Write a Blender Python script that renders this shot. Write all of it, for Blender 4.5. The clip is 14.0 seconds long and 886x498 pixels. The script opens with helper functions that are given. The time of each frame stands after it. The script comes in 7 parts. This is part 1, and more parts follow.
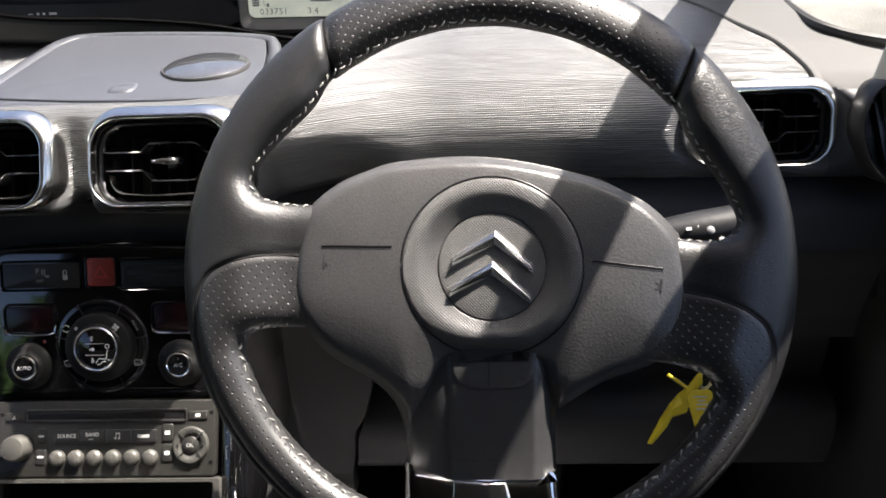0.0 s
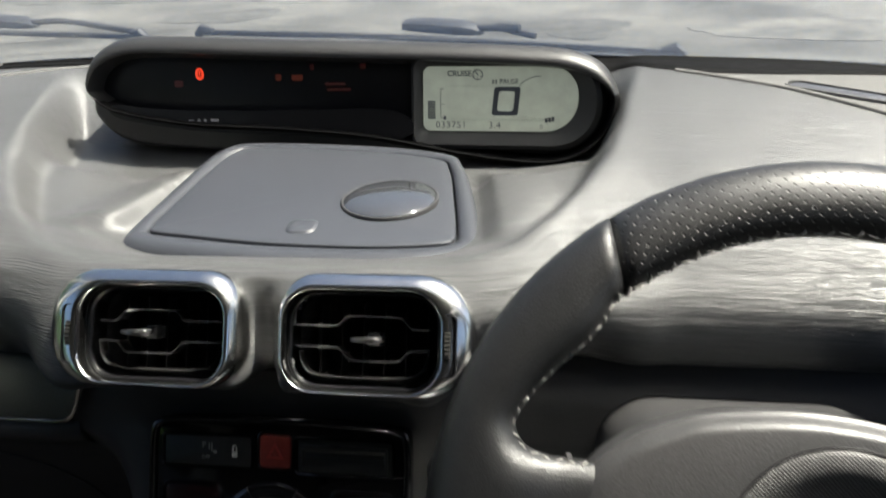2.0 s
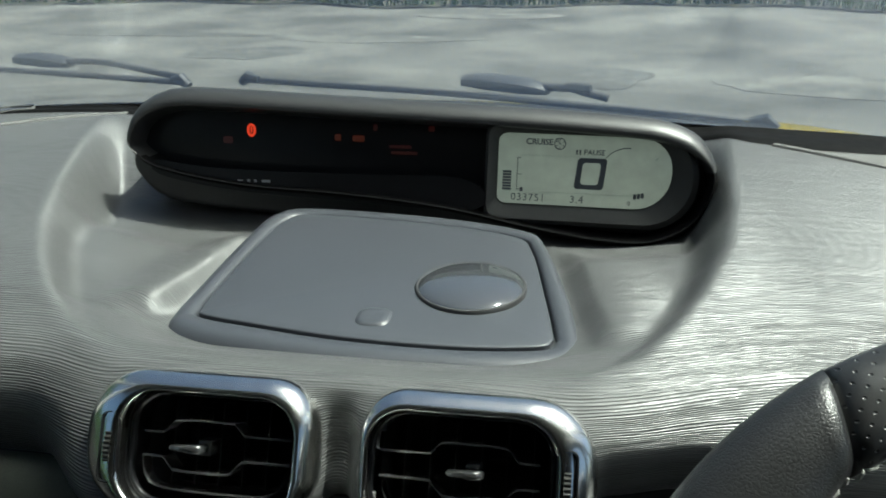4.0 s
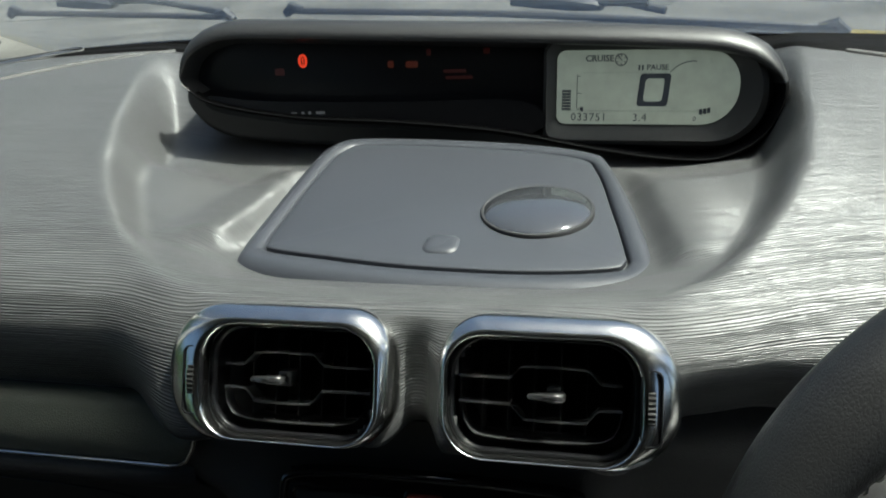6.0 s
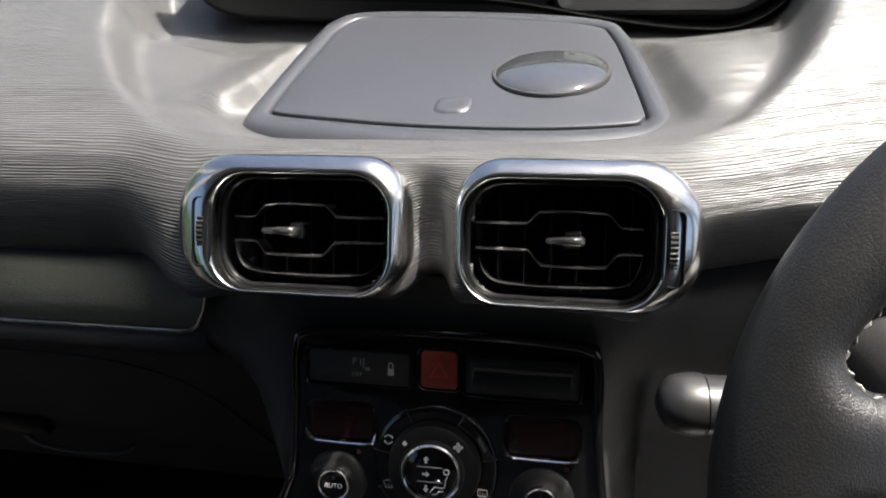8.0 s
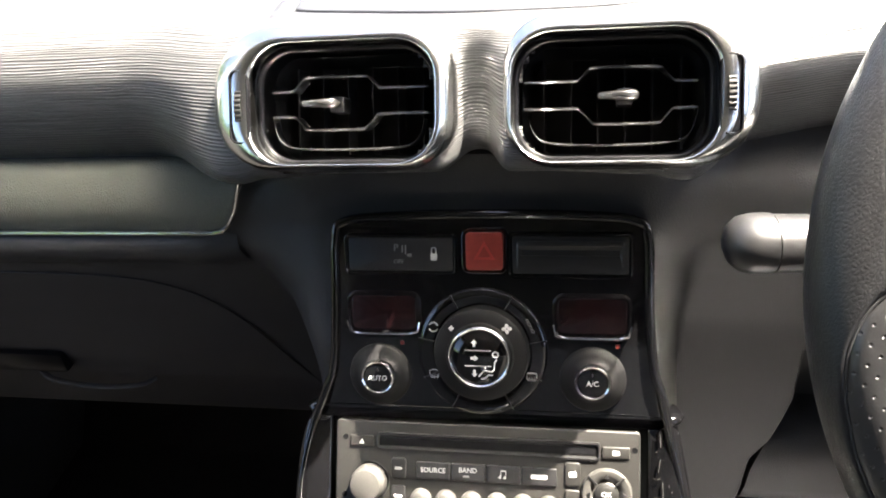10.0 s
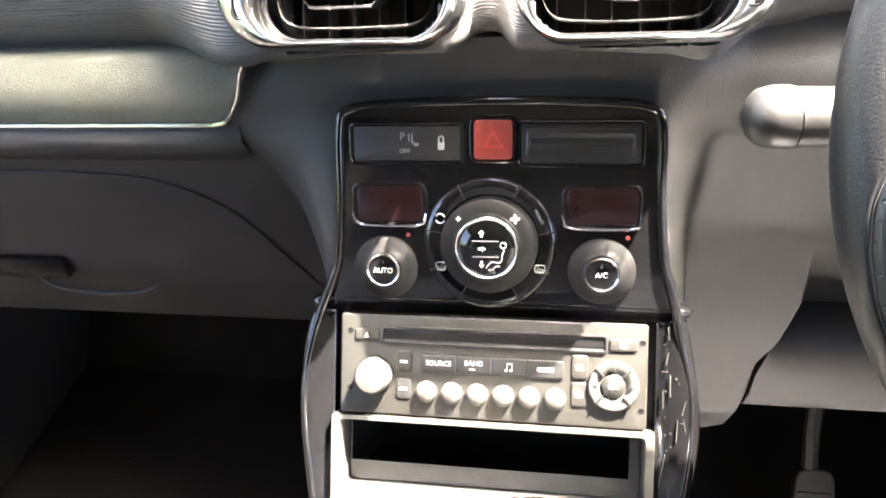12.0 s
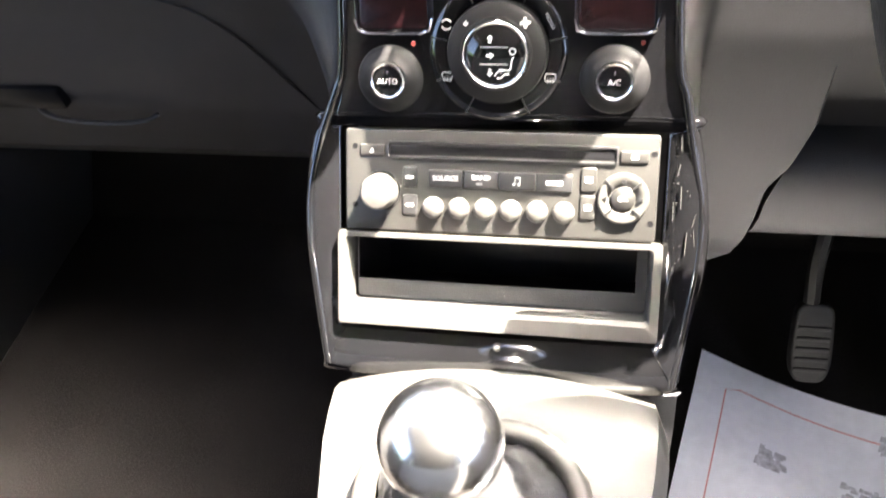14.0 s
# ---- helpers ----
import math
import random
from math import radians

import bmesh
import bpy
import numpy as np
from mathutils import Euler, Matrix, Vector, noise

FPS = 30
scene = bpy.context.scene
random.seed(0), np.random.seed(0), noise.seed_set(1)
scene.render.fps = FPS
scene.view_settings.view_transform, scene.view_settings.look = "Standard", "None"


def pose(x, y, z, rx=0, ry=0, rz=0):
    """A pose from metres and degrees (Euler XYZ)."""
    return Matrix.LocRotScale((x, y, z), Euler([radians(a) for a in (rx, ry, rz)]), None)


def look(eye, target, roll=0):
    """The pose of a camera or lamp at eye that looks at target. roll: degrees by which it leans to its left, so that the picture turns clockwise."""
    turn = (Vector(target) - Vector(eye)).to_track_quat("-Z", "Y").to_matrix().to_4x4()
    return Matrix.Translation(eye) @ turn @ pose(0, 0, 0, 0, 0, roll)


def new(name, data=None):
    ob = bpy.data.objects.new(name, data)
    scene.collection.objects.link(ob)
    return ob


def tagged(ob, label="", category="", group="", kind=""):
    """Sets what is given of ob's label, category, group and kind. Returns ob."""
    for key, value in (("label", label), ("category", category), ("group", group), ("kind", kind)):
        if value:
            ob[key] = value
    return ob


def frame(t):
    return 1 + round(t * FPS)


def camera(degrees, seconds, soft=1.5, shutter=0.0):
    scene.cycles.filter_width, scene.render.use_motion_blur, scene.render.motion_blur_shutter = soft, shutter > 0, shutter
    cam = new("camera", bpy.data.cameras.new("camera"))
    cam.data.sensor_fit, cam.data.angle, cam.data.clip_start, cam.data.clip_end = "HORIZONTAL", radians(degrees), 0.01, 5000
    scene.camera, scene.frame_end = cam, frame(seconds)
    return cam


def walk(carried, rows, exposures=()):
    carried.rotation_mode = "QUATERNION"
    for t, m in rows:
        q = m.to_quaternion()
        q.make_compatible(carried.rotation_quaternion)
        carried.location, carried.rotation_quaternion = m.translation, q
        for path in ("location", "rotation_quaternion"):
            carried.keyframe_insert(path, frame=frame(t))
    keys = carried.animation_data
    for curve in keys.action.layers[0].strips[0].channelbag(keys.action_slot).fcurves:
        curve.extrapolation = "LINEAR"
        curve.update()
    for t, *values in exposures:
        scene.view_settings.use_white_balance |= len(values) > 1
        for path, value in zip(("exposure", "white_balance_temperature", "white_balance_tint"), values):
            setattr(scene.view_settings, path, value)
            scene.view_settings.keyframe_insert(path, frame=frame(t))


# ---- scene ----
cam = camera(57.3, 14.0, soft=1.7, shutter=0.5)
PATH = [
    (0, (0.323, -0.519, 1.321), (0.224, 1.21, 0.321), -2.9),
    (0.5, (0.306, -0.491, 1.325), (0.19, 1.225, 0.303), -2.8),
    (1, (0.27, -0.466, 1.332), (0.11, 1.259, 0.333), -1.7),
    (1.5, (0.239, -0.426, 1.348), (0.036, 1.312, 0.379), -2.1),
    (2, (0.207, -0.384, 1.364), (-0.089, 1.378, 0.465), -3.3),
    (2.5, (0.19, -0.331, 1.361), (-0.101, 1.46, 0.519), -2.6),
    (3, (0.161, -0.312, 1.362), (-0.118, 1.494, 0.548), -1.6),
    (3.2, (0.154, -0.306, 1.362), (-0.129, 1.503, 0.556), -1.4),
    (5.3, (0.117, -0.3, 1.375), (-0.308, 1.442, 0.491), -4.0),
    (5.5, (0.117, -0.301, 1.373), (-0.319, 1.427, 0.464), -4.7),
    (6, (0.115, -0.298, 1.36), (-0.3, 1.407, 0.402), -5.1),
    (6.5, (0.114, -0.302, 1.352), (-0.307, 1.385, 0.364), -5.6),
    (7, (0.11, -0.304, 1.341), (-0.304, 1.374, 0.334), -5.4),
    (7.5, (0.106, -0.311, 1.331), (-0.31, 1.344, 0.287), -5.4),
    (8, (0.105, -0.312, 1.316), (-0.302, 1.3, 0.204), -5.7),
    (8.2, (0.104, -0.31, 1.317), (-0.3, 1.291, 0.189), -6.2),
    (10.3, (0.067, -0.352, 1.247), (-0.296, 1.267, 0.131), -6.8),
    (10.5, (0.068, -0.351, 1.245), (-0.3, 1.263, 0.123), -6.9),
    (11, (0.063, -0.355, 1.235), (-0.286, 1.246, 0.089), -6.5),
    (11.5, (0.063, -0.357, 1.227), (-0.29, 1.202, 0.026), -6.7),
    (12, (0.064, -0.362, 1.221), (-0.301, 1.178, -0.002), -6.8),
    (12.5, (0.063, -0.367, 1.212), (-0.306, 1.155, -0.031), -6.7),
    (13, (0.062, -0.365, 1.213), (-0.303, 1.095, -0.105), -7.9),
    (13.5, (0.057, -0.373, 1.199), (-0.266, 1.035, -0.184), -7.2),
    (14, (0.062, -0.377, 1.189), (-0.302, 0.944, -0.268), -8.4),
]
EXPOSURES = [(0.0, 2.3, 6700, 12), (1.0, 2.25, 6700, 12), (1.8, 1.6, 6700, 8), (2.4, 1.3, 6450, -3), (3.0, 1.15, 6250, -8), (5.3, 0.95, 6150, -6), (6.0, 1.0, 6250, -3), (6.5, 1.05, 6450, 5), (7.0, 1.3, 6600, 9), (8.2, 1.75, 6650, 10),
             (9.2, 2.5, 6900, 11), (10.4, 4.45, 7150, 11), (12.5, 5.5, 7350, 13), (14.0, 5.25, 7100, 12)]
walk(cam, [(t, look(eye, target, roll)) for t, eye, target, roll in PATH], EXPOSURES)

# ---- world, sun ----
world = bpy.data.worlds.new("sky")
scene.world = world
world.use_nodes = True
_wn = world.node_tree
_wn.nodes.clear()
_sky = _wn.nodes.new("ShaderNodeTexSky")
_sky.sky_type, _sky.sun_disc = "NISHITA", False
SUN = Vector((0.48, 0.24, 1.0)).normalized()          # towards the sun
_sky.sun_elevation = math.asin(SUN.z)
_sky.sun_rotation = math.atan2(SUN.x, SUN.y)
_sky.air_density, _sky.dust_density = 0.7, 2.0
_bg = _wn.nodes.new("ShaderNodeBackground")
_bg.inputs["Strength"].default_value = 0.06
_wo = _wn.nodes.new("ShaderNodeOutputWorld")
_wn.links.new(_sky.outputs[0], _bg.inputs[0])
_wn.links.new(_bg.outputs[0], _wo.inputs[0])
sun = new("sun", bpy.data.lights.new("sun", "SUN"))
sun.data.energy, sun.data.angle, sun.data.color = 5.0, radians(0.6), (1.0, 0.95, 0.88)
sun.matrix_world = look((0, 0, 6), Vector((0, 0, 6)) - SUN)

# ---- materials ----


def mat(name, base, rough=0.5, metal=0.0, vary=0.12, vscale=60.0, bump=0.0, bscale=400.0, kind="noise", stretch=(1, 1, 1), spec=0.5,
        stain=0.0, sscale=6.0, coat=0.0, rvary=0.08, dist=0.001, coords="Object"):
    """A node material: base colour varied at two scales, roughness variation and fine relief."""
    m = bpy.data.materials.new(name)
    m.use_nodes = True
    nt = m.node_tree
    b = nt.nodes["Principled BSDF"]
    link = nt.links.new
    b.inputs["Metallic"].default_value = metal
    b.inputs["Specular IOR Level"].default_value = spec
    b.inputs["Coat Weight"].default_value = coat
    b.inputs["Coat Roughness"].default_value = 0.06
    tc = nt.nodes.new("ShaderNodeTexCoord")
    mp = nt.nodes.new("ShaderNodeMapping")
    mp.inputs["Scale"].default_value = stretch
    link(tc.outputs[coords], mp.inputs["Vector"])
    n1 = nt.nodes.new("ShaderNodeTexNoise")
    n1.inputs["Scale"].default_value, n1.inputs["Detail"].default_value = vscale, 4
    link(mp.outputs[0], n1.inputs["Vector"])
    n2 = nt.nodes.new("ShaderNodeTexNoise")
    n2.inputs["Scale"].default_value, n2.inputs["Detail"].default_value = sscale, 3
    link(tc.outputs["Object"], n2.inputs["Vector"])
    r1 = nt.nodes.new("ShaderNodeMapRange")
    r1.inputs["From Min"].default_value, r1.inputs["From Max"].default_value = 0.3, 0.7
    r1.inputs["To Min"].default_value, r1.inputs["To Max"].default_value = 1 - vary, 1 + vary
    link(n1.outputs[0], r1.inputs[0])
    r2 = nt.nodes.new("ShaderNodeMapRange")
    r2.inputs["From Min"].default_value, r2.inputs["From Max"].default_value = 0.35, 0.65
    r2.inputs["To Min"].default_value, r2.inputs["To Max"].default_value = 1 - stain, 1 + stain
    link(n2.outputs[0], r2.inputs[0])
    mu = nt.nodes.new("ShaderNodeMath")
    mu.operation = "MULTIPLY"
    link(r1.outputs[0], mu.inputs[0])
    link(r2.outputs[0], mu.inputs[1])
    mx = nt.nodes.new("ShaderNodeMix")
    mx.data_type, mx.blend_type = "RGBA", "MULTIPLY"
    mx.inputs["Factor"].default_value = 1.0
    mx.inputs["A"].default_value = (*base, 1)
    link(mu.outputs[0], mx.inputs["B"])
    link(mx.outputs["Result"], b.inputs["Base Color"])
    rr = nt.nodes.new("ShaderNodeMapRange")
    rr.inputs["To Min"].default_value, rr.inputs["To Max"].default_value = max(0.02, rough - rvary), min(1, rough + rvary)
    link(n1.outputs[0], rr.inputs[0])
    link(rr.outputs[0], b.inputs["Roughness"])
    if bump:
        if kind == "voronoi":
            t = nt.nodes.new("ShaderNodeTexVoronoi")
            t.inputs["Scale"].default_value = bscale
        else:
            t = nt.nodes.new("ShaderNodeTexNoise")
            t.inputs["Scale"].default_value, t.inputs["Detail"].default_value = bscale, 3
        link(mp.outputs[0], t.inputs["Vector"])
        bp = nt.nodes.new("ShaderNodeBump")
        bp.inputs["Strength"].default_value, bp.inputs["Distance"].default_value = bump, dist
        link(t.outputs[0], bp.inputs["Height"])
        link(bp.outputs[0], b.inputs["Normal"])
    return m


def punched(m, along, across, radius):
    """Small punched holes in staggered rows, on a UV map in metres: their spacing along a row and from row to row."""
    nt = m.node_tree
    link = nt.links.new
    b = nt.nodes["Principled BSDF"]
    uvn = nt.nodes.new("ShaderNodeUVMap")
    sep = nt.nodes.new("ShaderNodeSeparateXYZ")
    link(uvn.outputs[0], sep.inputs[0])

    def op(kind, a, c=None):
        n = nt.nodes.new("ShaderNodeMath")
        n.operation = kind
        for i, v in enumerate((a, c)):
            if v is None:
                continue
            if isinstance(v, (int, float)):
                n.inputs[i].default_value = v
            else:
                link(v, n.inputs[i])
        return n.outputs[0]
    v = op("DIVIDE", sep.outputs[1], across)
    u = op("ADD", op("DIVIDE", sep.outputs[0], along), op("MULTIPLY", op("FLOOR", v), 0.5))
    du = op("MULTIPLY", op("SUBTRACT", op("FRACT", u), 0.5), along)
    dv = op("MULTIPLY", op("SUBTRACT", op("FRACT", v), 0.5), across)
    d = op("SQRT", op("ADD", op("MULTIPLY", du, du), op("MULTIPLY", dv, dv)))
    deep = nt.nodes.new("ShaderNodeMapRange")
    deep.interpolation_type = "SMOOTHSTEP"
    deep.inputs["From Min"].default_value, deep.inputs["From Max"].default_value = radius * 0.55, radius * 1.5
    link(d, deep.inputs[0])
    hole = op("LESS_THAN", d, radius * 0.75)
    old = b.inputs["Base Color"].links[0].from_socket
    mx = nt.nodes.new("ShaderNodeMix")
    mx.data_type, mx.blend_type = "RGBA", "MULTIPLY"
    link(hole, mx.inputs["Factor"])
    link(old, mx.inputs["A"])
    mx.inputs["B"].default_value = (0.2, 0.2, 0.2, 1)
    link(mx.outputs["Result"], b.inputs["Base Color"])
    bp = nt.nodes.new("ShaderNodeBump")
    bp.inputs["Strength"].default_value, bp.inputs["Distance"].default_value = 0.8, 0.0004
    link(deep.outputs[0], bp.inputs["Height"])
    if b.inputs["Normal"].links:
        link(b.inputs["Normal"].links[0].from_socket, bp.inputs["Normal"])
    link(bp.outputs[0], b.inputs["Normal"])
    return m


def glow(name, colour, strength, body=0.04):
    m = mat(name, tuple(c * body for c in colour), 0.4)
    b = m.node_tree.nodes["Principled BSDF"]
    b.inputs["Emission Color"].default_value = (*colour, 1)
    b.inputs["Emission Strength"].default_value = strength
    return m


def glass(name, tint=(1, 1, 1), rough=0.0, clear=0.32):
    m = mat(name, tint, rough, vary=0.0, rvary=0.0, spec=0.25)
    b = m.node_tree.nodes["Principled BSDF"]
    b.inputs["Transmission Weight"].default_value = 1.0
    b.inputs["IOR"].default_value = 1.45
    b.inputs["Alpha"].default_value = clear
    return m


def grooved(m, period=0.0019, depth=0.0004):
    """Fine wavy grooves running across the mesh's UV map, forking here and there."""
    nt = m.node_tree
    link = nt.links.new
    b = nt.nodes["Principled BSDF"]
    tc = nt.nodes.new("ShaderNodeTexCoord")
    sep = nt.nodes.new("ShaderNodeSeparateXYZ")
    link(tc.outputs["UV"], sep.inputs[0])

    def noise(sx, sy, detail):
        mp = nt.nodes.new("ShaderNodeMapping")
        mp.inputs["Scale"].default_value = (sx, sy, 1)
        link(tc.outputs["UV"], mp.inputs["Vector"])
        n = nt.nodes.new("ShaderNodeTexNoise")
        n.inputs["Scale"].default_value, n.inputs["Detail"].default_value = 1.0, detail
        link(mp.outputs[0], n.inputs["Vector"])
        return n.outputs[0]

    def op(kind, a, c):
        n = nt.nodes.new("ShaderNodeMath")
        n.operation = kind
        for i, v in enumerate((a, c)):
            if isinstance(v, (int, float)):
                n.inputs[i].default_value = v
            else:
                link(v, n.inputs[i])
        return n.outputs[0]
    phase = op("ADD", op("MULTIPLY", sep.outputs[1], 6.2832 / period), op("MULTIPLY", noise(12, 80, 3), 14.0))
    wave = op("MULTIPLY", op("SINE", phase, 0), 0.5)
    height = op("ADD", op("MULTIPLY", wave, op("ADD", noise(9, 160, 1), 0.25)), op("ADD", op("MULTIPLY", noise(60, 1200, 2), 0.8), op("MULTIPLY", noise(26, 420, 2), 0.9)))
    bp = nt.nodes.new("ShaderNodeBump")
    bp.inputs["Strength"].default_value, bp.inputs["Distance"].default_value = 1.0, depth
    link(height, bp.inputs["Height"])
    link(bp.outputs[0], b.inputs["Normal"])
    return m


def creased(m, scale=380.0, depth=0.00035, strength=0.7):
    """The creases of leather: fine lines between uneven, drawn-out cells."""
    nt = m.node_tree
    link = nt.links.new
    tc = nt.nodes.new("ShaderNodeTexCoord")
    n = nt.nodes.new("ShaderNodeTexNoise")
    n.inputs["Scale"].default_value, n.inputs["Detail"].default_value = scale * 0.5, 3
    link(tc.outputs["Object"], n.inputs["Vector"])
    sc = nt.nodes.new("ShaderNodeVectorMath")
    sc.operation = "SCALE"
    sc.inputs["Scale"].default_value = 1.6 / scale
    link(n.outputs["Color"], sc.inputs[0])
    ad = nt.nodes.new("ShaderNodeVectorMath")
    link(tc.outputs["Object"], ad.inputs[0])
    link(sc.outputs[0], ad.inputs[1])
    v = nt.nodes.new("ShaderNodeTexVoronoi")
    v.feature = "DISTANCE_TO_EDGE"
    v.inputs["Scale"].default_value = scale
    link(ad.outputs[0], v.inputs["Vector"])
    r = nt.nodes.new("ShaderNodeMapRange")
    r.inputs["From Max"].default_value = 0.22
    link(v.outputs["Distance"], r.inputs[0])
    bp = nt.nodes.new("ShaderNodeBump")
    bp.inputs["Strength"].default_value, bp.inputs["Distance"].default_value = strength, depth
    link(r.outputs[0], bp.inputs["Height"])
    link(bp.outputs[0], nt.nodes["Principled BSDF"].inputs["Normal"])
    return m


SKIN = grooved(mat("grooved_dash_skin", (0.066, 0.067, 0.068), 0.37, metal=0.16, vary=0.32, vscale=1.0, stretch=(26, 560, 1), spec=0.5, stain=0.05, coords="UV"))
LOWER = mat("dark_grained_plastic", (0.0245, 0.0243, 0.0247), 0.6, vary=0.1, vscale=500, bump=0.25, bscale=900, kind="voronoi", stain=0.08, dist=0.0005)
POD = mat("pod_plastic", (0.015, 0.015, 0.0155), 0.42, vary=0.08, vscale=700, bump=0.18, bscale=1100, kind="voronoi", dist=0.0004)
LIDM = mat("satin_lid_plastic", (0.0275, 0.0300, 0.0365), 0.44, vary=0.06, vscale=900, bump=0.10, bscale=1300, kind="voronoi", stain=0.05, dist=0.0004)
GLOSS = mat("piano_black", (0.0045, 0.0045, 0.005), 0.06, vary=0.1, vscale=40, rvary=0.03, spec=0.6, coat=0.5)
LENS = mat("smoked_lens", (0.0055, 0.0055, 0.0062), 0.30, vary=0.1, vscale=40, rvary=0.03, spec=0.15)
MATTE = mat("matt_black_plastic", (0.020, 0.020, 0.021), 0.5, vary=0.15, vscale=200, bump=0.1, bscale=900)
SATIN = mat("satin_chrome", (0.72, 0.72, 0.705), 0.19, metal=1.0, vary=0.04, vscale=80, rvary=0.05, bump=0.03, bscale=300)
CHROME = mat("bright_chrome", (0.86, 0.86, 0.86), 0.09, metal=1.0, vary=0.03, vscale=50, rvary=0.03)
RADIO = mat("radio_grey_plastic", (0.0135, 0.0131, 0.0118), 0.45, vary=0.06, vscale=600, bump=0.06, bscale=900, stain=0.05)
SILVERP = mat("silver_painted_plastic", (0.058, 0.0565, 0.052), 0.45, metal=0.25, vary=0.06, vscale=700, bump=0.05, bscale=900, stain=0.08)
KEYM = mat("dark_key_plastic", (0.012, 0.012, 0.0125), 0.38, vary=0.1, vscale=300)
LEATHER = creased(mat("smooth_black_leather", (0.0128, 0.0130, 0.0138), 0.36, vary=0.12, vscale=120, stain=0.1, rvary=0.04, spec=0.5), 650.0, 0.0002, 0.35)
PERF = punched(mat("perforated_black_leather", (0.0125, 0.0127, 0.0133), 0.36, vary=0.12, vscale=120, bump=0.12, bscale=500, dist=0.0004, spec=0.6), 0.0068, 0.0036, 0.00055)
PERFLEAF = punched(mat("perforated_leather_inlay", (0.021, 0.021, 0.0215), 0.34, vary=0.12, vscale=120, bump=0.12, bscale=500, dist=0.0004, spec=0.65), 0.0066, 0.0034, 0.00050)
SLATM = mat("gloss_slat_plastic", (0.018, 0.018, 0.0185), 0.22, vary=0.08, vscale=200, spec=0.8)
# black of the windscreen band; also painted shade on the pod's lower lip
FRIT_LIP_SHADE = mat("black_ceramic_and_lip_shade", (0.0022, 0.0022, 0.0024), 0.7, vary=0.1, vscale=100, spec=0.05)
VOID = mat("duct_black", (0.022, 0.022, 0.022), 0.9, vary=0.1, vscale=100, spec=0.05)
CHEV = mat("polished_emblem_metal", (0.90, 0.90, 0.90), 0.20, metal=1.0, vary=0.03, vscale=50, rvary=0.04)
KNOBM = mat("matt_knob_plastic", (0.0055, 0.0055, 0.0058), 0.55, vary=0.1, vscale=300, spec=0.2)
SPECK = mat("fine_scratch_grey", (0.07, 0.07, 0.066), 0.6, vary=0.05)
BAG = mat("grained_airbag_plastic", (0.039, 0.0388, 0.0395), 0.36, vary=0.22, vscale=700, bump=0.22, bscale=850, kind="voronoi", stain=0.06, dist=0.0005)
HUB = punched(mat("hub_weave_plastic", (0.062, 0.061, 0.060), 0.38, vary=0.08, vscale=200), 0.0019, 0.00095, 0.00052)
COLLAR = mat("smooth_dark_plastic", (0.034, 0.034, 0.035), 0.34, vary=0.08, vscale=200, bump=0.06, bscale=600)
SILL = mat("smooth_grey_sill_plastic", (0.075, 0.075, 0.0735), 0.65, spec=0.2, vary=0.06, vscale=300, bump=0.08, bscale=900)
THREAD = mat("pale_grey_thread", (0.22, 0.216, 0.205), 0.8, vary=0.2, vscale=900)
WHITE = mat("white_print", (0.45, 0.45, 0.44), 0.5, vary=0.05)
GREYP = mat("grey_print", (0.22, 0.22, 0.22), 0.5, vary=0.05)
INK = mat("lcd_ink", (0.035, 0.04, 0.05), 0.5, vary=0.05)
FAINT = mat("lcd_faint_ink", (0.30, 0.33, 0.28), 0.5, vary=0.05)
LCD = glow("lcd_backing", (0.52, 0.56, 0.47), 0.085, 0.50)
REDLAMP = glow("red_telltale", (1.0, 0.06, 0.02), 0.35)
ORANGE = glow("orange_telltale", (1.0, 0.14, 0.03), 0.014, 0.012)
DIMRED = glow("dim_red_segment", (0.6, 0.04, 0.02), 0.009, 0.010)
HAZARD = mat("red_switch_plastic", (0.205, 0.030, 0.022), 0.35, vary=0.1, vscale=300)
REDLCD = mat("dark_red_display", (0.007, 0.0016, 0.0020), 0.25, vary=0.1, vscale=60)
PADM = mat("woven_pad_fabric", (0.085, 0.090, 0.072), 0.75, vary=0.10, vscale=900, bump=0.35, bscale=800, kind="voronoi", stain=0.08)
CARPET = mat("dark_carpet", (0.0125, 0.0108, 0.0104), 0.95, spec=0.15, vary=0.35, vscale=500, bump=0.6, bscale=700, stain=0.2, dist=0.003)
LINER = mat("light_headliner", (0.13, 0.128, 0.124), 0.9, vary=0.06, vscale=400)
PILLAR = mat("pale_pillar_trim", (0.36, 0.355, 0.33), 0.7, vary=0.06, vscale=400, bump=0.1, bscale=900)
RUBBER = mat("black_rubber", (0.010, 0.010, 0.010), 0.6, vary=0.2, vscale=200)
WIPERM = mat("weathered_wiper_plastic", (0.035, 0.038, 0.045), 0.55, vary=0.2, vscale=200, stain=0.2)
YELLOWCAR = mat("yellow_car_paint", (0.62, 0.46, 0.02), 0.25, vary=0.04, vscale=100, coat=0.8)
TAG = mat("yellow_tag_plastic", (0.75, 0.58, 0.03), 0.4, vary=0.06, vscale=200)
PAPER = mat("white_paper_mat", (0.88, 0.90, 0.95), 0.85, vary=0.04, vscale=80, stain=0.05, bump=0.3, bscale=40, dist=0.004)
SMUDGE = mat("grey_paper_print", (0.55, 0.56, 0.60), 0.85, vary=0.35, vscale=160)
REDLINE = mat("red_paper_line", (0.72, 0.36, 0.35), 0.85)
PEDAL = mat("pedal_rubber", (0.0075, 0.0070, 0.0068), 0.6, vary=0.3, vscale=150, stain=0.3)
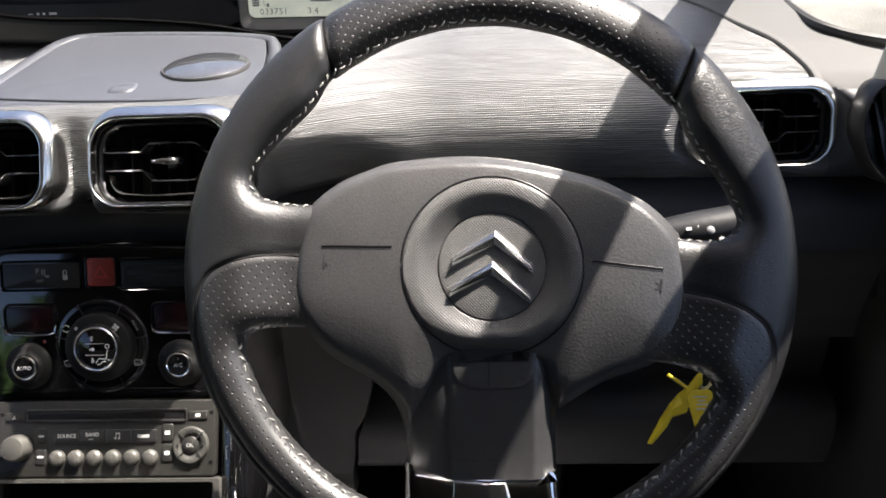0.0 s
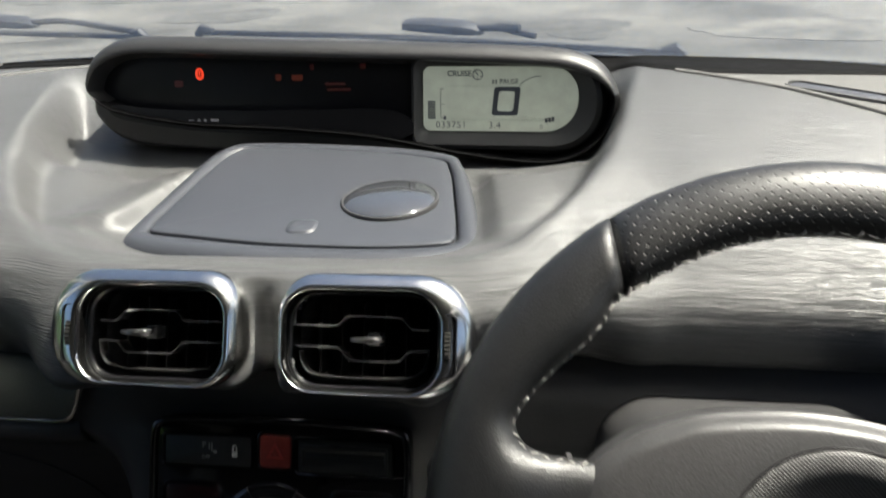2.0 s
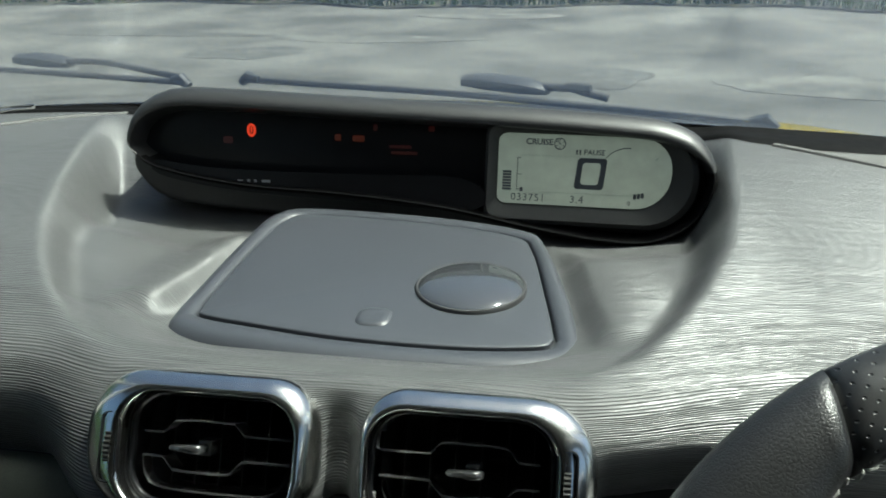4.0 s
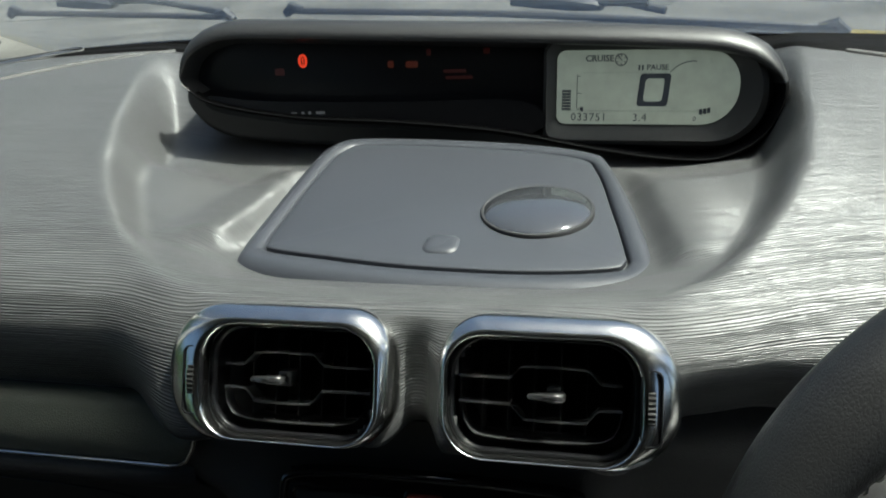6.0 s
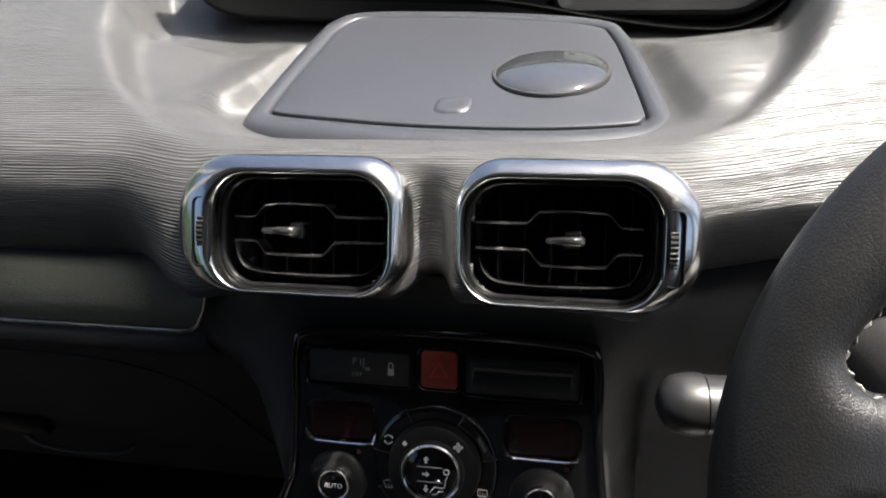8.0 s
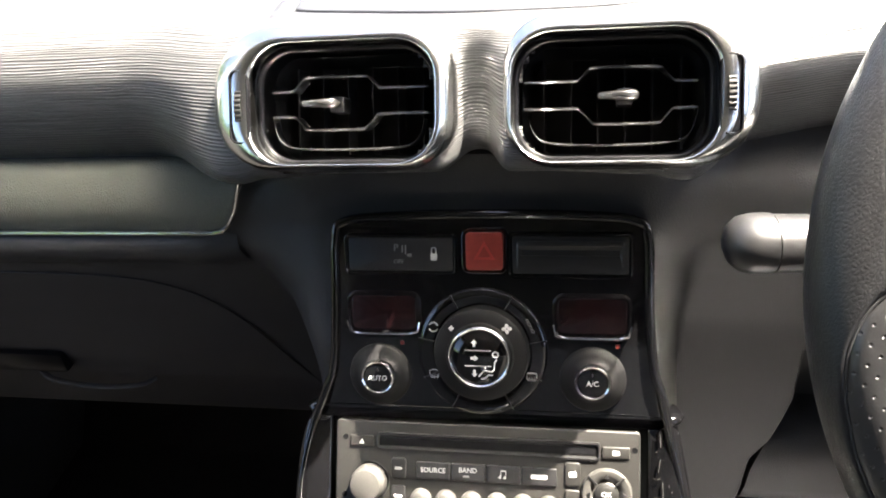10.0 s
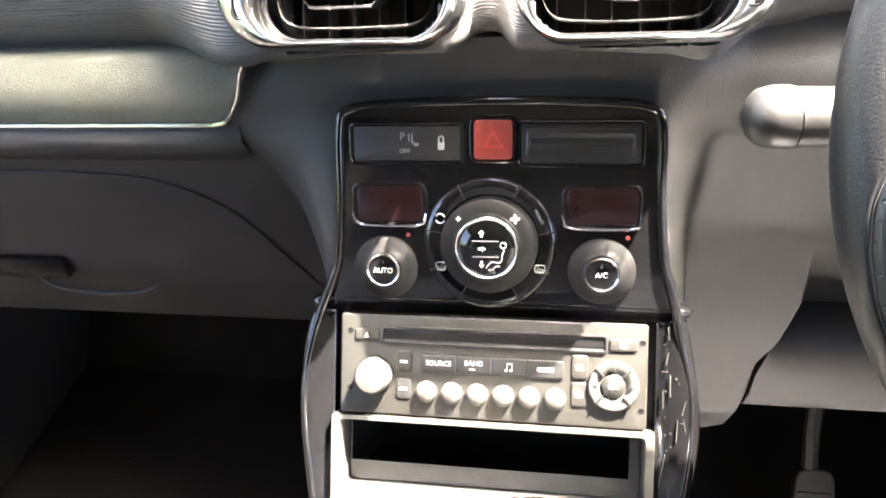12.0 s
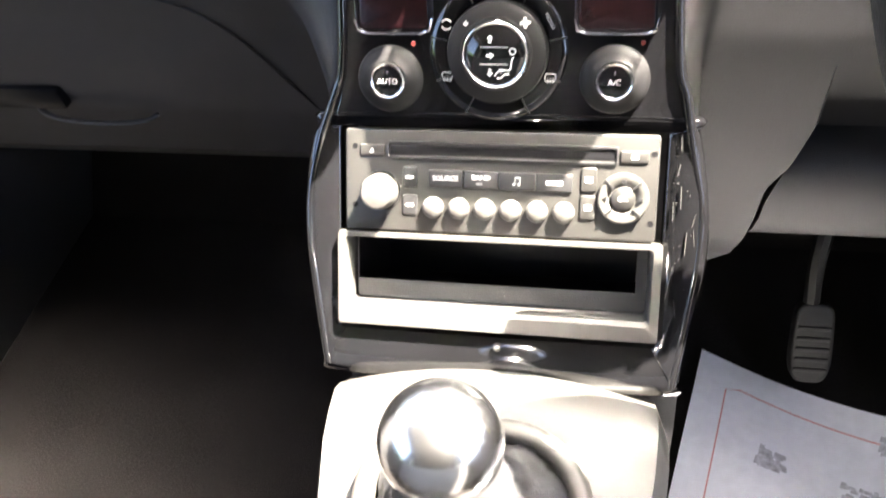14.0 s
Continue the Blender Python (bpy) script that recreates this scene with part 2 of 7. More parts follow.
DISC = mat("clear_dome_over_silver", (0.085, 0.09, 0.10), 0.07, metal=0.6, vary=0.05, vscale=20, rvary=0.04, coat=1.0)
GAITER = mat("gaiter_leather", (0.020, 0.020, 0.021), 0.35, vary=0.12, vscale=300, bump=0.3, bscale=500, kind="voronoi", dist=0.0006)
SCREEN = glass("windscreen_glass")
TARMAC = mat("worn_tarmac", (0.150, 0.148, 0.136), 0.9, spec=0.12, vary=0.25, vscale=70, bump=0.5, bscale=110, stain=0.35, sscale=0.9, dist=0.01)
PATCH = mat("tarmac_patch", (0.118, 0.117, 0.108), 0.9, spec=0.12, vary=0.3, vscale=60, bump=0.5, bscale=100, stain=0.2, dist=0.01)
PALE = mat("pale_scuffed_tarmac", (0.172, 0.17, 0.156), 0.9, spec=0.12, vary=0.25, vscale=40, stain=0.3, sscale=3)
GRASS = mat("grass_blades", (0.055, 0.098, 0.023), 0.7, spec=0.15, vary=0.45, vscale=3.0, stain=0.35, sscale=0.8)
LEAF = mat("hedge_leaves", (0.044, 0.082, 0.022), 0.6, spec=0.15, vary=0.5, vscale=4.0, stain=0.35, sscale=0.8)
SOIL = mat("verge_soil", (0.09, 0.085, 0.055), 0.95, vary=0.4, vscale=12, stain=0.3, sscale=2)

# ---- mesh helpers ----
PLACES = {}


def thing(name, at, label, category, group="", kind=""):
    """An empty at a thing's base, to which its parts belong."""
    ob = new(name)
    ob.empty_display_size = 0.02
    m = at if isinstance(at, Matrix) else Matrix.Translation(at)
    ob.matrix_world = m
    PLACES[ob] = m
    return tagged(ob, label, category, group, kind)


def part(name, bm, material, parent=None, label="", smooth=True, angle=40):
    """Links a bmesh, given in the world's metres, as one mesh under a thing or a part."""
    bmesh.ops.recalc_face_normals(bm, faces=bm.faces)
    if parent is not None:
        bm.transform(PLACES[parent].inverted())
    me = bpy.data.meshes.new(name)
    bm.to_mesh(me)
    bm.free()
    me.materials.append(material)
    if smooth:
        me.shade_smooth()
        me.set_sharp_from_angle(angle=radians(angle))
    ob = new(name, me)
    if parent is not None:
        ob.parent = parent
        PLACES[ob] = PLACES[parent]
    if label:
        ob["label"] = label
    return ob


def alone(name, bm, material, label, category, kind="", group=""):
    """A one-mesh thing."""
    return tagged(part(name, bm, material), label, category, group, kind)


def plane_at(o, v, roll=0.0):
    """A frame with u to the right, v up the face and the normal to the driver."""
    v = Vector(v).normalized()
    u = Vector((1, 0, 0))
    n = u.cross(v)
    m = Matrix((u, v, n)).transposed().to_4x4()
    m.translation = o
    return m @ Matrix.Rotation(radians(roll), 4, "Z")


def rrect(w, h, r, n=6, cx=0.0, cy=0.0):
    """A rounded rectangle; r: one radius, or four from the lower right, counter-clockwise."""
    rs = r if isinstance(r, (tuple, list)) else (r,) * 4
    pts = []
    for k, (sx, sy) in enumerate(((1, -1), (1, 1), (-1, 1), (-1, -1))):
        q = rs[k]
        x, y = sx * (w / 2 - q), sy * (h / 2 - q)
        for i in range(n + 1):
            a = radians(-90 + 90 * k + 90 * i / n)
            pts.append((cx + x + q * math.cos(a), cy + y + q * math.sin(a)))
    return pts


def circle(r, n=40, cx=0.0, cy=0.0, ry=None):
    return [(cx + r * math.cos(2 * math.pi * i / n), cy + (ry or r) * math.sin(2 * math.pi * i / n)) for i in range(n)]


def smooth_loop(pts, steps=5):
    """A closed Catmull-Rom curve through some points."""
    out, n = [], len(pts)
    for i in range(n):
        p = [Vector((*pts[(i + k) % n], 0)) for k in (-1, 0, 1, 2)]
        for s in range(steps):
            t = s / steps
            q = 0.5 * (2 * p[1] + (p[2] - p[0]) * t + (2 * p[0] - 5 * p[1] + 4 * p[2] - p[3]) * t**2 + (3 * p[1] - p[0] - 3 * p[2] + p[3]) * t**3)
            out.append((q.x, q.y))
    return out


def curve3(pts, steps=8, closed=False):
    """A Catmull-Rom curve through points in space."""
    P = [Vector(p) for p in pts]
    n, out = len(P), []
    get = (lambda i: P[i % n]) if closed else (lambda i: P[min(max(i, 0), n - 1)])
    for i in range(n if closed else n - 1):
        p = [get(i + k) for k in (-1, 0, 1, 2)]
        for s in range(steps):
            t = s / steps
            out.append(0.5 * (2 * p[1] + (p[2] - p[0]) * t + (2 * p[0] - 5 * p[1] + 4 * p[2] - p[3]) * t**2 + (3 * p[1] - p[0] - 3 * p[2] + p[3]) * t**3))
    if not closed:
        out.append(P[-1])
    return out


def inset(pts, d):
    """The outline moved inwards by d (counter-clockwise outlines)."""
    out, n = [], len(pts)
    for i in range(n):
        a, b = Vector(pts[i - 1]), Vector(pts[(i + 1) % n])
        t = (b - a)
        t = t.normalized() if t.length > 1e-9 else Vector((1, 0))
        out.append((pts[i][0] - t.y * d, pts[i][1] + t.x * d))
    return out


def loft(bm, loops, closed=True, cap0=False, cap1=False):
    """Skins rows of points in space; closed: each row is a ring."""
    rows = [[bm.verts.new(p) for p in loop] for loop in loops]
    n = len(rows[0])
    for a, b in zip(rows, rows[1:]):
        for i in range(n if closed else n - 1):
            j = (i + 1) % n
            bm.faces.new((a[i], a[j], b[j], b[i]))
    if cap0:
        bm.faces.new(rows[0][::-1])
    if cap1:
        bm.faces.new(rows[-1])
    return rows


def lift(m, pts, h):
    return [m @ Vector((x, y, h)) for x, y in pts]


def prism(bm, m, pts, h0, h1, bevel=0.0005, steps=3, dome=0.0, back=True):
    """A slab over an outline in the frame m, from h0 to h1, with a rounded front edge and, if wanted, a domed face."""
    loops = [lift(m, pts, h0)]
    for i in range(steps + 1):
        a = math.pi / 2 * i / steps
        loops.append(lift(m, inset(pts, bevel * (1 - math.cos(a))), h1 - bevel + bevel * math.sin(a)))
    if dome:
        cx = sum(p[0] for p in pts) / len(pts)
        cy = sum(p[1] for p in pts) / len(pts)
        base = inset(pts, bevel)
        for f in (0.93, 0.8, 0.62, 0.42, 0.2, 0.05):
            loops.append(lift(m, [(cx + (x - cx) * f, cy + (y - cy) * f) for x, y in base], h1 + dome * (1 - f * f)))
    loft(bm, loops, True, back, True)


def frame_ring(bm, m, outer, inner, profile):
    """A ring between two outlines with as many points; profile rows: share of the way inwards, height."""
    loft(bm, [lift(m, [(a[0] + (b[0] - a[0]) * f, a[1] + (b[1] - a[1]) * f) for a, b in zip(outer, inner)], h) for f, h in profile])


def lathe(bm, m, prof, seg=40):
    """A turned body in the frame m; prof rows: radius, height."""
    loops = [[m @ Vector((r * math.cos(2 * math.pi * i / seg), r * math.sin(2 * math.pi * i / seg), h)) for i in range(seg)] for r, h in prof]
    loft(bm, loops, True, prof[0][0] > 0, prof[-1][0] > 0)
    bmesh.ops.remove_doubles(bm, verts=bm.verts, dist=1e-6)


def sweep(bm, pts, radius, seg=10, closed=False, flat=1.0, up=(0, 0, 1)):
    """A tube along points; radius: a number or one a point; flat squeezes it along up."""
    P = [Vector(p) for p in pts]
    n = len(P)
    loops = []
    for i, p in enumerate(P):
        a = P[(i - 1) % n] if closed or i else P[i]
        b = P[(i + 1) % n] if closed or i < n - 1 else P[i]
        t = (b - a).normalized()
        side = t.cross(Vector(up))
        side = side.normalized() if side.length > 1e-6 else t.orthogonal().normalized()
        top = side.cross(t).normalized()
        r = radius[i] if isinstance(radius, (list, tuple)) else radius
        loops.append([p + side * (r * math.cos(2 * math.pi * k / seg)) + top * (flat * r * math.sin(2 * math.pi * k / seg)) for k in range(seg)])
    if closed:
        loops.append(loops[0])
    loft(bm, loops, True, not closed, not closed)
    if closed:
        bmesh.ops.remove_doubles(bm, verts=bm.verts, dist=1e-7)


def box(bm, lo, hi, bevel=0.0, m=None):
    r = bmesh.ops.create_cube(bm, size=1.0)["verts"]
    c = [(a + b) / 2 for a, b in zip(lo, hi)]
    s = [b - a for a, b in zip(lo, hi)]
    for v in r:
        v.co = Vector((v.co.x * s[0] + c[0], v.co.y * s[1] + c[1], v.co.z * s[2] + c[2]))
    if bevel:
        edges = {e for v in r for e in v.link_edges}
        out = bmesh.ops.bevel(bm, geom=list(edges), offset=bevel, segments=2, affect="EDGES", profile=0.5)
        r = list({v for f in out["faces"] for v in f.verts} | {v for v in r if v.is_valid})
    if m is not None:
        for v in r:
            v.co = m @ v.co


def words(name, text, size, m, x, y, h, material, parent, label="", align="CENTER", bold=0.0, spacing=1.0, wide=1.0):
    """Raised lettering in the frame m, in the built-in font."""
    cu = bpy.data.curves.new(name, "FONT")
    cu.body, cu.size, cu.align_x, cu.align_y = text, size, align, "CENTER"
    cu.extrude, cu.offset, cu.space_character, cu.resolution_u = 0.00012, bold, spacing, 3
    tmp = bpy.data.objects.new(name, cu)
    scene.collection.objects.link(tmp)
    me = bpy.data.meshes.new_from_object(tmp.evaluated_get(bpy.context.evaluated_depsgraph_get()))
    bpy.data.objects.remove(tmp)
    bm = bmesh.new()
    bm.from_mesh(me)
    bpy.data.meshes.remove(me)
    bm.transform(m @ Matrix.Translation((x, y, h)) @ Matrix.Diagonal((wide, 1, 1, 1)))
    return part(name, bm, material, parent, label, smooth=False)


def bars(name, rows, m, h, material, parent, label=""):
    """Flat printed bars in the frame m; rows: x, y, width, height."""
    bm = bmesh.new()
    for x, y, w, hh in rows:
        prism(bm, m, rrect(w, hh, min(w, hh) * 0.2, 2, x, y), h - 0.0002, h + 0.0002, 0.0001, 1)
    return part(name, bm, material, parent, label, smooth=False)


def smoothstep(a, b, x):
    t = min(max((x - a) / (b - a), 0.0), 1.0)
    return t * t * (3 - 2 * t)


def table(rows, x):
    """Reads a value from rows of (x, y) with smooth steps between them."""
    if x <= rows[0][0]:
        return rows[0][1]
    for (a, p), (b, q) in zip(rows, rows[1:]):
        if x <= b:
            return p + (q - p) * (x - a) / (b - a)
    return rows[-1][1]


CLIMATE = plane_at((0.002, 0.0494, 0.984), (0, 0.435, 0.900))
RADIO_AT = plane_at((0.003, 0.0, 0.88), (0, 0.6, 0.8))
VENTS = plane_at((0.003, 0.0450, 1.0760), (0, 0.50, 0.866))

# ---- outside ----
bm = bmesh.new()
bmesh.ops.create_grid(bm, x_segments=40, y_segments=40, size=1.0)
for v in bm.verts:
    v.co = Vector((v.co.x * abs(v.co.x) * 400, v.co.y * abs(v.co.y) * 400, 0.0))
alone("ground", bm, TARMAC, "worn pale grey tarmac of a yard with stains", "ground", "structure")


def blot(name, x, y, rx, ry, material, label, seed, z=0.004):
    rng = random.Random(seed)
    ph = [rng.uniform(0, 6.28) for _ in range(5)]
    pts = []
    for i in range(60):
        a = 2 * math.pi * i / 60
        r = 1 + sum(0.16 / (k + 1) * math.sin((k + 2) * a + ph[k]) for k in range(5)) + rng.uniform(-0.03, 0.03)
        pts.append((x + rx * r * math.cos(a), y + ry * r * math.sin(a)))
    b = bmesh.new()
    prism(b, Matrix.Identity(4), pts, 0.0005, z, 0.001, 1)
    return alone(name, b, material, label, "stain", "structure")


blot("tarmac_patch", -3.0, 7.0, 0.5, 0.35, PATCH, "dark stain on the worn tarmac", 1)
blot("tarmac_patch", 0.35, 6.1, 0.30, 0.35, PATCH, "dark stain on the worn tarmac", 2)
blot("tarmac_patch", -4.4, 8.0, 1.1, 0.14, PATCH, "thin dark smear on the worn tarmac", 3)
blot("tarmac_scuff", -2.0, 7.8, 0.9, 0.25, PALE, "pale scuffed stretch of tarmac", 4)
blot("tarmac_scuff", 2.0, 5.9, 0.9, 0.35, PALE, "pale scuffed stretch of tarmac", 5)
blot("tarmac_scuff", -0.9, 9.4, 1.0, 0.18, PALE, "pale scuffed stretch of tarmac", 6)
blot("tarmac_scuff", -5.6, 6.2, 1.2, 0.3, PALE, "pale scuffed stretch of tarmac", 7)


def verge_line(x):
    return 10.3 - 0.02 * x - 0.09 * max(0.0, x) ** 1.4 + 0.25 * math.sin(x * 0.9) + 0.1 * math.sin(x * 3.1)


bm = bmesh.new()
rng = random.Random(5)
xs = [-26 + 0.4 * i for i in range(110)]
loft(bm, [[(x, verge_line(x) + d + 0.05 * rng.uniform(-1, 1), z + 0.03 * rng.random()) for x in xs] for d, z in ((0, 0.0), (0.15, 0.05), (1.0, 0.10), (3, 0.3), (9, 0.6))], False)
alone("verge_bank", bm, SOIL, "earth bank of the overgrown verge", "verge", "structure")
V3, F3 = [], []
for i in range(15000):
    x = rng.uniform(-11, 8)
    d = rng.random() ** 1.6 * 3.5
    y = verge_line(x) + d
    z0 = 0.03 + 0.08 * d
    h = rng.uniform(0.10, 0.38) * (0.55 + 0.45 * min(1, d * 2))
    a, lean, w = rng.uniform(0, 6.28), rng.uniform(0.0, 0.6) * h, rng.uniform(0.008, 0.02)
    dx, dy = math.cos(a) * w, math.sin(a) * w
    lx, ly = rng.uniform(-lean, lean), rng.uniform(-lean, lean)
    k = len(V3)
    V3 += [(x - dx, y - dy, z0), (x + dx, y + dy, z0), (x + lx * 0.4 + dx * 0.7, y + ly * 0.4 + dy * 0.7, z0 + h * 0.6), (x + lx, y + ly, z0 + h)]
    F3 += [(k, k + 1, k + 2), (k, k + 2, k + 3)]
me = bpy.data.meshes.new("grass")
me.from_pydata(V3, [], F3)
me.materials.append(GRASS)
tagged(new("grass", me), "long green grass and weeds along the verge", "grass", "", "stuff")
V3, F3 = [], []
for i in range(30000):
    x = rng.uniform(-14, 12)
    d = 1.6 + rng.random() * 3.0
    top = 1.6 + 0.8 * math.sin(x * 0.7 + 1) + 0.5 * math.sin(x * 1.9) + 0.6 * (d - 1.6)
    z = 0.15 + rng.random() ** 0.8 * max(0.4, top)
    y = verge_line(x) + d + 0.25 * math.sin(x * 4 + z * 3)
    s = rng.uniform(0.03, 0.09)
    n = Vector((rng.uniform(-1, 1), rng.uniform(-1.2, 0.4), rng.uniform(-0.2, 1))).normalized()
    a = n.orthogonal().normalized() * s
    b2 = n.cross(a)
    p = Vector((x, y, z))
    k = len(V3)
    V3 += [p - a, p + b2 * 0.6, p + a, p - b2 * 0.6]
    F3 += [(k, k + 1, k + 2, k + 3)]
me = bpy.data.meshes.new("hedge")
me.from_pydata([tuple(v) for v in V3], [], F3)
me.materials.append(LEAF)
tagged(new("hedge", me), "overgrown green hedge behind the verge", "hedge", "", "stuff")

V3, F3 = [], []
for i in range(10000):
    y = rng.uniform(-5, 3)
    d = rng.random()
    x = -3.1 - 0.9 * d + 0.3 * math.sin(y * 1.3)
    z = rng.random() ** 0.85 * (2.3 + 0.5 * math.sin(y * 0.8) + 0.3 * math.sin(y * 2.3))
    s_ = rng.uniform(0.04, 0.11)
    n = Vector((rng.uniform(-0.4, 1.2), rng.uniform(-1, 1), rng.uniform(-0.2, 1))).normalized()
    a = n.orthogonal().normalized() * s_
    b2 = n.cross(a)
    p = Vector((x, y, z))
    k = len(V3)
    V3 += [p - a, p + b2 * 0.6, p + a, p - b2 * 0.6]
    F3 += [(k, k + 1, k + 2, k + 3)]
me = bpy.data.meshes.new("hedge")
me.from_pydata([tuple(v) for v in V3], [], F3)
me.materials.append(LEAF)
tagged(new("hedge", me), "green hedge along the side of the yard", "hedge", "", "stuff")

# ---- the car's shell ----


def glass_base(x):
    """Where the windscreen meets the dashboard."""
    return 0.635 - 0.10 * x - 0.22 * x * x - 0.9 * max(0.0, abs(x) - 0.45) ** 2


HEAD_Y, HEAD_Z = -0.135, 1.52
bm = bmesh.new()
rows = []
for k in range(2):
    row = []
    for i in range(41):
        x = -0.60 + 1.20 * i / 40
        xt = x * 0.88
        row.append(Vector((x, glass_base(x) + 0.03, 1.115)) if k == 0 else Vector((xt, HEAD_Y - 0.08 * xt * xt, HEAD_Z - 0.05 * xt * xt)))
    rows.append(row)
outerrows = [[p + Vector((0, 0.0022, 0.0045)) for p in row] for row in rows]
loft(bm, [rows[0], rows[1], outerrows[1], outerrows[0], rows[0]], False)
bmesh.ops.remove_doubles(bm, verts=bm.verts, dist=1e-5)
bmesh.ops.holes_fill(bm, edges=bm.edges, sides=8)
ob = alone("windscreen", bm, SCREEN, "clear curved windscreen with faint marks", "windscreen", "structure")
ob.visible_shadow = False

bm = bmesh.new()
box(bm, (-0.74, -2.3, 0.30), (0.74, 0.62, 0.345))
alone("floor", bm, CARPET, "dark carpeted car floor", "floor", "structure")
bm = bmesh.new()
xs = [-0.70 + 1.4 * i / 20 for i in range(21)]
prof = [(HEAD_Y + 0.02, HEAD_Z - 0.012), (HEAD_Y - 0.03, HEAD_Z - 0.025), (HEAD_Y - 0.10, HEAD_Z - 0.01), (-0.4, HEAD_Z + 0.02), (-1.2, HEAD_Z + 0.05), (-2.3, HEAD_Z + 0.0)]
low = [[Vector((x, y - 0.08 * x * x, z - 0.10 * x * x)) for x in xs] for y, z in prof]
high = [[p + Vector((0, 0, 0.04)) for p in row] for row in low]
loft(bm, low + high[::-1] + [low[0]], False)
alone("ceiling", bm, LINER, "grey cloth headlining of the car", "ceiling", "structure")
bm = bmesh.new()
box(bm, (-0.76, -2.34, 0.3), (0.76, -2.3, 1.52))
alone("wall_back", bm, LOWER, "dark rear panel of the cabin", "wall", "structure")
# unseen wall added where the seats would be, to cut light in the footwells
bm = bmesh.new()
box(bm, (-0.70, -0.80, 0.34), (0.70, -0.74, 1.08))
alone("light_block_seats", bm, LINER, "unseen plain wall in place of the seats, added to block light", "partition", "structure")
for side, nm in ((-1, "wall_passenger"), (1, "wall_driver")):
    bm = bmesh.new()
    rws = []
    for y in (0.62, 0.16, 0.10, -0.6, -1.4, -2.3):
        cap = 0.16 if y > 0.12 else 0.0
        rws.append([Vector((side * (0.66 + o), y, z - (cap if z > 0.9 else 0))) for o, z in ((0.06, 0.3), (0.045, 0.6), (0.03, 0.95), (0.02, 1.07), (0.06, 1.075), (0.09, 0.95), (0.10, 0.3))])
    loft(bm, rws, True, True, True)
    alone(nm, bm, LOWER, "dark grained door lining below the side window", "door lining", "structure")


for side, nm in ((-1, "passenger"), (1, "driver")):
    bm = bmesh.new()
    rws = []
    for y in (-0.75, -1.6, -2.3):
        rws.append([Vector((side * (0.66 + o), y, z)) for o, z in ((0.02, 1.06), (-0.03, 1.30), (-0.09, 1.50), (-0.05, 1.51), (0.06, 1.06))])
    loft(bm, rws, True, True, True)
    alone("wall_rear_" + nm, bm, LOWER, "dark rear side panel of the cabin", "wall", "structure")


def pillar(name, foot, top, w, d, label, material=PILLAR):
    """A slanted roof pillar of rounded section."""
    foot, top = Vector(foot), Vector(top)
    b = bmesh.new()
    loops = []
    for i in range(9):
        t = i / 8
        p = foot.lerp(top, t) + Vector((0, 0, 0.03 * math.sin(math.pi * t)))
        flare = 1 + 0.5 * max(0, 0.25 - t) * 4 * 0.4
        loops.append([p + Vector((x * flare, y * flare, 0)) for x, y in rrect(w, d, min(w, d) * 0.35, 4)])
    loft(b, loops, True, True, True)
    return alone(name, b, material, label, "pillar", "structure")


for s, nm in ((1, "driver"), (-1, "passenger")):
    pillar("front_pillar_" + nm, (s * 0.5985, 0.44, 1.09), (s * 0.5470, -0.138, 1.55), 0.042, 0.05, "pale trimmed windscreen pillar")
    pillar("door_pillar_" + nm, (s * 0.668, 0.108, 1.075), (s * 0.555, -0.195, 1.50), 0.052, 0.06, "pale trimmed pillar behind the quarter window")
    pillar("centre_pillar_" + nm, (s * 0.69, -0.95, 1.05), (s * 0.60, -1.0, 1.50), 0.05, 0.12, "pale trimmed pillar between the doors")
    # roof rail over the side windows
    b = bmesh.new()
    sweep(b, [(s * 0.565, -0.12, 1.485), (s * 0.59, -0.5, 1.50), (s * 0.60, -1.2, 1.52), (s * 0.58, -2.3, 1.49)], 0.045, 10)
    alone("roof_rail_" + nm, b, LINER, "pale roof rail above the side windows", "roof rail", "structure")

# bulkhead under the dash, to close the footwells
bm = bmesh.new()
loft(bm, [[(wide * (i / 10 - 1), min(glass_base(wide * (i / 10 - 1)) + 0.0215, 0.70) if y is None else y, z) for i in range(21)]
           for wide, y, z in ((0.61, None, 1.1215), (0.61, None, 1.02), (0.72, 0.62, 0.90), (0.72, 0.60, 0.85), (0.72, 0.58, 0.55), (0.72, 0.42, 0.3465), (0.72, 0.2, 0.3465))], False)
alone("wall_front", bm, CARPET, "dark carpeted bulkhead under the dashboard", "bulkhead", "structure")

# hidden shelves added under the dash ends, to keep sun off the knee panel
for s, nm in ((1, "driver"), (-1, "passenger")):
    bm = bmesh.new()
    box(bm, (min(s * 0.38, s * 0.76), 0.128, 0.885), (max(s * 0.38, s * 0.76), 0.72, 0.915))
    alone("sun_block_shelf_" + nm, bm, RUBBER, "hidden dark panel added to stop sun beside the dashboard", "panel", "structure")

# cowl, bonnet and wipers outside the windscreen
bm = bmesh.new()
xs = [-0.63 + 1.26 * i / 36 for i in range(37)]
loft(bm, [[Vector((x, glass_base(x) + dy, z - 0.08 * x * x)) for x in xs] for dy, z in ((0.015, 1.085), (0.03, 1.112), (0.05, 1.118), (0.10, 1.105), (0.16, 1.098), (0.165, 1.05))], False)
alone("cowl", bm, RUBBER, "black plastic cowl below the windscreen", "cowl", "structure")
bm = bmesh.new()
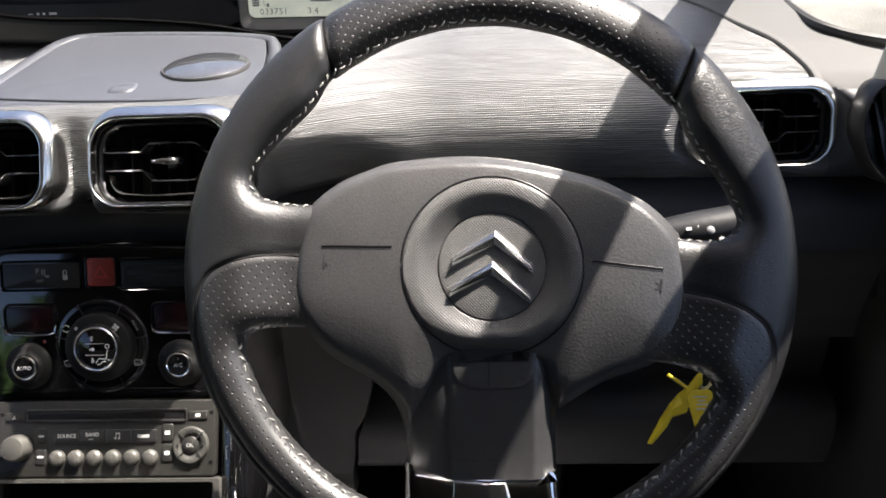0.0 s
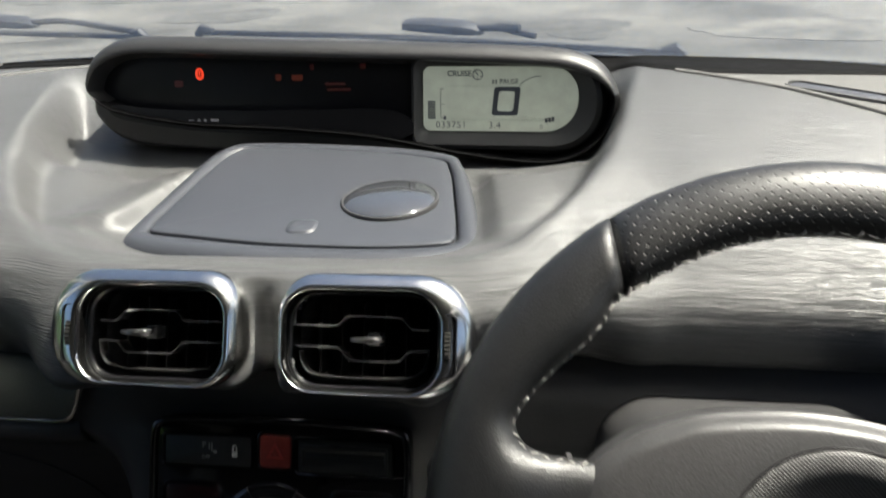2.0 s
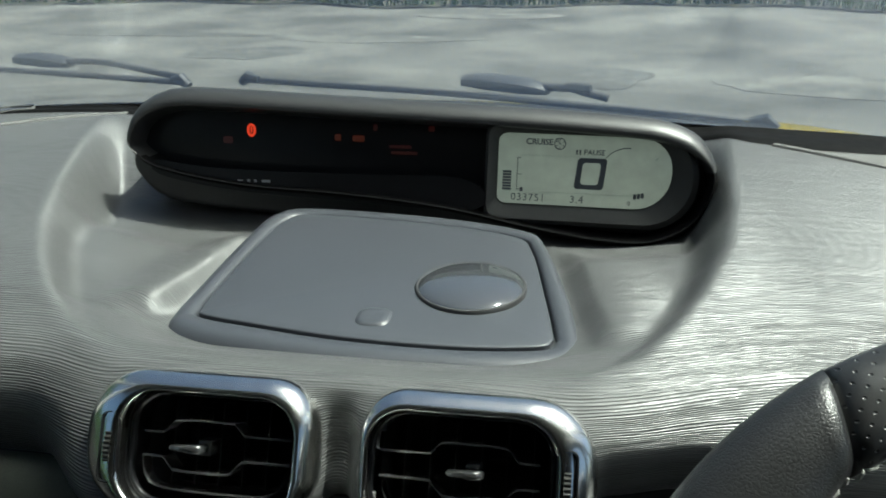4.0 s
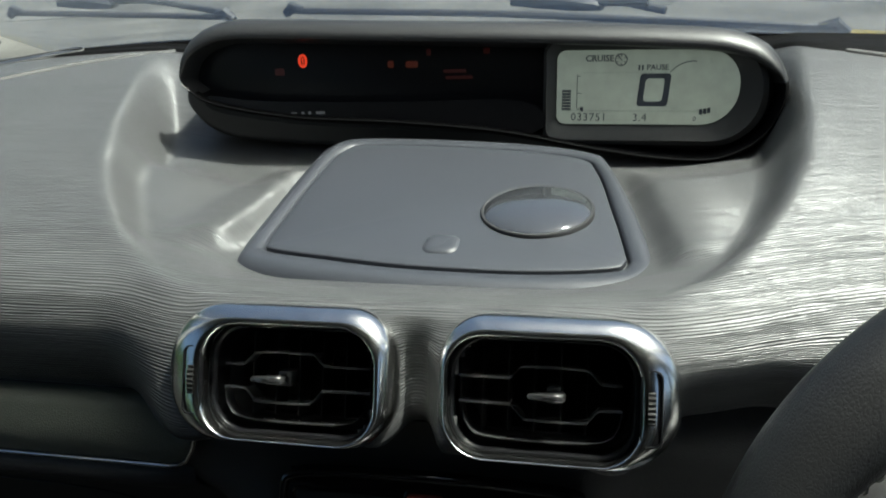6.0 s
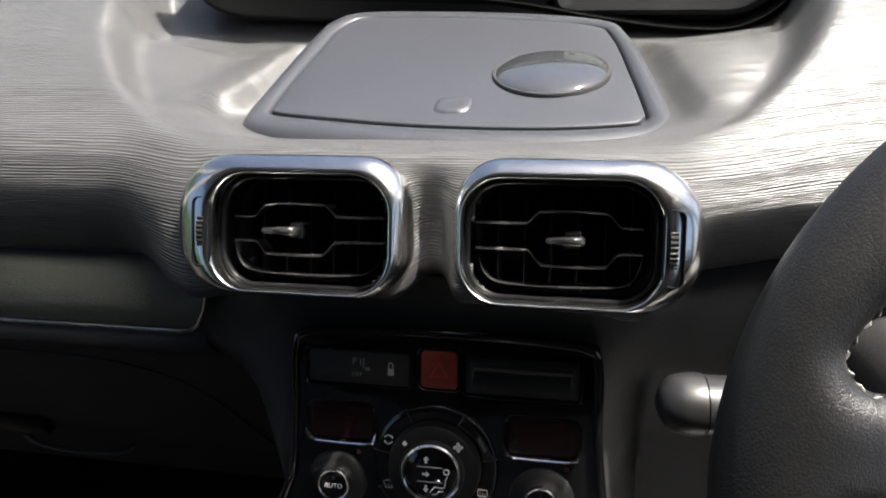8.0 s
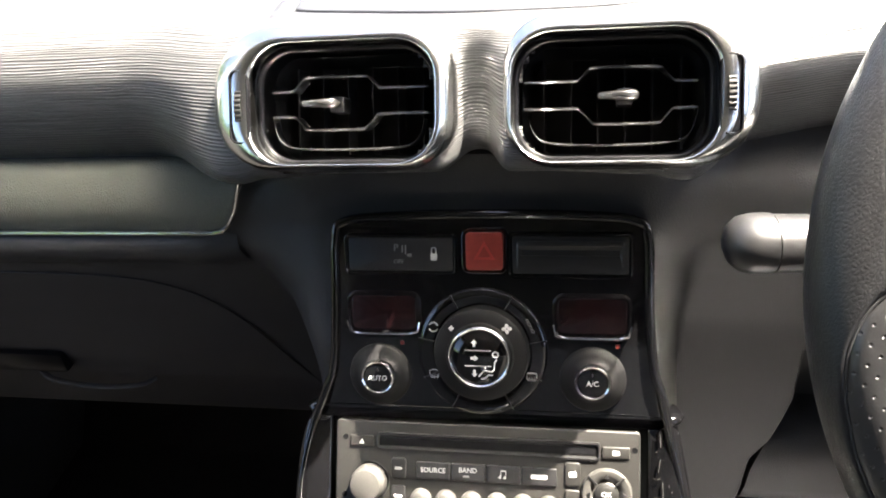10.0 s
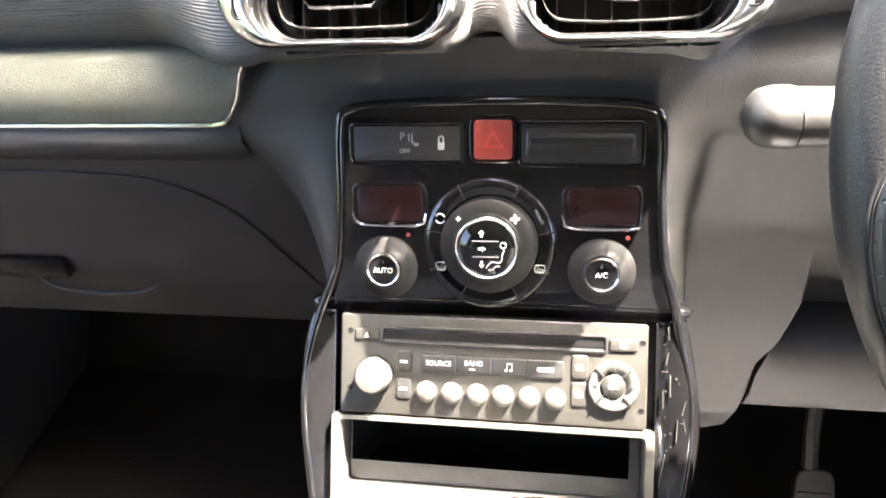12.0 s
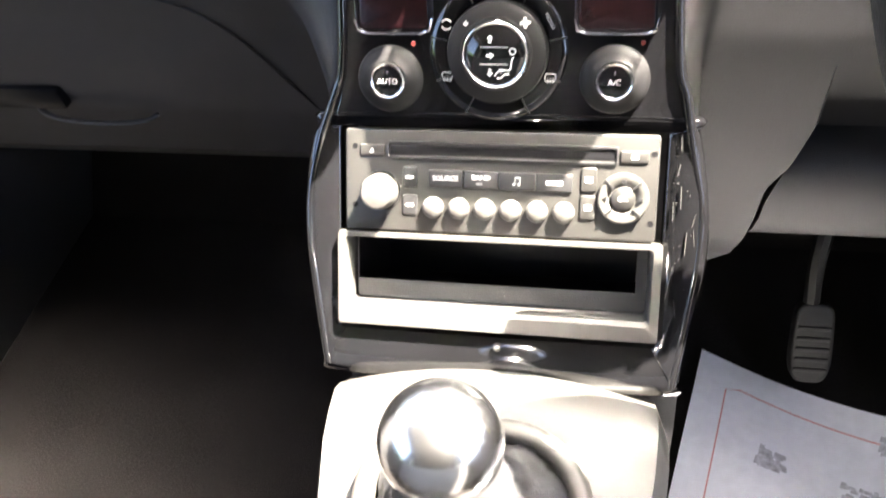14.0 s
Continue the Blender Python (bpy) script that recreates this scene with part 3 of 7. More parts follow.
loft(bm, [[Vector((x, glass_base(x) + dy - 0.04 * x * x, z)) for x in xs] for dy, z in ((0.172, 0.99), (0.175, 1.020), (0.19, 1.027), (0.3, 1.020), (0.6, 0.99), (1.0, 0.86), (1.08, 0.6), (1.1, 0.3))], False)
alone("bonnet", bm, YELLOWCAR, "yellow painted car bonnet", "bonnet", "structure")

# ---- dashboard ----


def bowl(x, y):
    """0 inside the hollow round the lid, 1 on the shoulders outside it."""
    hw = table([(0.07, 0.118), (0.09, 0.143), (0.12, 0.190), (0.16, 0.222), (0.20, 0.246), (0.26, 0.276), (0.34, 0.302), (0.42, 0.322), (0.55, 0.36), (0.65, 0.38)], y)
    q = abs(x + 0.010 + 0.14 * max(0.0, y - 0.12)) / hw
    back = smoothstep(0.30, 0.38, y)          # round the pod the hollow is flatter, with a steeper side
    return (0.45 - 0.33 * back) * smoothstep(0.42 + 0.2 * back, 0.92, q) + (0.55 + 0.33 * back) * smoothstep(0.88, 1.0, q)


def side_top(y):
    return table([(0.09, 1.075), (0.105, 1.090), (0.13, 1.107), (0.17, 1.120), (0.23, 1.128), (0.32, 1.131), (0.45, 1.130), (0.56, 1.124), (0.70, 1.112)], y)


def mid_top(y):
    return table([(0.06, 1.100), (0.085, 1.109), (0.11, 1.103), (0.135, 1.0885), (0.155, 1.0790), (0.20, 1.0735), (0.30, 1.068), (0.40, 1.058), (0.46, 1.060), (0.52, 1.090), (0.60, 1.116), (0.70, 1.112)], y)


def skin_point(x, s):
    """The dashboard's skin: s runs 0 to 1 over the top from the windscreen, then 1 to 2 down the rolled front."""
    yb = glass_base(x) + 0.02
    c = 1 - smoothstep(0.130, 0.290, x) if x > 0 else 1 - smoothstep(0.135, 0.215, -x)
    yf = (0.118 - 0.026 * smoothstep(0.0, -0.15, x)) * (1 - c) + 0.075 * c - 0.01 * smoothstep(0.4, 0.68, abs(x)) * (1 - c)
    if s <= 1:
        y = yb + (yf - yb) * s
        w = bowl(x, y)
        near = smoothstep(0.5, 1.0, s)
        z = mid_top(y + (0.075 - yf) * near) * (1 - w) + side_top(y + (0.118 - yf) * near) * w
        # the skin stands up along both sides of the lid and falls towards it
        for edge, way, end, high, fall in ((-0.1595, -1, 0.172, 0.0135, 0.066), (0.143 - 0.13 * max(0.0, y - 0.18), 1, 0.150, 0.0095, 0.075)):
            off = (x - edge) * way
            ramp = min(1.0, max(0.0, off / 0.015)) if off < 0.015 else 1 - smoothstep(0.015, fall, off)
            z += high * ramp * smoothstep(end, end + 0.024, y) * (1 - smoothstep(0.34, 0.40, y))
        return Vector((x, y, z))
    t = s - 1
    side = [(0.0, 0.0), (-0.010, -0.016), (-0.0125, -0.036), (-0.008, -0.060), (0.004, -0.078), (0.03, -0.090)]
    mid = [(0.0, 0.0), (-0.013, -0.013), (-0.028, -0.034), (-0.041, -0.054), (-0.036, -0.068), (-0.010, -0.076)]
    k = t * 5
    i = min(4, int(k))
    f = k - i

    def at(rows):
        p = [Vector((*rows[min(max(i + d, 0), 5)], 0)) for d in (-1, 0, 1, 2)]
        return 0.5 * (2 * p[1] + (p[2] - p[0]) * f + (2 * p[0] - 5 * p[1] + 4 * p[2] - p[3]) * f**2 + (3 * p[1] - p[0] - 3 * p[2] + p[3]) * f**3)
    c2 = 1 - smoothstep(0.118, 0.160, x) if x > 0 else c
    if x > 0.1:
        tight = [(0.0, 0.0), (-0.008, -0.011), (-0.009, -0.025), (-0.001, -0.045), (0.011, -0.064), (0.034, -0.084)]
        far = smoothstep(0.19, 0.27, x)
        side = [(0.0, 0.0), (-0.015, -0.013), (-0.024, -0.031), (-0.025, -0.052), (-0.014, -0.072), (0.025, -0.090)]
        side = [(a + (p - a) * far, b + (q - b) * far) for (a, b), (p, q) in zip(tight, side)]
    d = at(mid) * c2 + at(side) * (1 - c2)
    w = bowl(x, yf)
    z0 = mid_top(0.075) * (1 - w) + side_top(0.118) * w
    # the skin dips between the two middle vents
    dip = 0.027 * (1 - smoothstep(0.004, 0.019, abs(x - 0.004))) * smoothstep(-0.05, 0.55, t)
    return Vector((x, yf + d.x + dip, z0 + d.y))


RIGHT_VENT = plane_at((0.0, 0.1000, 1.0728), (0, 0.33, 0.944)) @ Matrix.Translation((0, -0.0045, 0))


def in_vent(p, lo=0.0):
    for cx, m, k in ((-0.0765, VENTS, 1.0), (0.0835, VENTS, 1.0), (0.5450, RIGHT_VENT, 0.89)):
        q = m.inverted() @ p
        dx, dy = max(0.0, abs(q.x - cx) - 0.027 * k), max(0.0, abs(q.y) - 0.006 * k)
        if abs(q.z) < 0.05 and math.hypot(dx, dy) < 0.0300 * k:
            return True
    return False


dash = thing("dashboard", (0, 0.3, 1.0), "grey dashboard with grooved silvery skin and dark lower half", "dashboard")
bm = bmesh.new()
cols = [-0.665 + 1.33 * i / 420 for i in range(421)]
srow = [i / 120 for i in range(120)] + [1 + i / 40 for i in range(41)]
loft(bm, [[skin_point(x, s) for x in cols] for s in srow], False)
_uv = bm.loops.layers.uv.new("UVMap")
bm.verts.index_update()
for f in bm.faces:
    for lp in f.loops:
        i = lp.vert.index // len(cols)
        lp[_uv].uv = (lp.vert.co.x, 0.54 * srow[i] if srow[i] <= 1 else 0.54 + 0.11 * (srow[i] - 1))
# the skin stays behind the vents' bezels
for cx, m, k in ((-0.0765, VENTS, 1.0), (0.0835, VENTS, 1.0), (0.5450, RIGHT_VENT, 0.89)):
    back = m.inverted()
    for v in bm.verts:
        q = back @ v.co
        if abs(q.x - cx) < 0.1 and abs(q.y) < 0.08 and abs(q.z) < 0.05:
            off = math.hypot(max(0.0, abs(q.x - cx) - 0.027 * k), max(0.0, abs(q.y) - 0.004 * k)) - 0.037 * k
            most = -0.0040 + max(0.0, off - 0.004) * 0.9
            if q.z > most:
                v.co = m @ Vector((q.x, q.y, most))
bmesh.ops.delete(bm, geom=[f for f in bm.faces if in_vent(f.calc_center_median())], context="FACES")
for _ in range(2):
    bmesh.ops.smooth_vert(bm, verts=[v for v in bm.verts if not v.is_boundary], factor=0.5, use_axis_x=True, use_axis_y=True, use_axis_z=True)


def top_z(x, y):
    """The height of the dash top at a place."""
    y0, y1 = skin_point(x, 0).y, skin_point(x, 1).y
    return skin_point(x, min(1.0, max(0.0, (y - y0) / (y1 - y0)))).z


MOULD = [(0.325, 0.522), (0.38, 0.472), (0.430, 0.422), (0.492, 0.335), (0.528, 0.262), (0.551, 0.205), (0.571, 0.168), (0.583, 0.142), (0.5895, 0.122), (0.592, 0.108)]


def past_seal(p):
    """Whether a point lies outside the quarter window's seal."""
    if p.y > 0.19:
        return p.x > table([(0.19, 0.613), (0.30, 0.612), (0.36, 0.605), (0.45, 0.585), (0.6, 0.55)], p.y)
    return p.x > 0.613 and p.y > table([(0.612, 0.190), (0.635, 0.169), (0.665, 0.156)], p.x)


def beyond(p):
    """Where a point of the skin belongs: 0 grooved skin, 1 smooth sill, 2 dark end, 3 nothing."""
    edge = table(sorted((y, x) for x, y in MOULD), p.y)
    if p.x > edge and p.z > 1.097 and p.x > 0.3:
        return 3 if past_seal(p) else 1
    return 2 if p.x > 0.603 else 0


sill_bm, end_bm = bm.copy(), bm.copy()
for b, k in ((bm, 0), (sill_bm, 1), (end_bm, 2)):
    bmesh.ops.delete(b, geom=[f for f in b.faces if beyond(f.calc_center_median()) != k], context="FACES")
part("top_skin", bm, SKIN, dash, "grooved silvery grey skin", angle=80)
part("end_sill", sill_bm, SILL, dash, "smooth pale grey sill beside the windscreen", angle=80)
part("end_cheek", end_bm, LIDM, dash, "smooth dark end of the dashboard", angle=80)


def lower_y(x, z):
    """How far forward the lower dash lies at a height."""
    side = table([(0.60, 0.30), (0.66, 0.22), (0.72, 0.158), (0.79, 0.128), (0.88, 0.108), (0.93, 0.092), (0.965, 0.074), (1.0, 0.076), (1.03, 0.105)], z)
    mid = table([(0.60, -0.10), (0.70, -0.088), (0.75, -0.072), (0.78, -0.055), (0.824, -0.022), (0.88, 0.018), (0.915, 0.026), (0.985, 0.066), (1.03, 0.070)], z)
    if x > 0.05:
        side = side + (table([(0.60, 0.16), (0.66, 0.115), (0.69, 0.102), (0.79, 0.100), (0.88, 0.104), (0.93, 0.092), (0.965, 0.078), (1.0, 0.090), (1.03, 0.126)], z) - side) * smoothstep(0.05, 0.12, x)
    if x < 0:
        c = 1 - smoothstep(0.098, table([(0.70, 0.125), (0.85, 0.14), (0.95, 0.17), (1.03, 0.19)], z), -x)
    else:
        c = 1 - smoothstep(0.100 + 0.02 * smoothstep(0.9, 0.84, z), table([(0.70, 0.130), (0.85, 0.128), (0.95, 0.135), (1.03, 0.165)], z), x)
    return side + (mid - side) * c


def knee_edge(z):
    """Where the panel beside the centre stack ends at the driver's knees."""
    return table([(0.58, 0.165), (0.69, 0.180), (0.71, 0.184), (0.747, 0.187), (0.77, 0.200), (0.81, 0.210), (0.86, 0.212)], z)


bm = bmesh.new()
zs = [1.032 - 0.006 * i for i in range(72)]
xs = [-0.665 + 1.33 * i / 300 for i in range(301)]
knee_col = 195


def panel_x(i, z):
    """Columns drawn aside so that one of them follows the panel's edge."""
    x, e, x0 = xs[i], knee_edge(z), xs[knee_col]
    if 0.13 < x <= x0:
        return 0.13 + (x - 0.13) * (e - 0.13) / (x0 - 0.13)
    if x0 < x < 0.33:
        return e + (x - x0) * (0.33 - e) / (0.33 - x0)
    return x


loft(bm, [[Vector((panel_x(i, z), lower_y(panel_x(i, z), z), z)) for i in range(301)] for z in zs], False)
# leave room for the centre stack's own boxes and for the steering column's opening
cut = [f for f in bm.faces if abs(f.calc_center_median().x) < 0.088 and 0.79 < f.calc_center_median().z < 0.99
       or f.calc_center_median().z < 0.86 and f.calc_center_median().x > knee_edge(f.calc_center_median().z)]
bmesh.ops.delete(bm, geom=cut, context="FACES")
# the panel's edge turns in
lip = [z for z in zs if z < 0.866]
loft(bm, [[Vector((knee_edge(z), lower_y(knee_edge(z), z), z)), Vector((knee_edge(z) + 0.002, lower_y(knee_edge(z), z) + 0.003, z)),
           Vector((knee_edge(z) + 0.002, lower_y(knee_edge(z), z) + 0.02, z))] for z in lip], False)
part("lower_panel", bm, LOWER, dash, "dark grained lower panel", angle=80)

# ---- instrument pod ----
POD_AT = plane_at((0.006, 0.415, 1.12), (0, 0.2425, 0.970))
pod = thing("instrument_pod", (-0.04, 0.45, 1.08), "black instrument pod with grey speed display on the dashboard", "instrument cluster")
rim = smooth_loop([(-0.285, -0.008), (-0.20, -0.022), (-0.10, -0.027), (0.0, -0.036), (0.08, -0.051), (0.15, -0.061), (0.200, -0.060), (0.239, -0.037), (0.254, 0.004),
                   (0.239, 0.038), (0.208, 0.054), (0.16, 0.060), (0.05, 0.066), (-0.10, 0.072), (-0.22, 0.077), (-0.277, 0.076), (-0.311, 0.060), (-0.324, 0.032), (-0.314, 0.008)], 5)


def squash(pts, back):
    """The pod's outline further back: lower at the top, drawn in a little."""
    return [(x * (1 - 0.35 * back) - 0.014 * back, (y if y < 0 else y * (1 - 2.6 * back))) for x, y in pts]


window = [(x, y - 0.0115 * smoothstep(0.005, 0.040, y)) for x, y in inset(rim, 0.0070)]
bm = bmesh.new()
loops = [lift(POD_AT, inset(window, 0.006), -0.034), lift(POD_AT, inset(window, 0.0012), -0.010), lift(POD_AT, window, -0.0015)]
for f, h in ((0.06, 0.0002), (0.2, 0.0005), (0.4, -0.0010), (0.6, -0.0045), (0.8, -0.0098), (0.92, -0.0145), (1.0, -0.0200)):
    loops.append(lift(POD_AT, [(a[0] + (c[0] - a[0]) * f, a[1] + (c[1] - a[1]) * f) for a, c in zip(window, rim)], h))
for b in (0.035, 0.05, 0.075, 0.10, 0.115):
    loops.append(lift(POD_AT, squash(rim, b - 0.015), -b))
loft(bm, loops)
# the hood's lower faces are coloured black, standing in for shade under the window
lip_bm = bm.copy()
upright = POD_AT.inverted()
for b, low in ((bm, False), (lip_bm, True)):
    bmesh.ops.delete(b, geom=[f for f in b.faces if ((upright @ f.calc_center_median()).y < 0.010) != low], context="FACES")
part("hood", bm, POD, pod, angle=60)
part("lower_lip", lip_bm, FRIT_LIP_SHADE, pod, "lower part of the hood, blackened as shade", angle=60)
bm = bmesh.new()
prism(bm, POD_AT, inset(window, 0.003), -0.034, -0.026, 0.001)
face = part("dark_lens", bm, LENS, pod, "smoked black display window")
# the ledge under the window
bm = bmesh.new()
ledge = smooth_loop([(-0.292, 0.002), (-0.23, -0.004), (-0.1, -0.006), (0.02, -0.006), (0.03, -0.030), (-0.1, -0.0255), (-0.2, -0.0205), (-0.28, -0.009)], 4)
prism(bm, POD_AT, ledge, -0.026, -0.007, 0.003)
part("ledge", bm, LENS, pod)
bm = bmesh.new()
prism(bm, POD_AT, smooth_loop([(-0.326, -0.012), (-0.290, -0.038), (-0.2, -0.047), (0.0, -0.056), (0.15, -0.073), (0.228, -0.056), (0.250, -0.014), (0.2, 0.02), (-0.28, 0.030), (-0.318, 0.028), (-0.330, 0.010)], 5), -0.10, -0.030, 0.006)
part("base_skirt", bm, RUBBER, pod, "matt black base")
bars("button_print", [(-0.203, -0.0125, 0.006, 0.0012), (-0.194, -0.0125, 0.003, 0.0026), (-0.187, -0.0125, 0.003, 0.0026), (-0.176, -0.0125, 0.009, 0.0026)], POD_AT, -0.0066, GREYP, pod, "small pale button legends")
# warning lamps behind the lens
bm = bmesh.new()
frame_ring(bm, POD_AT, circle(0.0048, 24, -0.198, 0.0364, 0.0066), circle(0.0022, 24, -0.198, 0.0364, 0.0045), ((0, -0.0258), (0, -0.0255), (1, -0.0255), (1, -0.0258)))
box(bm, (-0.1988, 0.0344, -0.0258), (-0.1972, 0.0396, -0.0254), 0, POD_AT)
box(bm, (-0.1988, 0.0324, -0.0258), (-0.1972, 0.0336, -0.0254), 0, POD_AT)
part("brake_lamp", bm, REDLAMP, pod, "lit red brake warning lamp")
bars("lamp_segment", [(-0.108, 0.0315, 0.006, 0.0065)], POD_AT, -0.0256, ORANGE, pod, "dim orange warning lamp")
bars("lamp_segment", [(-0.087, 0.0310, 0.012, 0.0060)], POD_AT, -0.0256, ORANGE, pod, "dim orange warning lamp")
bars("lamp_segment", [(-0.223, 0.0262, 0.010, 0.0070)], POD_AT, -0.0256, DIMRED, pod, "dim red warning lamp")
for row in ((-0.070, 0.042, 0.004, 0.006), (-0.045, 0.024, 0.022, 0.003), (-0.041, 0.018, 0.026, 0.003), (-0.014, 0.042, 0.006, 0.005)):
    bars("message_segment", [row], POD_AT, -0.0256, DIMRED, pod, "dim red message segment")
# speed display
LCD_AT = POD_AT @ Matrix.Translation((-0.001, -0.0032, -0.012)) @ Matrix.Rotation(radians(-0.8), 4, "Z")
outline = rrect(0.160, 0.066, (0.033, 0.029, 0.008, 0.008), 8, 0.1335, 0.0118)
bm = bmesh.new()
prism(bm, LCD_AT, outline, -0.012, 0.0, 0.0008)
lcd = part("lcd_screen", bm, LCD, pod, "pale grey-green liquid crystal screen")
bm = bmesh.new()
surround = rrect(0.196, 0.094, (0.045, 0.044, 0.012, 0.012), 8, 0.1395, 0.0075)
frame_ring(bm, LCD_AT, surround, inset(outline, -0.0005), ((0, -0.02), (0, 0.002), (0.25, 0.0055), (0.7, 0.002), (1, -0.002), (1, -0.012)))
part("screen_surround", bm, RUBBER, pod, "thick matt surround of the screen")
words("cruise_word", "CRUISE", 0.0078, LCD_AT, 0.0915, 0.0375, 0.0002, INK, lcd, bold=0.0002)
words("pause_word", "PAUSE", 0.0068, LCD_AT, 0.1425, 0.0295, 0.0002, INK, lcd, bold=0.0001)
bars("pause_mark", [(0.1265, 0.0295, 0.0016, 0.0046), (0.1295, 0.0295, 0.0016, 0.0046)], LCD_AT, 0.0002, INK, lcd)
words("odometer_digits", "033751", 0.0098, LCD_AT, 0.0830, -0.0150, 0.0002, INK, lcd, spacing=1.12)
words("miles_word", "miles", 0.0036, LCD_AT, 0.1080, -0.0165, 0.0002, FAINT, lcd)
words("trip_digits", "3.4", 0.0098, LCD_AT, 0.1285, -0.0150, 0.0002, INK, lcd, spacing=1.1)
words("mph_word", "mph", 0.0045, LCD_AT, 0.1560, -0.0050, 0.0002, FAINT, lcd)
bm = bmesh.new()


def slant(w, h, k):
    return [(0.1400 + k * y + x, 0.0098 + y) for x, y in rrect(w, h, 0.003, 3)]


frame_ring(bm, LCD_AT, slant(0.0270, 0.0290, 0.10), slant(0.0165, 0.0205, 0.10), ((0, 0.0), (0, 0.0004), (1, 0.0004), (1, 0.0)))
part("speed_digit", bm, INK, lcd, "large dark zero")
bars("fuel_bars", [(0.0625, -0.0075 + 0.0027 * i, 0.0082, 0.0020) for i in range(7)], LCD_AT, 0.0002, INK, lcd)
bars("fuel_scale", [(0.0720, 0.008, 0.0005, 0.030), (0.0735, 0.022, 0.003, 0.0006), (0.0740, 0.0068, 0.004, 0.0006), (0.0735, -0.0075, 0.003, 0.0006), (0.0765, -0.0075, 0.0028, 0.0040)], LCD_AT, 0.0002, INK, lcd)
bars("divider", [(0.1180, 0.0250, 0.085, 0.0004), (0.1240, -0.0090, 0.130, 0.0004)], LCD_AT, 0.0001, FAINT, lcd)
# cruise gauge symbol and the arc of the rev counter
bm = bmesh.new()
frame_ring(bm, LCD_AT, circle(0.0056, 24, 0.1105, 0.0365), circle(0.0047, 24, 0.1105, 0.0365), ((0, 0), (0, 0.0004), (1, 0.0004), (1, 0)))
for a in range(0, 360, 60):
    ca, sa = math.cos(radians(a)), math.sin(radians(a))
    box(bm, (-0.0004, 0.0030, 0), (0.0004, 0.0050, 0.0004), 0, LCD_AT @ Matrix.Translation((0.1105, 0.0365, 0)) @ Matrix.Rotation(radians(a), 4, "Z"))
box(bm, (-0.0005, -0.001, 0), (0.0005, 0.0062, 0.0005), 0, LCD_AT @ Matrix.Translation((0.1105, 0.0365, 0)) @ Matrix.Rotation(radians(35), 4, "Z"))
part("gauge_symbol", bm, INK, lcd)
bm = bmesh.new()
arc = [(0.1735 + 0.0255 * math.cos(radians(a)), 0.0095 + 0.0255 * math.sin(radians(a))) for a in range(142, 84, -4)]
for (ax, ay), (bx, by) in zip(arc, arc[1:]):
    prism(bm, LCD_AT, [(ax, ay - 0.0005), (bx, by - 0.0005), (bx, by + 0.0004), (ax, ay + 0.0004)], 0, 0.0003, 0.00005, 1)
part("rev_arc", bm, INK, lcd)
for i, (ch, a) in enumerate((("0", 232), ("1", 318), ("2", 345), ("3", 10), ("4", 35), ("5", 62), ("6", 92), ("7", 142))):
    if i == 0:
        words("rev_number", "0", 0.0058, LCD_AT, 0.1765, -0.0160, 0.0002, INK, lcd)
    else:
        words("rev_number", ch, 0.0055, LCD_AT, 0.1735 + 0.0310 * math.cos(radians(a)), 0.0095 + 0.0285 * math.sin(radians(a)), 0.0002, FAINT, lcd)
bars("rev_segments", [(0.1815 + 0.0034 * i, -0.0095 + 0.0007 * i, 0.0028, 0.0048) for i in range(3)], LCD_AT, 0.0002, INK, lcd)

# ---- storage lid on the dash top ----
lid = thing("dash_storage_box", (-0.01, 0.26, 1.078), "closed dash-top storage box with satin grey lid and domed disc", "storage box")
FLAT = Matrix.Translation((0.006, -0.001, 1.086))
outer = smooth_loop([(-0.150, 0.166), (-0.112, 0.155), (-0.035, 0.144), (0.059, 0.143), (0.116, 0.150), (0.131, 0.163), (0.131, 0.180), (0.119, 0.255), (0.100, 0.336), (0.080, 0.368),
                     (0.0, 0.390), (-0.12, 0.400), (-0.152, 0.385), (-0.158, 0.33), (-0.157, 0.22), (-0.156, 0.18)], 5)
inner = smooth_loop([(-0.137, 0.182), (-0.090, 0.173), (-0.030, 0.164), (0.050, 0.161), (0.106, 0.168), (0.117, 0.178), (0.117, 0.192), (0.108, 0.250), (0.094, 0.325), (0.076, 0.355),
                     (0.0, 0.376), (-0.115, 0.386), (-0.140, 0.370), (-0.145, 0.32), (-0.145, 0.22), (-0.143, 0.192)], 5)
bm = bmesh.new()
frame_ring(bm, FLAT, inset(outer, -0.0065), inner, ((0, -0.035), (0.0, -0.012), (0.05, -0.006), (0.25, 0.0005), (0.55, 0.0022), (0.85, 0.001), (0.97, -0.001), (1, -0.006)))
part("lid_frame", bm, LIDM, lid, angle=70)
bm = bmesh.new()
prism(bm, FLAT, inset(inner, 0.0014), -0.008, 0.0012, 0.0015, dome=0.003)
part("lid_panel", bm, LIDM, lid, angle=60)
bm = bmesh.new()
loft(bm, [lift(FLAT, rrect(w, w, w * 0.33, 5, -0.011, 0.193), h) for w, h in ((0.026, 0.0022), (0.024, 0.0034), (0.019, 0.0041), (0.013, 0.0043), (0.006, 0.0039), (0.002, 0.0037))], True, False, True)
part("push_button", bm, LIDM, lid)
bm = bmesh.new()
DISC_AT = Matrix.Translation((0.0575, 0.2445, 1.0892))
lathe(bm, DISC_AT, [(0.0425, -0.002), (0.0425, 0.0018), (0.0418, 0.0028), (0.0405, 0.003), (0.0395, 0.0022)], 64)
disc = part("disc_rim", bm, MATTE, lid)
bm = bmesh.new()
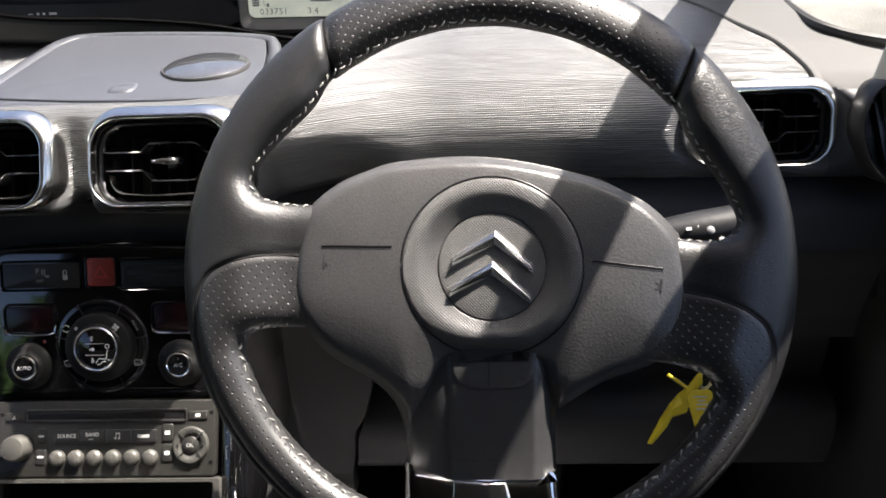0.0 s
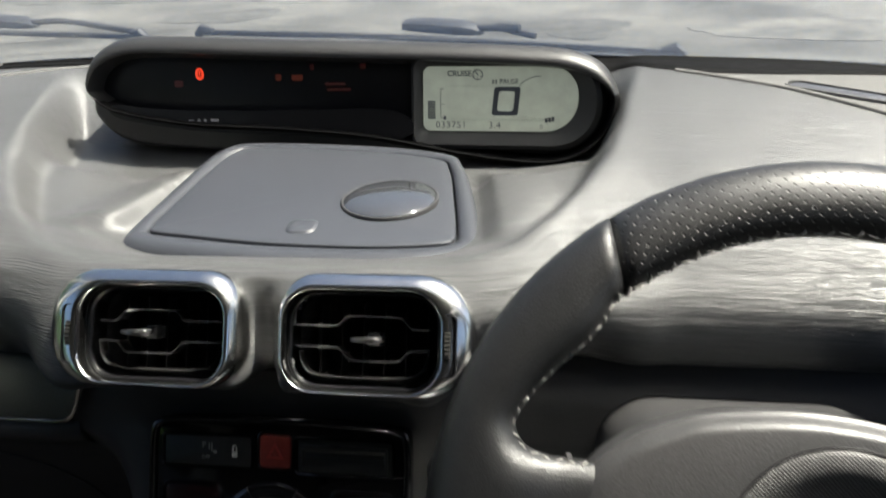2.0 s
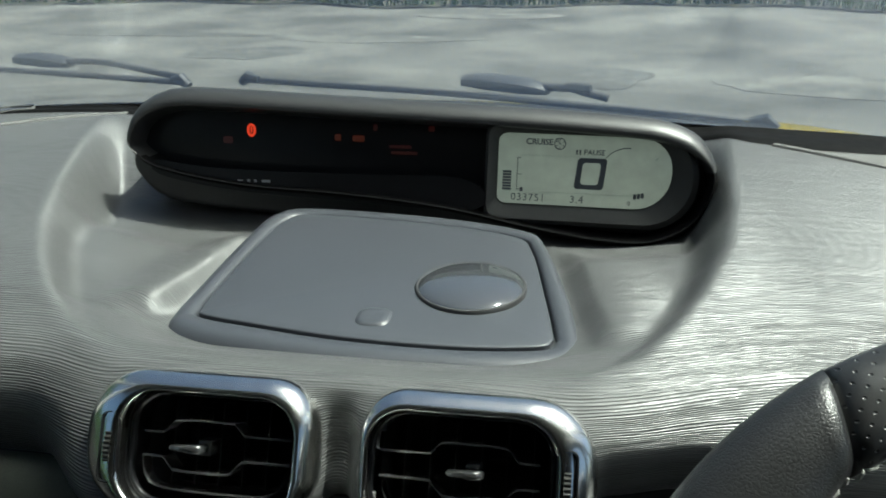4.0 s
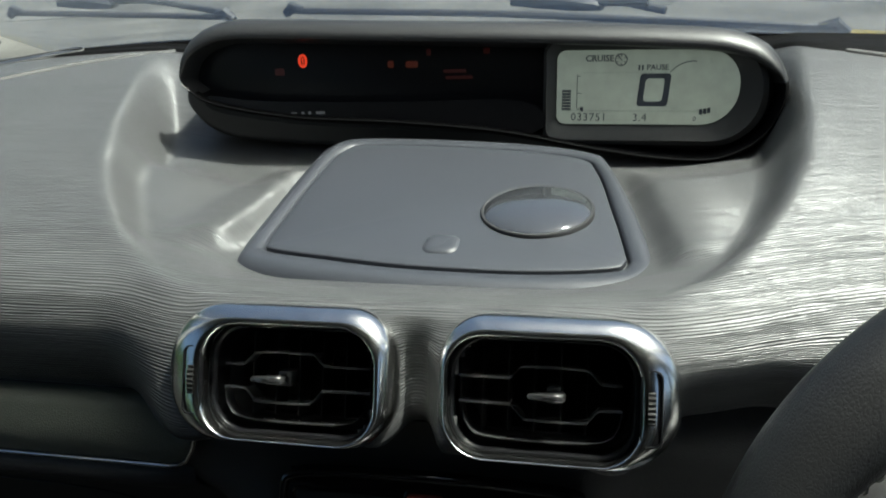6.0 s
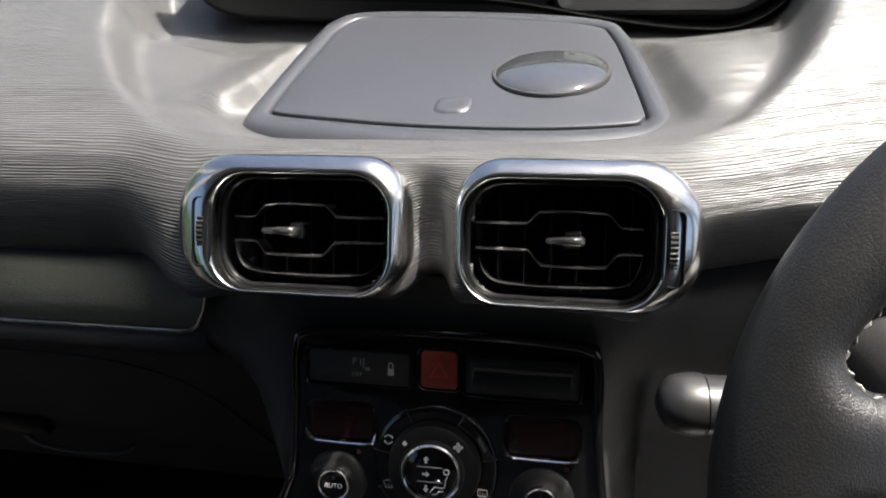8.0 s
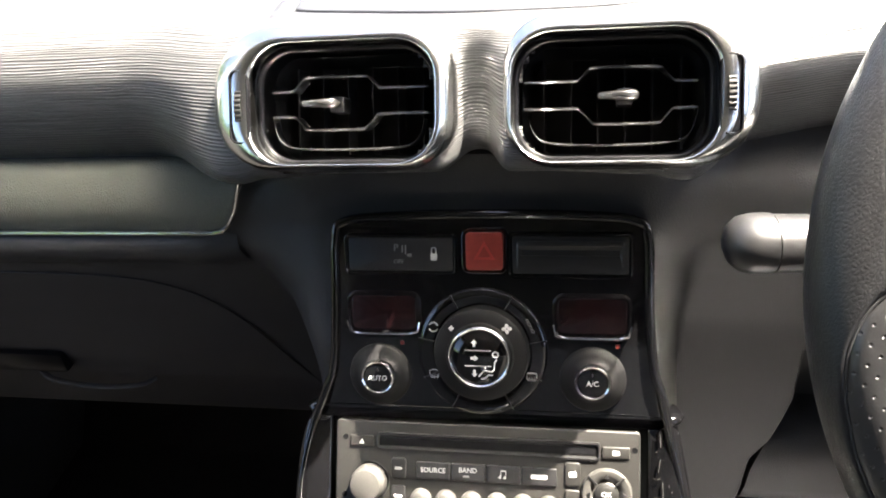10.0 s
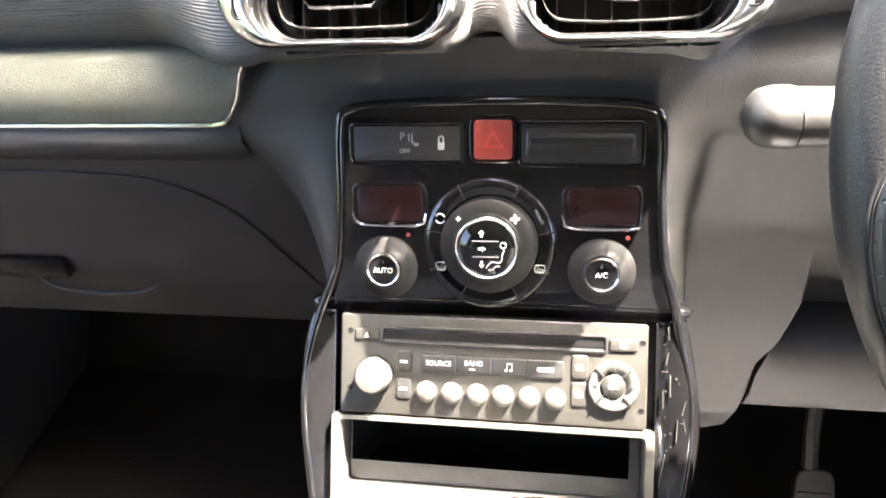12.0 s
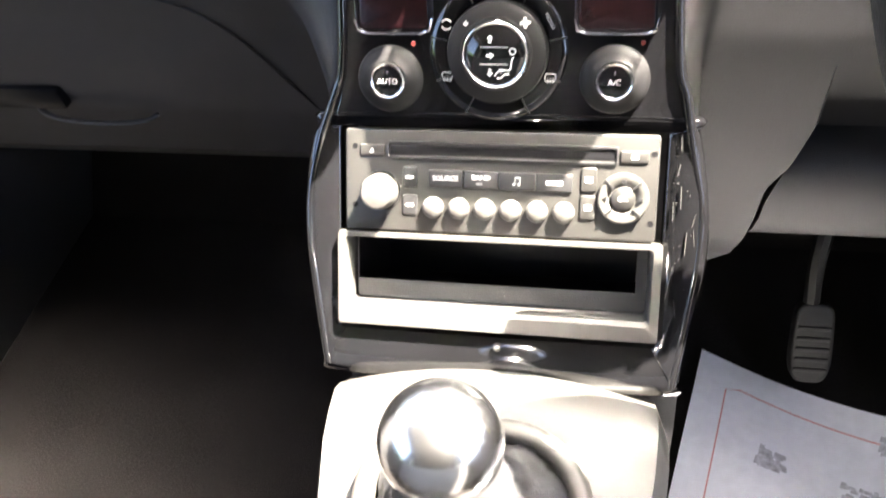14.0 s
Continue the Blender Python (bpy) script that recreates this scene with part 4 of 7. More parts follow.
lathe(bm, DISC_AT, [(0.0405, 0.0020), (0.039, 0.0035), (0.034, 0.0052), (0.026, 0.0068), (0.016, 0.0078), (0.006, 0.0083), (0.0, 0.0084)], 64)
part("disc_dome", bm, DISC, lid, "shiny domed disc")

# ---- air vents ----


def vent(m, cx, side, label, size=1.0):
    """One air vent in the frame m. side: 1 with its thumbwheel on the right, -1 on the left."""
    f = m @ Matrix.Translation((cx, 0, 0)) @ Matrix.Diagonal((side * size, size, size, 1))
    v = thing("air_vent", m @ Vector((cx, 0, 0)), label, "air vent", "dashboard air vents")
    big = [0.034, 0.036, 0.026, 0.027]
    outer = rrect(0.1300 if side > 0 else 0.1380, 0.0800, big, 8, 0.0, 0.0048)
    hole = rrect(0.1030, 0.0650, 0.0215, 8, -0.0082, 0.0008)
    bm = bmesh.new()
    frame_ring(bm, f, outer, hole, ((0.05, -0.020), (-0.01, -0.0075), (0.0, -0.0035), (0.04, -0.0002), (0.12, 0.0028), (0.25, 0.0052), (0.42, 0.0073), (0.62, 0.0090), (0.80, 0.0098), (0.91, 0.0096), (0.97, 0.0086), (1.0, 0.0060), (1.0, -0.006)))
    part("bezel", bm, SATIN, v, "satin chrome bezel", angle=70)
    bm = bmesh.new()
    frame_ring(bm, f, inset(hole, -0.0004), inset(hole, 0.0030), ((0, -0.008), (0.2, -0.0035), (0.55, -0.0030), (0.9, -0.0040), (1, -0.0070), (1, -0.022)))
    part("inner_rim", bm, LENS, v, "black inner rim", angle=70)
    bm = bmesh.new()
    loft(bm, [lift(f, hole, -0.004), lift(f, inset(hole, 0.002), -0.020), lift(f, inset(hole, 0.006), -0.052)], True, False, True)
    part("duct", bm, VOID, v)

    def slat(name, pts, thick, depth):
        b = bmesh.new()
        rows = []
        for x, y in pts:
            rows.append([f @ Vector((x, y + dy + 0.0022, h)) for dy, h in ((thick, -0.006), (thick * 1.3, -0.0045), (0, -0.0038), (-thick * 1.3, -0.0045), (-thick, -0.006), (-thick * 0.8, -depth), (thick * 0.8, -depth))])
        loft(b, rows, True, True, True)
        return part(name, b, SLATM, v, angle=50)
    up = curve3([(-0.0540, 0.0078, 0), (-0.0290, 0.0078, 0), (-0.0257, 0.0085, 0), (-0.0212, 0.0130, 0), (-0.0165, 0.0144, 0), (0.0125, 0.0142, 0), (0.0180, 0.0122, 0), (0.0225, 0.0074, 0), (0.0255, 0.0067, 0), (0.0345, 0.0066, 0)], 4)
    dn = curve3([(-0.0540, -0.0062, 0), (-0.0285, -0.0064, 0), (-0.0251, -0.0072, 0), (-0.0195, -0.0130, 0), (-0.0150, -0.0146, 0), (0.0130, -0.0146, 0), (0.0170, -0.0130, 0), (0.0215, -0.0080, 0), (0.0245, -0.0072, 0), (0.0345, -0.0070, 0)], 4)
    slat("slat", [(p.x, p.y) for p in up], 0.00055, 0.018)
    slat("slat", [(p.x, p.y) for p in dn], 0.00055, 0.018)
    low = curve3([(-0.0520, -0.010, 0), (-0.0490, -0.0190, 0), (-0.040, -0.0245, 0), (-0.009, -0.0258, 0), (0.022, -0.0245, 0), (0.0315, -0.0190, 0), (0.0345, -0.0085, 0), (0.0345, -0.0072, 0)], 4)
    slat("slat", [(p.x, p.y) for p in low], 0.0005, 0.014)
    for k in range(6):
        b = bmesh.new()
        x = -0.0455 + 0.0150 * k
        box(b, (x - 0.0006, -0.025, -0.050), (x + 0.0006, 0.025, -0.032), 0, f)
        part("vane", b, VOID, v)
    # the knob, a short lever on a stem
    b = bmesh.new()
    rows = []
    for x, w, h0, h1 in ((-0.0185, 0.0010, -0.004, 0.0025), (-0.0175, 0.0022, -0.005, 0.0035), (-0.010, 0.0030, -0.006, 0.0045), (-0.002, 0.0036, -0.007, 0.0050), (0.0035, 0.0040, -0.008, 0.0040), (0.0055, 0.0026, -0.008, 0.001)):
        rows.append([f @ Vector(((x * side if side < 0 else x) * 0.85, 0.0015 + y * 0.62, h)) for y, h in ((-w, h0), (w, h0), (w, h1 - 0.001), (w * 0.6, h1), (-w * 0.6, h1), (-w, h1 - 0.001))])
    loft(b, rows, True, True, True)
    part("knob", b, SLATM, v, "small lever knob", angle=50)
    b = bmesh.new()
    box(b, (-0.006, -0.003, -0.020), (0.002, 0.006, -0.006), 0.001, f)
    part("knob_stem", b, KEYM, v)
    # thumbwheel in its slot
    b = bmesh.new()
    slot = rrect(0.0092, 0.038, 0.0034, 4, 0.0492, 0.0)
    frame_ring(b, f, inset(slot, -0.0012), slot, ((0, 0.006), (0.2, 0.0094), (0.7, 0.0097), (1, 0.0086), (1, 0.0060)))
    part("slot_rim", b, LENS, v)
    b = bmesh.new()
    prism(b, f, inset(slot, 0.0003), 0.0, 0.0088, 0.0003)
    part("slot", b, LENS, v)
    b = bmesh.new()
    rows = []
    for i in range(73):
        a = radians(-78 + 156 * i / 72)
        r = 0.0193 + (0.0005 if i % 4 < 2 else -0.0004)
        rows.append([f @ Vector((0.0492 + dx, 0.92 * r * math.sin(a), -0.0040 + r * math.cos(a) * 0.80)) for dx in (-0.0019, 0.0019)])
    loft(b, rows, False)
    part("thumbwheel", b, RADIO, v, "ribbed grey thumbwheel")
    return v


vent(VENTS, -0.0765, -1, "satin chrome framed air vent with dark slats beside the glovebox")
vent(VENTS, 0.0835, 1, "satin chrome framed air vent with dark slats beside the steering wheel")
vent(RIGHT_VENT, 0.5450, -1, "satin chrome framed air vent with dark slats at the driver's door", 0.89)

# ---- climate panel ----
C = CLIMATE
clim = thing("climate_panel", C @ Vector((0, -0.05, -0.01)), "gloss black climate control panel with a large round dial", "climate panel")
fascia = smooth_loop([(-0.099, -0.1115), (0.0, -0.112), (0.106, -0.1115), (0.1095, -0.107), (0.1078, -0.095), (0.105, -0.080), (0.101, -0.04), (0.100, 0.002), (0.094, 0.013), (0.06, 0.016), (0.0, 0.0175),
                      (-0.06, 0.016), (-0.086, 0.013), (-0.092, 0.002), (-0.093, -0.04), (-0.096, -0.080), (-0.099, -0.095), (-0.1025, -0.107)], 5)
bm = bmesh.new()
prism(bm, C, fascia, -0.03, 0.0, 0.004, 4)
part("fascia", bm, GLOSS, clim, "gloss black fascia", angle=50)
bm = bmesh.new()
left_c = ((-0.0985, -0.092), (-0.094, -0.078), (-0.0915, -0.04), (-0.0905, 0.0), (-0.084, 0.012), (-0.05, 0.0155), (0.0, 0.0165), (0.06, 0.0155), (0.092, 0.012), (0.0985, 0.0), (0.0995, -0.04), (0.103, -0.078), (0.1075, -0.092))
down = ((0.1065, -0.006), (0.1135, -0.040), (0.1135, -0.072), (0.109, -0.110), (0.1030, -0.152))
path = [RADIO_AT @ Vector((-x - 0.0045, y, 0.0005)) for x, y in down[::-1]] + [C @ Vector((x, y, 0.0)) for x, y in left_c] + [RADIO_AT @ Vector((x + 0.006, y, 0.0005)) for x, y in down]
sweep(bm, curve3(path, 5), 0.0030, 10)
part("raised_edge", bm, GLOSS, clim, "raised gloss black edge", angle=70)


def framed(name, x, y, w, h, parent, material, depth=0.0012, r=0.003, label="", rim=GLOSS):
    """A key or window in a fine raised frame."""
    b = bmesh.new()
    o = rrect(w, h, r, 4, x, y)
    frame_ring(b, C, inset(o, -0.0025), o, ((0, -0.001), (0.1, 0.0010), (0.5, 0.0024), (0.9, 0.0016), (1, -0.001)))
    part(name + "_frame", b, rim, parent, angle=70)
    b = bmesh.new()
    prism(b, C, inset(o, 0.0004), -0.004, depth, 0.0008)
    return part(name, b, material, parent, label)


sw = framed("switch_strip", -0.049, -0.008, 0.066, 0.0215, clim, KEYM, 0.0010, 0.002, "flat black switch strip")
words("park_letter", "P", 0.0062, C, -0.0515, -0.0040, 0.0012, GREYP, sw)
words("off_word", "OFF", 0.0038, C, -0.0500, -0.0125, 0.0012, GREYP, sw)
bars("parking_waves", [(-0.0475, -0.0045, 0.0008, 0.0045), (-0.0455, -0.0050, 0.0008, 0.0058), (-0.0432, -0.0085, 0.0030, 0.0018)], C, 0.0012, GREYP, sw)
bm = bmesh.new()
frame_ring(bm, C, rrect(0.0034, 0.0050, 0.0016, 4, -0.0280, -0.0058), rrect(0.0021, 0.0038, 0.0010, 4, -0.0280, -0.0058), ((0, 0.001), (0, 0.0015), (1, 0.0015), (1, 0.001)))
prism(bm, C, rrect(0.0040, 0.0040, 0.0006, 3, -0.0280, -0.0096), 0.001, 0.0016, 0.0002)
part("padlock_symbol", bm, WHITE, sw)
hz = framed("hazard_switch", 0.003, -0.0057, 0.0235, 0.0240, clim, HAZARD, 0.0030, 0.003, "red hazard warning switch")
bm = bmesh.new()
tri_o = [(0.003 - 0.0065, -0.0105), (0.003 + 0.0065, -0.0105), (0.003, 0.0008)]
tri_i = [(0.003 - 0.0038, -0.0090), (0.003 + 0.0038, -0.0090), (0.003, -0.0024)]
frame_ring(bm, C, tri_o, tri_i, ((0, 0.0029), (0, 0.0033), (1, 0.0033), (1, 0.0029)))
part("hazard_triangle", bm, mat("hazard_outline", (0.34, 0.045, 0.035), 0.4), hz, smooth=False)
cs = framed("card_slot", 0.0535, -0.008, 0.069, 0.0235, clim, KEYM, 0.0010, 0.002, "black card slot")
bm = bmesh.new()
frame_ring(bm, C, rrect(0.063, 0.017, 0.002, 4, 0.0535, -0.008), rrect(0.058, 0.0035, 0.001, 4, 0.0535, -0.0065), ((0, 0.0), (0, 0.0022), (0.5, 0.0030), (1, 0.0016), (1, -0.001)))
part("slot_lip", bm, KEYM, cs, angle=30)
for x in (-0.0605, 0.0665):
    d = framed("temperature_display", x, -0.0445, 0.042, 0.0225, clim, REDLCD, 0.0012, 0.004, "unlit dark red display")
    bm = bmesh.new()
    sweep(bm, [C @ Vector((x + dx, -0.0575 + dy, 0.0026)) for dx, dy in ((-0.0228, 0.008), (-0.0215, 0.0015), (-0.016, 0.0), (0.0, -0.0003), (0.016, 0.0), (0.0215, 0.0015), (0.0228, 0.008))], 0.0009, 8)
    part("chrome_underline", bm, CHROME, clim, "fine bright line")


def round_key(x, y, text):
    k = bmesh.new()
    f = C @ Matrix.Translation((x, y, 0))
    lathe(k, f, [(0.0200, -0.001), (0.0198, 0.0010), (0.0186, 0.0026), (0.0150, 0.0036), (0.0118, 0.0056), (0.0112, 0.0066), (0.0090, 0.0066)], 56)
    key = part("round_key", k, KNOBM, clim, "round black push key")
    k = bmesh.new()
    lathe(k, f, [(0.0108, 0.0055), (0.0107, 0.0078), (0.0100, 0.0086), (0.0091, 0.0080), (0.0088, 0.0062)], 56)
    part("key_ring", k, SATIN, key, "satin chrome ring")
    k = bmesh.new()
    lathe(k, f, [(0.0090, 0.0056), (0.0089, 0.0072), (0.0083, 0.0078), (0.0, 0.0081)], 48)
    part("key_cap", k, GLOSS, key)
    words("key_word", text, 0.0044, f, 0, -0.0005, 0.0082, WHITE, key, bold=0.00003)
    bars("key_light", [(0, 0.0048, 0.0010, 0.0018)], f, 0.0082, MATTE, key)
    k = bmesh.new()
    lathe(k, C @ Matrix.Translation((x + 0.0145, y + 0.0205, 0)), [(0.0014, 0.0), (0.0013, 0.0006), (0.0, 0.0008)], 12)
    part("pilot_light", k, HAZARD, clim)


round_key(-0.0640, -0.0842, "AUTO")
round_key(0.0670, -0.0832, "A/C")
# the big dial
D = C @ Matrix.Translation((0.0005, -0.0680, 0)) @ Matrix.Diagonal((0.88, 0.88, 1, 1))
bm = bmesh.new()
frame_ring(bm, D, circle(0.0455, 72), circle(0.0335, 72), ((0, -0.002), (0.02, 0.0012), (0.12, 0.0026), (0.5, 0.0024), (0.9, 0.0020), (1, -0.001)))
ringp = part("key_ring_band", bm, GLOSS, clim, "gloss black ring of keys round the dial", angle=60)
for a in (168, 12, 118, 62, 242, 298, 205, 335):
    bm = bmesh.new()
    box(bm, (0.0345, -0.0004, 0.0018), (0.0455, 0.0004, 0.0030), 0, D @ Matrix.Rotation(radians(a), 4, "Z"))
    part("key_gap", bm, KEYM, ringp)
bm = bmesh.new()
prof = [(0.0330, -0.001), (0.0330, 0.0050), (0.0322, 0.0085), (0.0300, 0.0098), (0.0235, 0.0104), (0.0222, 0.0120), (0.0212, 0.0122)]
lathe(bm, D, prof, 72)
dial = part("dial", bm, KNOBM, clim, "black rotary dial")
bm = bmesh.new()
lathe(bm, D, [(0.0215, 0.0100), (0.0213, 0.0134), (0.0203, 0.0142), (0.0194, 0.0136), (0.0190, 0.0112)], 72)
part("dial_ring", bm, SATIN, dial, "satin chrome ring")
bm = bmesh.new()
lathe(bm, D, [(0.0192, 0.0100), (0.0191, 0.0122), (0.0183, 0.0128), (0.0, 0.0131)], 56)
cap = part("dial_cap", bm, GLOSS, dial, "gloss black centre with air symbols")
bars("cap_dividers", [(-0.001, 0.0048, 0.018, 0.0007), (-0.001, -0.0060, 0.018, 0.0007)], D, 0.0133, GREYP, cap)


def arrow(x, y, turn):
    b = bmesh.new()
    f = D @ Matrix.Translation((x, y, 0)) @ Matrix.Rotation(radians(turn), 4, "Z")
    prism(b, f, [(-0.0009, -0.0024), (0.0009, -0.0024), (0.0009, 0.0002), (0.0021, 0.0002), (0.0, 0.0027), (-0.0021, 0.0002), (-0.0009, 0.0002)], 0.0131, 0.0134, 0.0001, 1)
    part("air_arrow", b, WHITE, cap, smooth=False)


arrow(-0.0035, 0.0098, 0)
arrow(-0.0035, -0.0006, -90)
arrow(-0.0035, -0.0112, 180)
bm = bmesh.new()
frame_ring(bm, D, circle(0.0023, 16, 0.0110, 0.0022), circle(0.0015, 16, 0.0110, 0.0022), ((0, 0.0130), (0, 0.0134), (1, 0.0134), (1, 0.0130)))
sweep(bm, [D @ Vector((x, y, 0.0133)) for x, y in ((0.0118, -0.0012), (0.0105, -0.0035), (0.0100, -0.0085), (0.0085, -0.0098), (0.0030, -0.0092), (0.0010, -0.0115), (-0.0005, -0.0135))], 0.00038, 6)
sweep(bm, [D @ Vector((x, y, 0.0133)) for x, y in ((0.0090, -0.0122), (0.0060, -0.0122), (0.0040, -0.0145), (0.0010, -0.0150))], 0.00038, 6)
part("figure_outline", bm, WHITE, cap)
bm = bmesh.new()
for a in range(0, 360, 90):
    prism(bm, D @ Matrix.Translation((0.0185, 0.0195, 0)) @ Matrix.Rotation(radians(a + 20), 4, "Z"), rrect(0.0022, 0.0030, 0.0010, 3, 0.0006, 0.0019), 0.0100, 0.0108, 0.0001, 1)
part("fan_symbol", bm, WHITE, dial, smooth=False)
bm = bmesh.new()
for a in range(0, 360, 90):
    prism(bm, D @ Matrix.Translation((-0.0195, 0.0190, 0)) @ Matrix.Rotation(radians(a), 4, "Z"), rrect(0.0012, 0.0018, 0.0005, 3, 0.0, 0.0009), 0.0100, 0.0108, 0.0001, 1)
part("fan_symbol", bm, WHITE, dial, smooth=False)
M2 = D @ Matrix.Translation((0.0335, 0.0195, 0)) @ Matrix.Rotation(radians(-62), 4, "Z")
words("mono_word", "MONO", 0.0034, M2, 0, 0, 0.0027, GREYP, ringp)
for x, y, rear in ((-0.0335, -0.0160, 0), (0.0345, -0.0160, 1)):
    bm = bmesh.new()
    o = rrect(0.0072, 0.0052, 0.0012, 3, x, y) if rear else [(x - 0.0026, y - 0.0028), (x + 0.0026, y - 0.0028), (x + 0.0040, y + 0.0018), (x + 0.0018, y + 0.0030), (x - 0.0018, y + 0.0030), (x - 0.0040, y + 0.0018)]
    frame_ring(bm, D, o, inset(o, 0.00045), ((0, 0.0018), (0, 0.0030), (1, 0.0030), (1, 0.0018)))
    for k in (-1, 0, 1):
        sweep(bm, [D @ Vector((x + 0.0018 * k, y - 0.0034, 0.0029)), D @ Vector((x + 0.0018 * k + 0.0003, y - 0.0018, 0.0029)), D @ Vector((x + 0.0018 * k, y - 0.0002, 0.0029))], 0.00022, 5)
    part("demist_symbol", bm, WHITE, ringp, smooth=False)
bm = bmesh.new()
for a0 in (20, 200):
    pts = [(-0.0335 + 0.0032 * math.cos(radians(a0 + a)), 0.0175 + 0.0032 * math.sin(radians(a0 + a))) for a in range(0, 140, 12)]
    sweep(bm, [D @ Vector((x, y, 0.0029)) for x, y in pts], 0.00045, 5)
part("recirculation_symbol", bm, WHITE, ringp)

# ---- gloss surround of radio and bin ----
R = RADIO_AT
sur = thing("stack_surround", R @ Vector((0, -0.08, -0.02)), "scuffed gloss black surround of the radio and the tray below", "trim panel")
outline = smooth_loop([(-0.102, -0.158), (0.0, -0.160), (0.106, -0.158), (0.110, -0.150), (0.118, -0.110), (0.1235, -0.070), (0.1225, -0.040), (0.1175, -0.010), (0.1140, 0.004), (0.109, 0.010), (0.0, 0.011),
                       (-0.105, 0.010), (-0.1115, 0.003), (-0.1175, -0.012), (-0.1215, -0.040), (-0.1215, -0.070), (-0.1165, -0.110), (-0.1095, -0.150)], 5)
hole = rrect(0.198, 0.132, 0.003, 5, 0.0, -0.062)
near = []
for x, y in outline:
    ang = math.atan2((y + 0.062) / 0.132, x / 0.198)
    best = min(hole, key=lambda p: abs(math.remainder(math.atan2((p[1] + 0.062) / 0.132, p[0] / 0.198) - ang, 2 * math.pi)))
    near.append(best)
bm = bmesh.new()
frame_ring(bm, R, inset(outline, -0.002), near, ((0, -0.05), (0.0, -0.006), (0.12, 0.0015), (0.3, 0.003), (0.6, 0.0012), (0.97, 0.0), (1.0, -0.0005), (1.0, -0.02)))
bmesh.ops.remove_doubles(bm, verts=bm.verts, dist=1e-6)
part("surround", bm, GLOSS, sur, angle=50)
rng = random.Random(8)
bm = bmesh.new()
for i in range(26):
    x, y = rng.uniform(0.1025, 0.117), rng.uniform(-0.115, 0.0)
    long = 0.0002 if i > 9 else rng.uniform(0.003, 0.010)
    f = R @ Matrix.Translation((x, y, 0.0026)) @ Matrix.Rotation(radians(rng.uniform(-14, 10)), 4, "Z")
    box(bm, (-0.00008 if i < 10 else -0.00016, -long, -0.0008), (0.00008 if i < 10 else 0.00016, long, 0.0002), 0, f)
part("scratches", bm, SPECK, sur, "fine pale scratches and specks")

# ---- radio ----
rad = thing("car_radio", R @ Vector((0, -0.031, -0.01)), "grey car radio with a disc slot and round silver keys", "radio")
bm = bmesh.new()
prism(bm, R, rrect(0.1885, 0.0625, 0.0022, 4, 0.0, -0.031), -0.02, 0.004, 0.0012)
part("faceplate", bm, RADIO, rad, "grey plastic faceplate")
bm = bmesh.new()
frame_ring(bm, R, rrect(0.1385, 0.0112, 0.002, 4, 0.0015, -0.0122), rrect(0.133, 0.0042, 0.001, 4, 0.0015, -0.0122), ((0, 0.0035), (0.05, 0.0052), (0.35, 0.0054), (0.75, 0.0034), (1, 0.001), (1, -0.006)))
part("disc_slot_lip", bm, KEYM, rad, "dark lips of the disc slot", angle=50)
bm = bmesh.new()
prism(bm, R, rrect(0.1345, 0.005, 0.001, 3, 0.0015, -0.0122), 0.0030, 0.0042, 0.0001)
part("disc_slot", bm, LENS, rad)


def key(name, x, y, w, h, material, label="", r=0.0012, top=0.0062, parent=rad, dome=0.0):
    b = bmesh.new()
    prism(b, R, rrect(w, h, r, 4, x, y), 0.003, top, 0.0009, dome=dome)
    return part(name, b, material, parent, label)


k = key("eject_key", -0.0770, -0.0125, 0.0155, 0.0072, RADIO, "grey eject key", top=0.0052)
bm = bmesh.new()
prism(bm, R, [(-0.0787, -0.0142), (-0.0753, -0.0142), (-0.0770, -0.0110)], 0.005, 0.0056, 0.0001, 1)
part("eject_symbol", bm, WHITE, k, smooth=False)
k = key("load_key", 0.0800, -0.0125, 0.0165, 0.0072, RADIO, "grey key at the disc slot", top=0.0052)
bars("load_print", [(0.0800, -0.0125, 0.0042, 0.0028)], R, 0.0053, WHITE, k)
# volume knob
f = R @ Matrix.Translation((-0.0715, -0.0375, 0))
bm = bmesh.new()
lathe(bm, f, [(0.0112, 0.003), (0.0110, 0.010), (0.0104, 0.0150), (0.0092, 0.0168), (0.006, 0.0176), (0.0, 0.0180)], 48)
part("volume_knob", bm, SILVERP, rad, "silver grey volume knob")
bm = bmesh.new()
frame_ring(bm, f, circle(0.0126, 48), circle(0.0113, 48), ((0, 0.0035), (0.3, 0.0048), (1, 0.0044), (1, 0.002)))
part("knob_collar", bm, KEYM, rad)
for y, w in ((-0.0285, 0.0046), (-0.0455, 0.0050)):
    k = key("mode_key", -0.0532, y, 0.0095, 0.0130, KEYM, "dark mode key", 0.002, 0.0050)
    bars("mode_print", [(-0.0532, y, w, 0.0016)], R, 0.0051, WHITE, k)
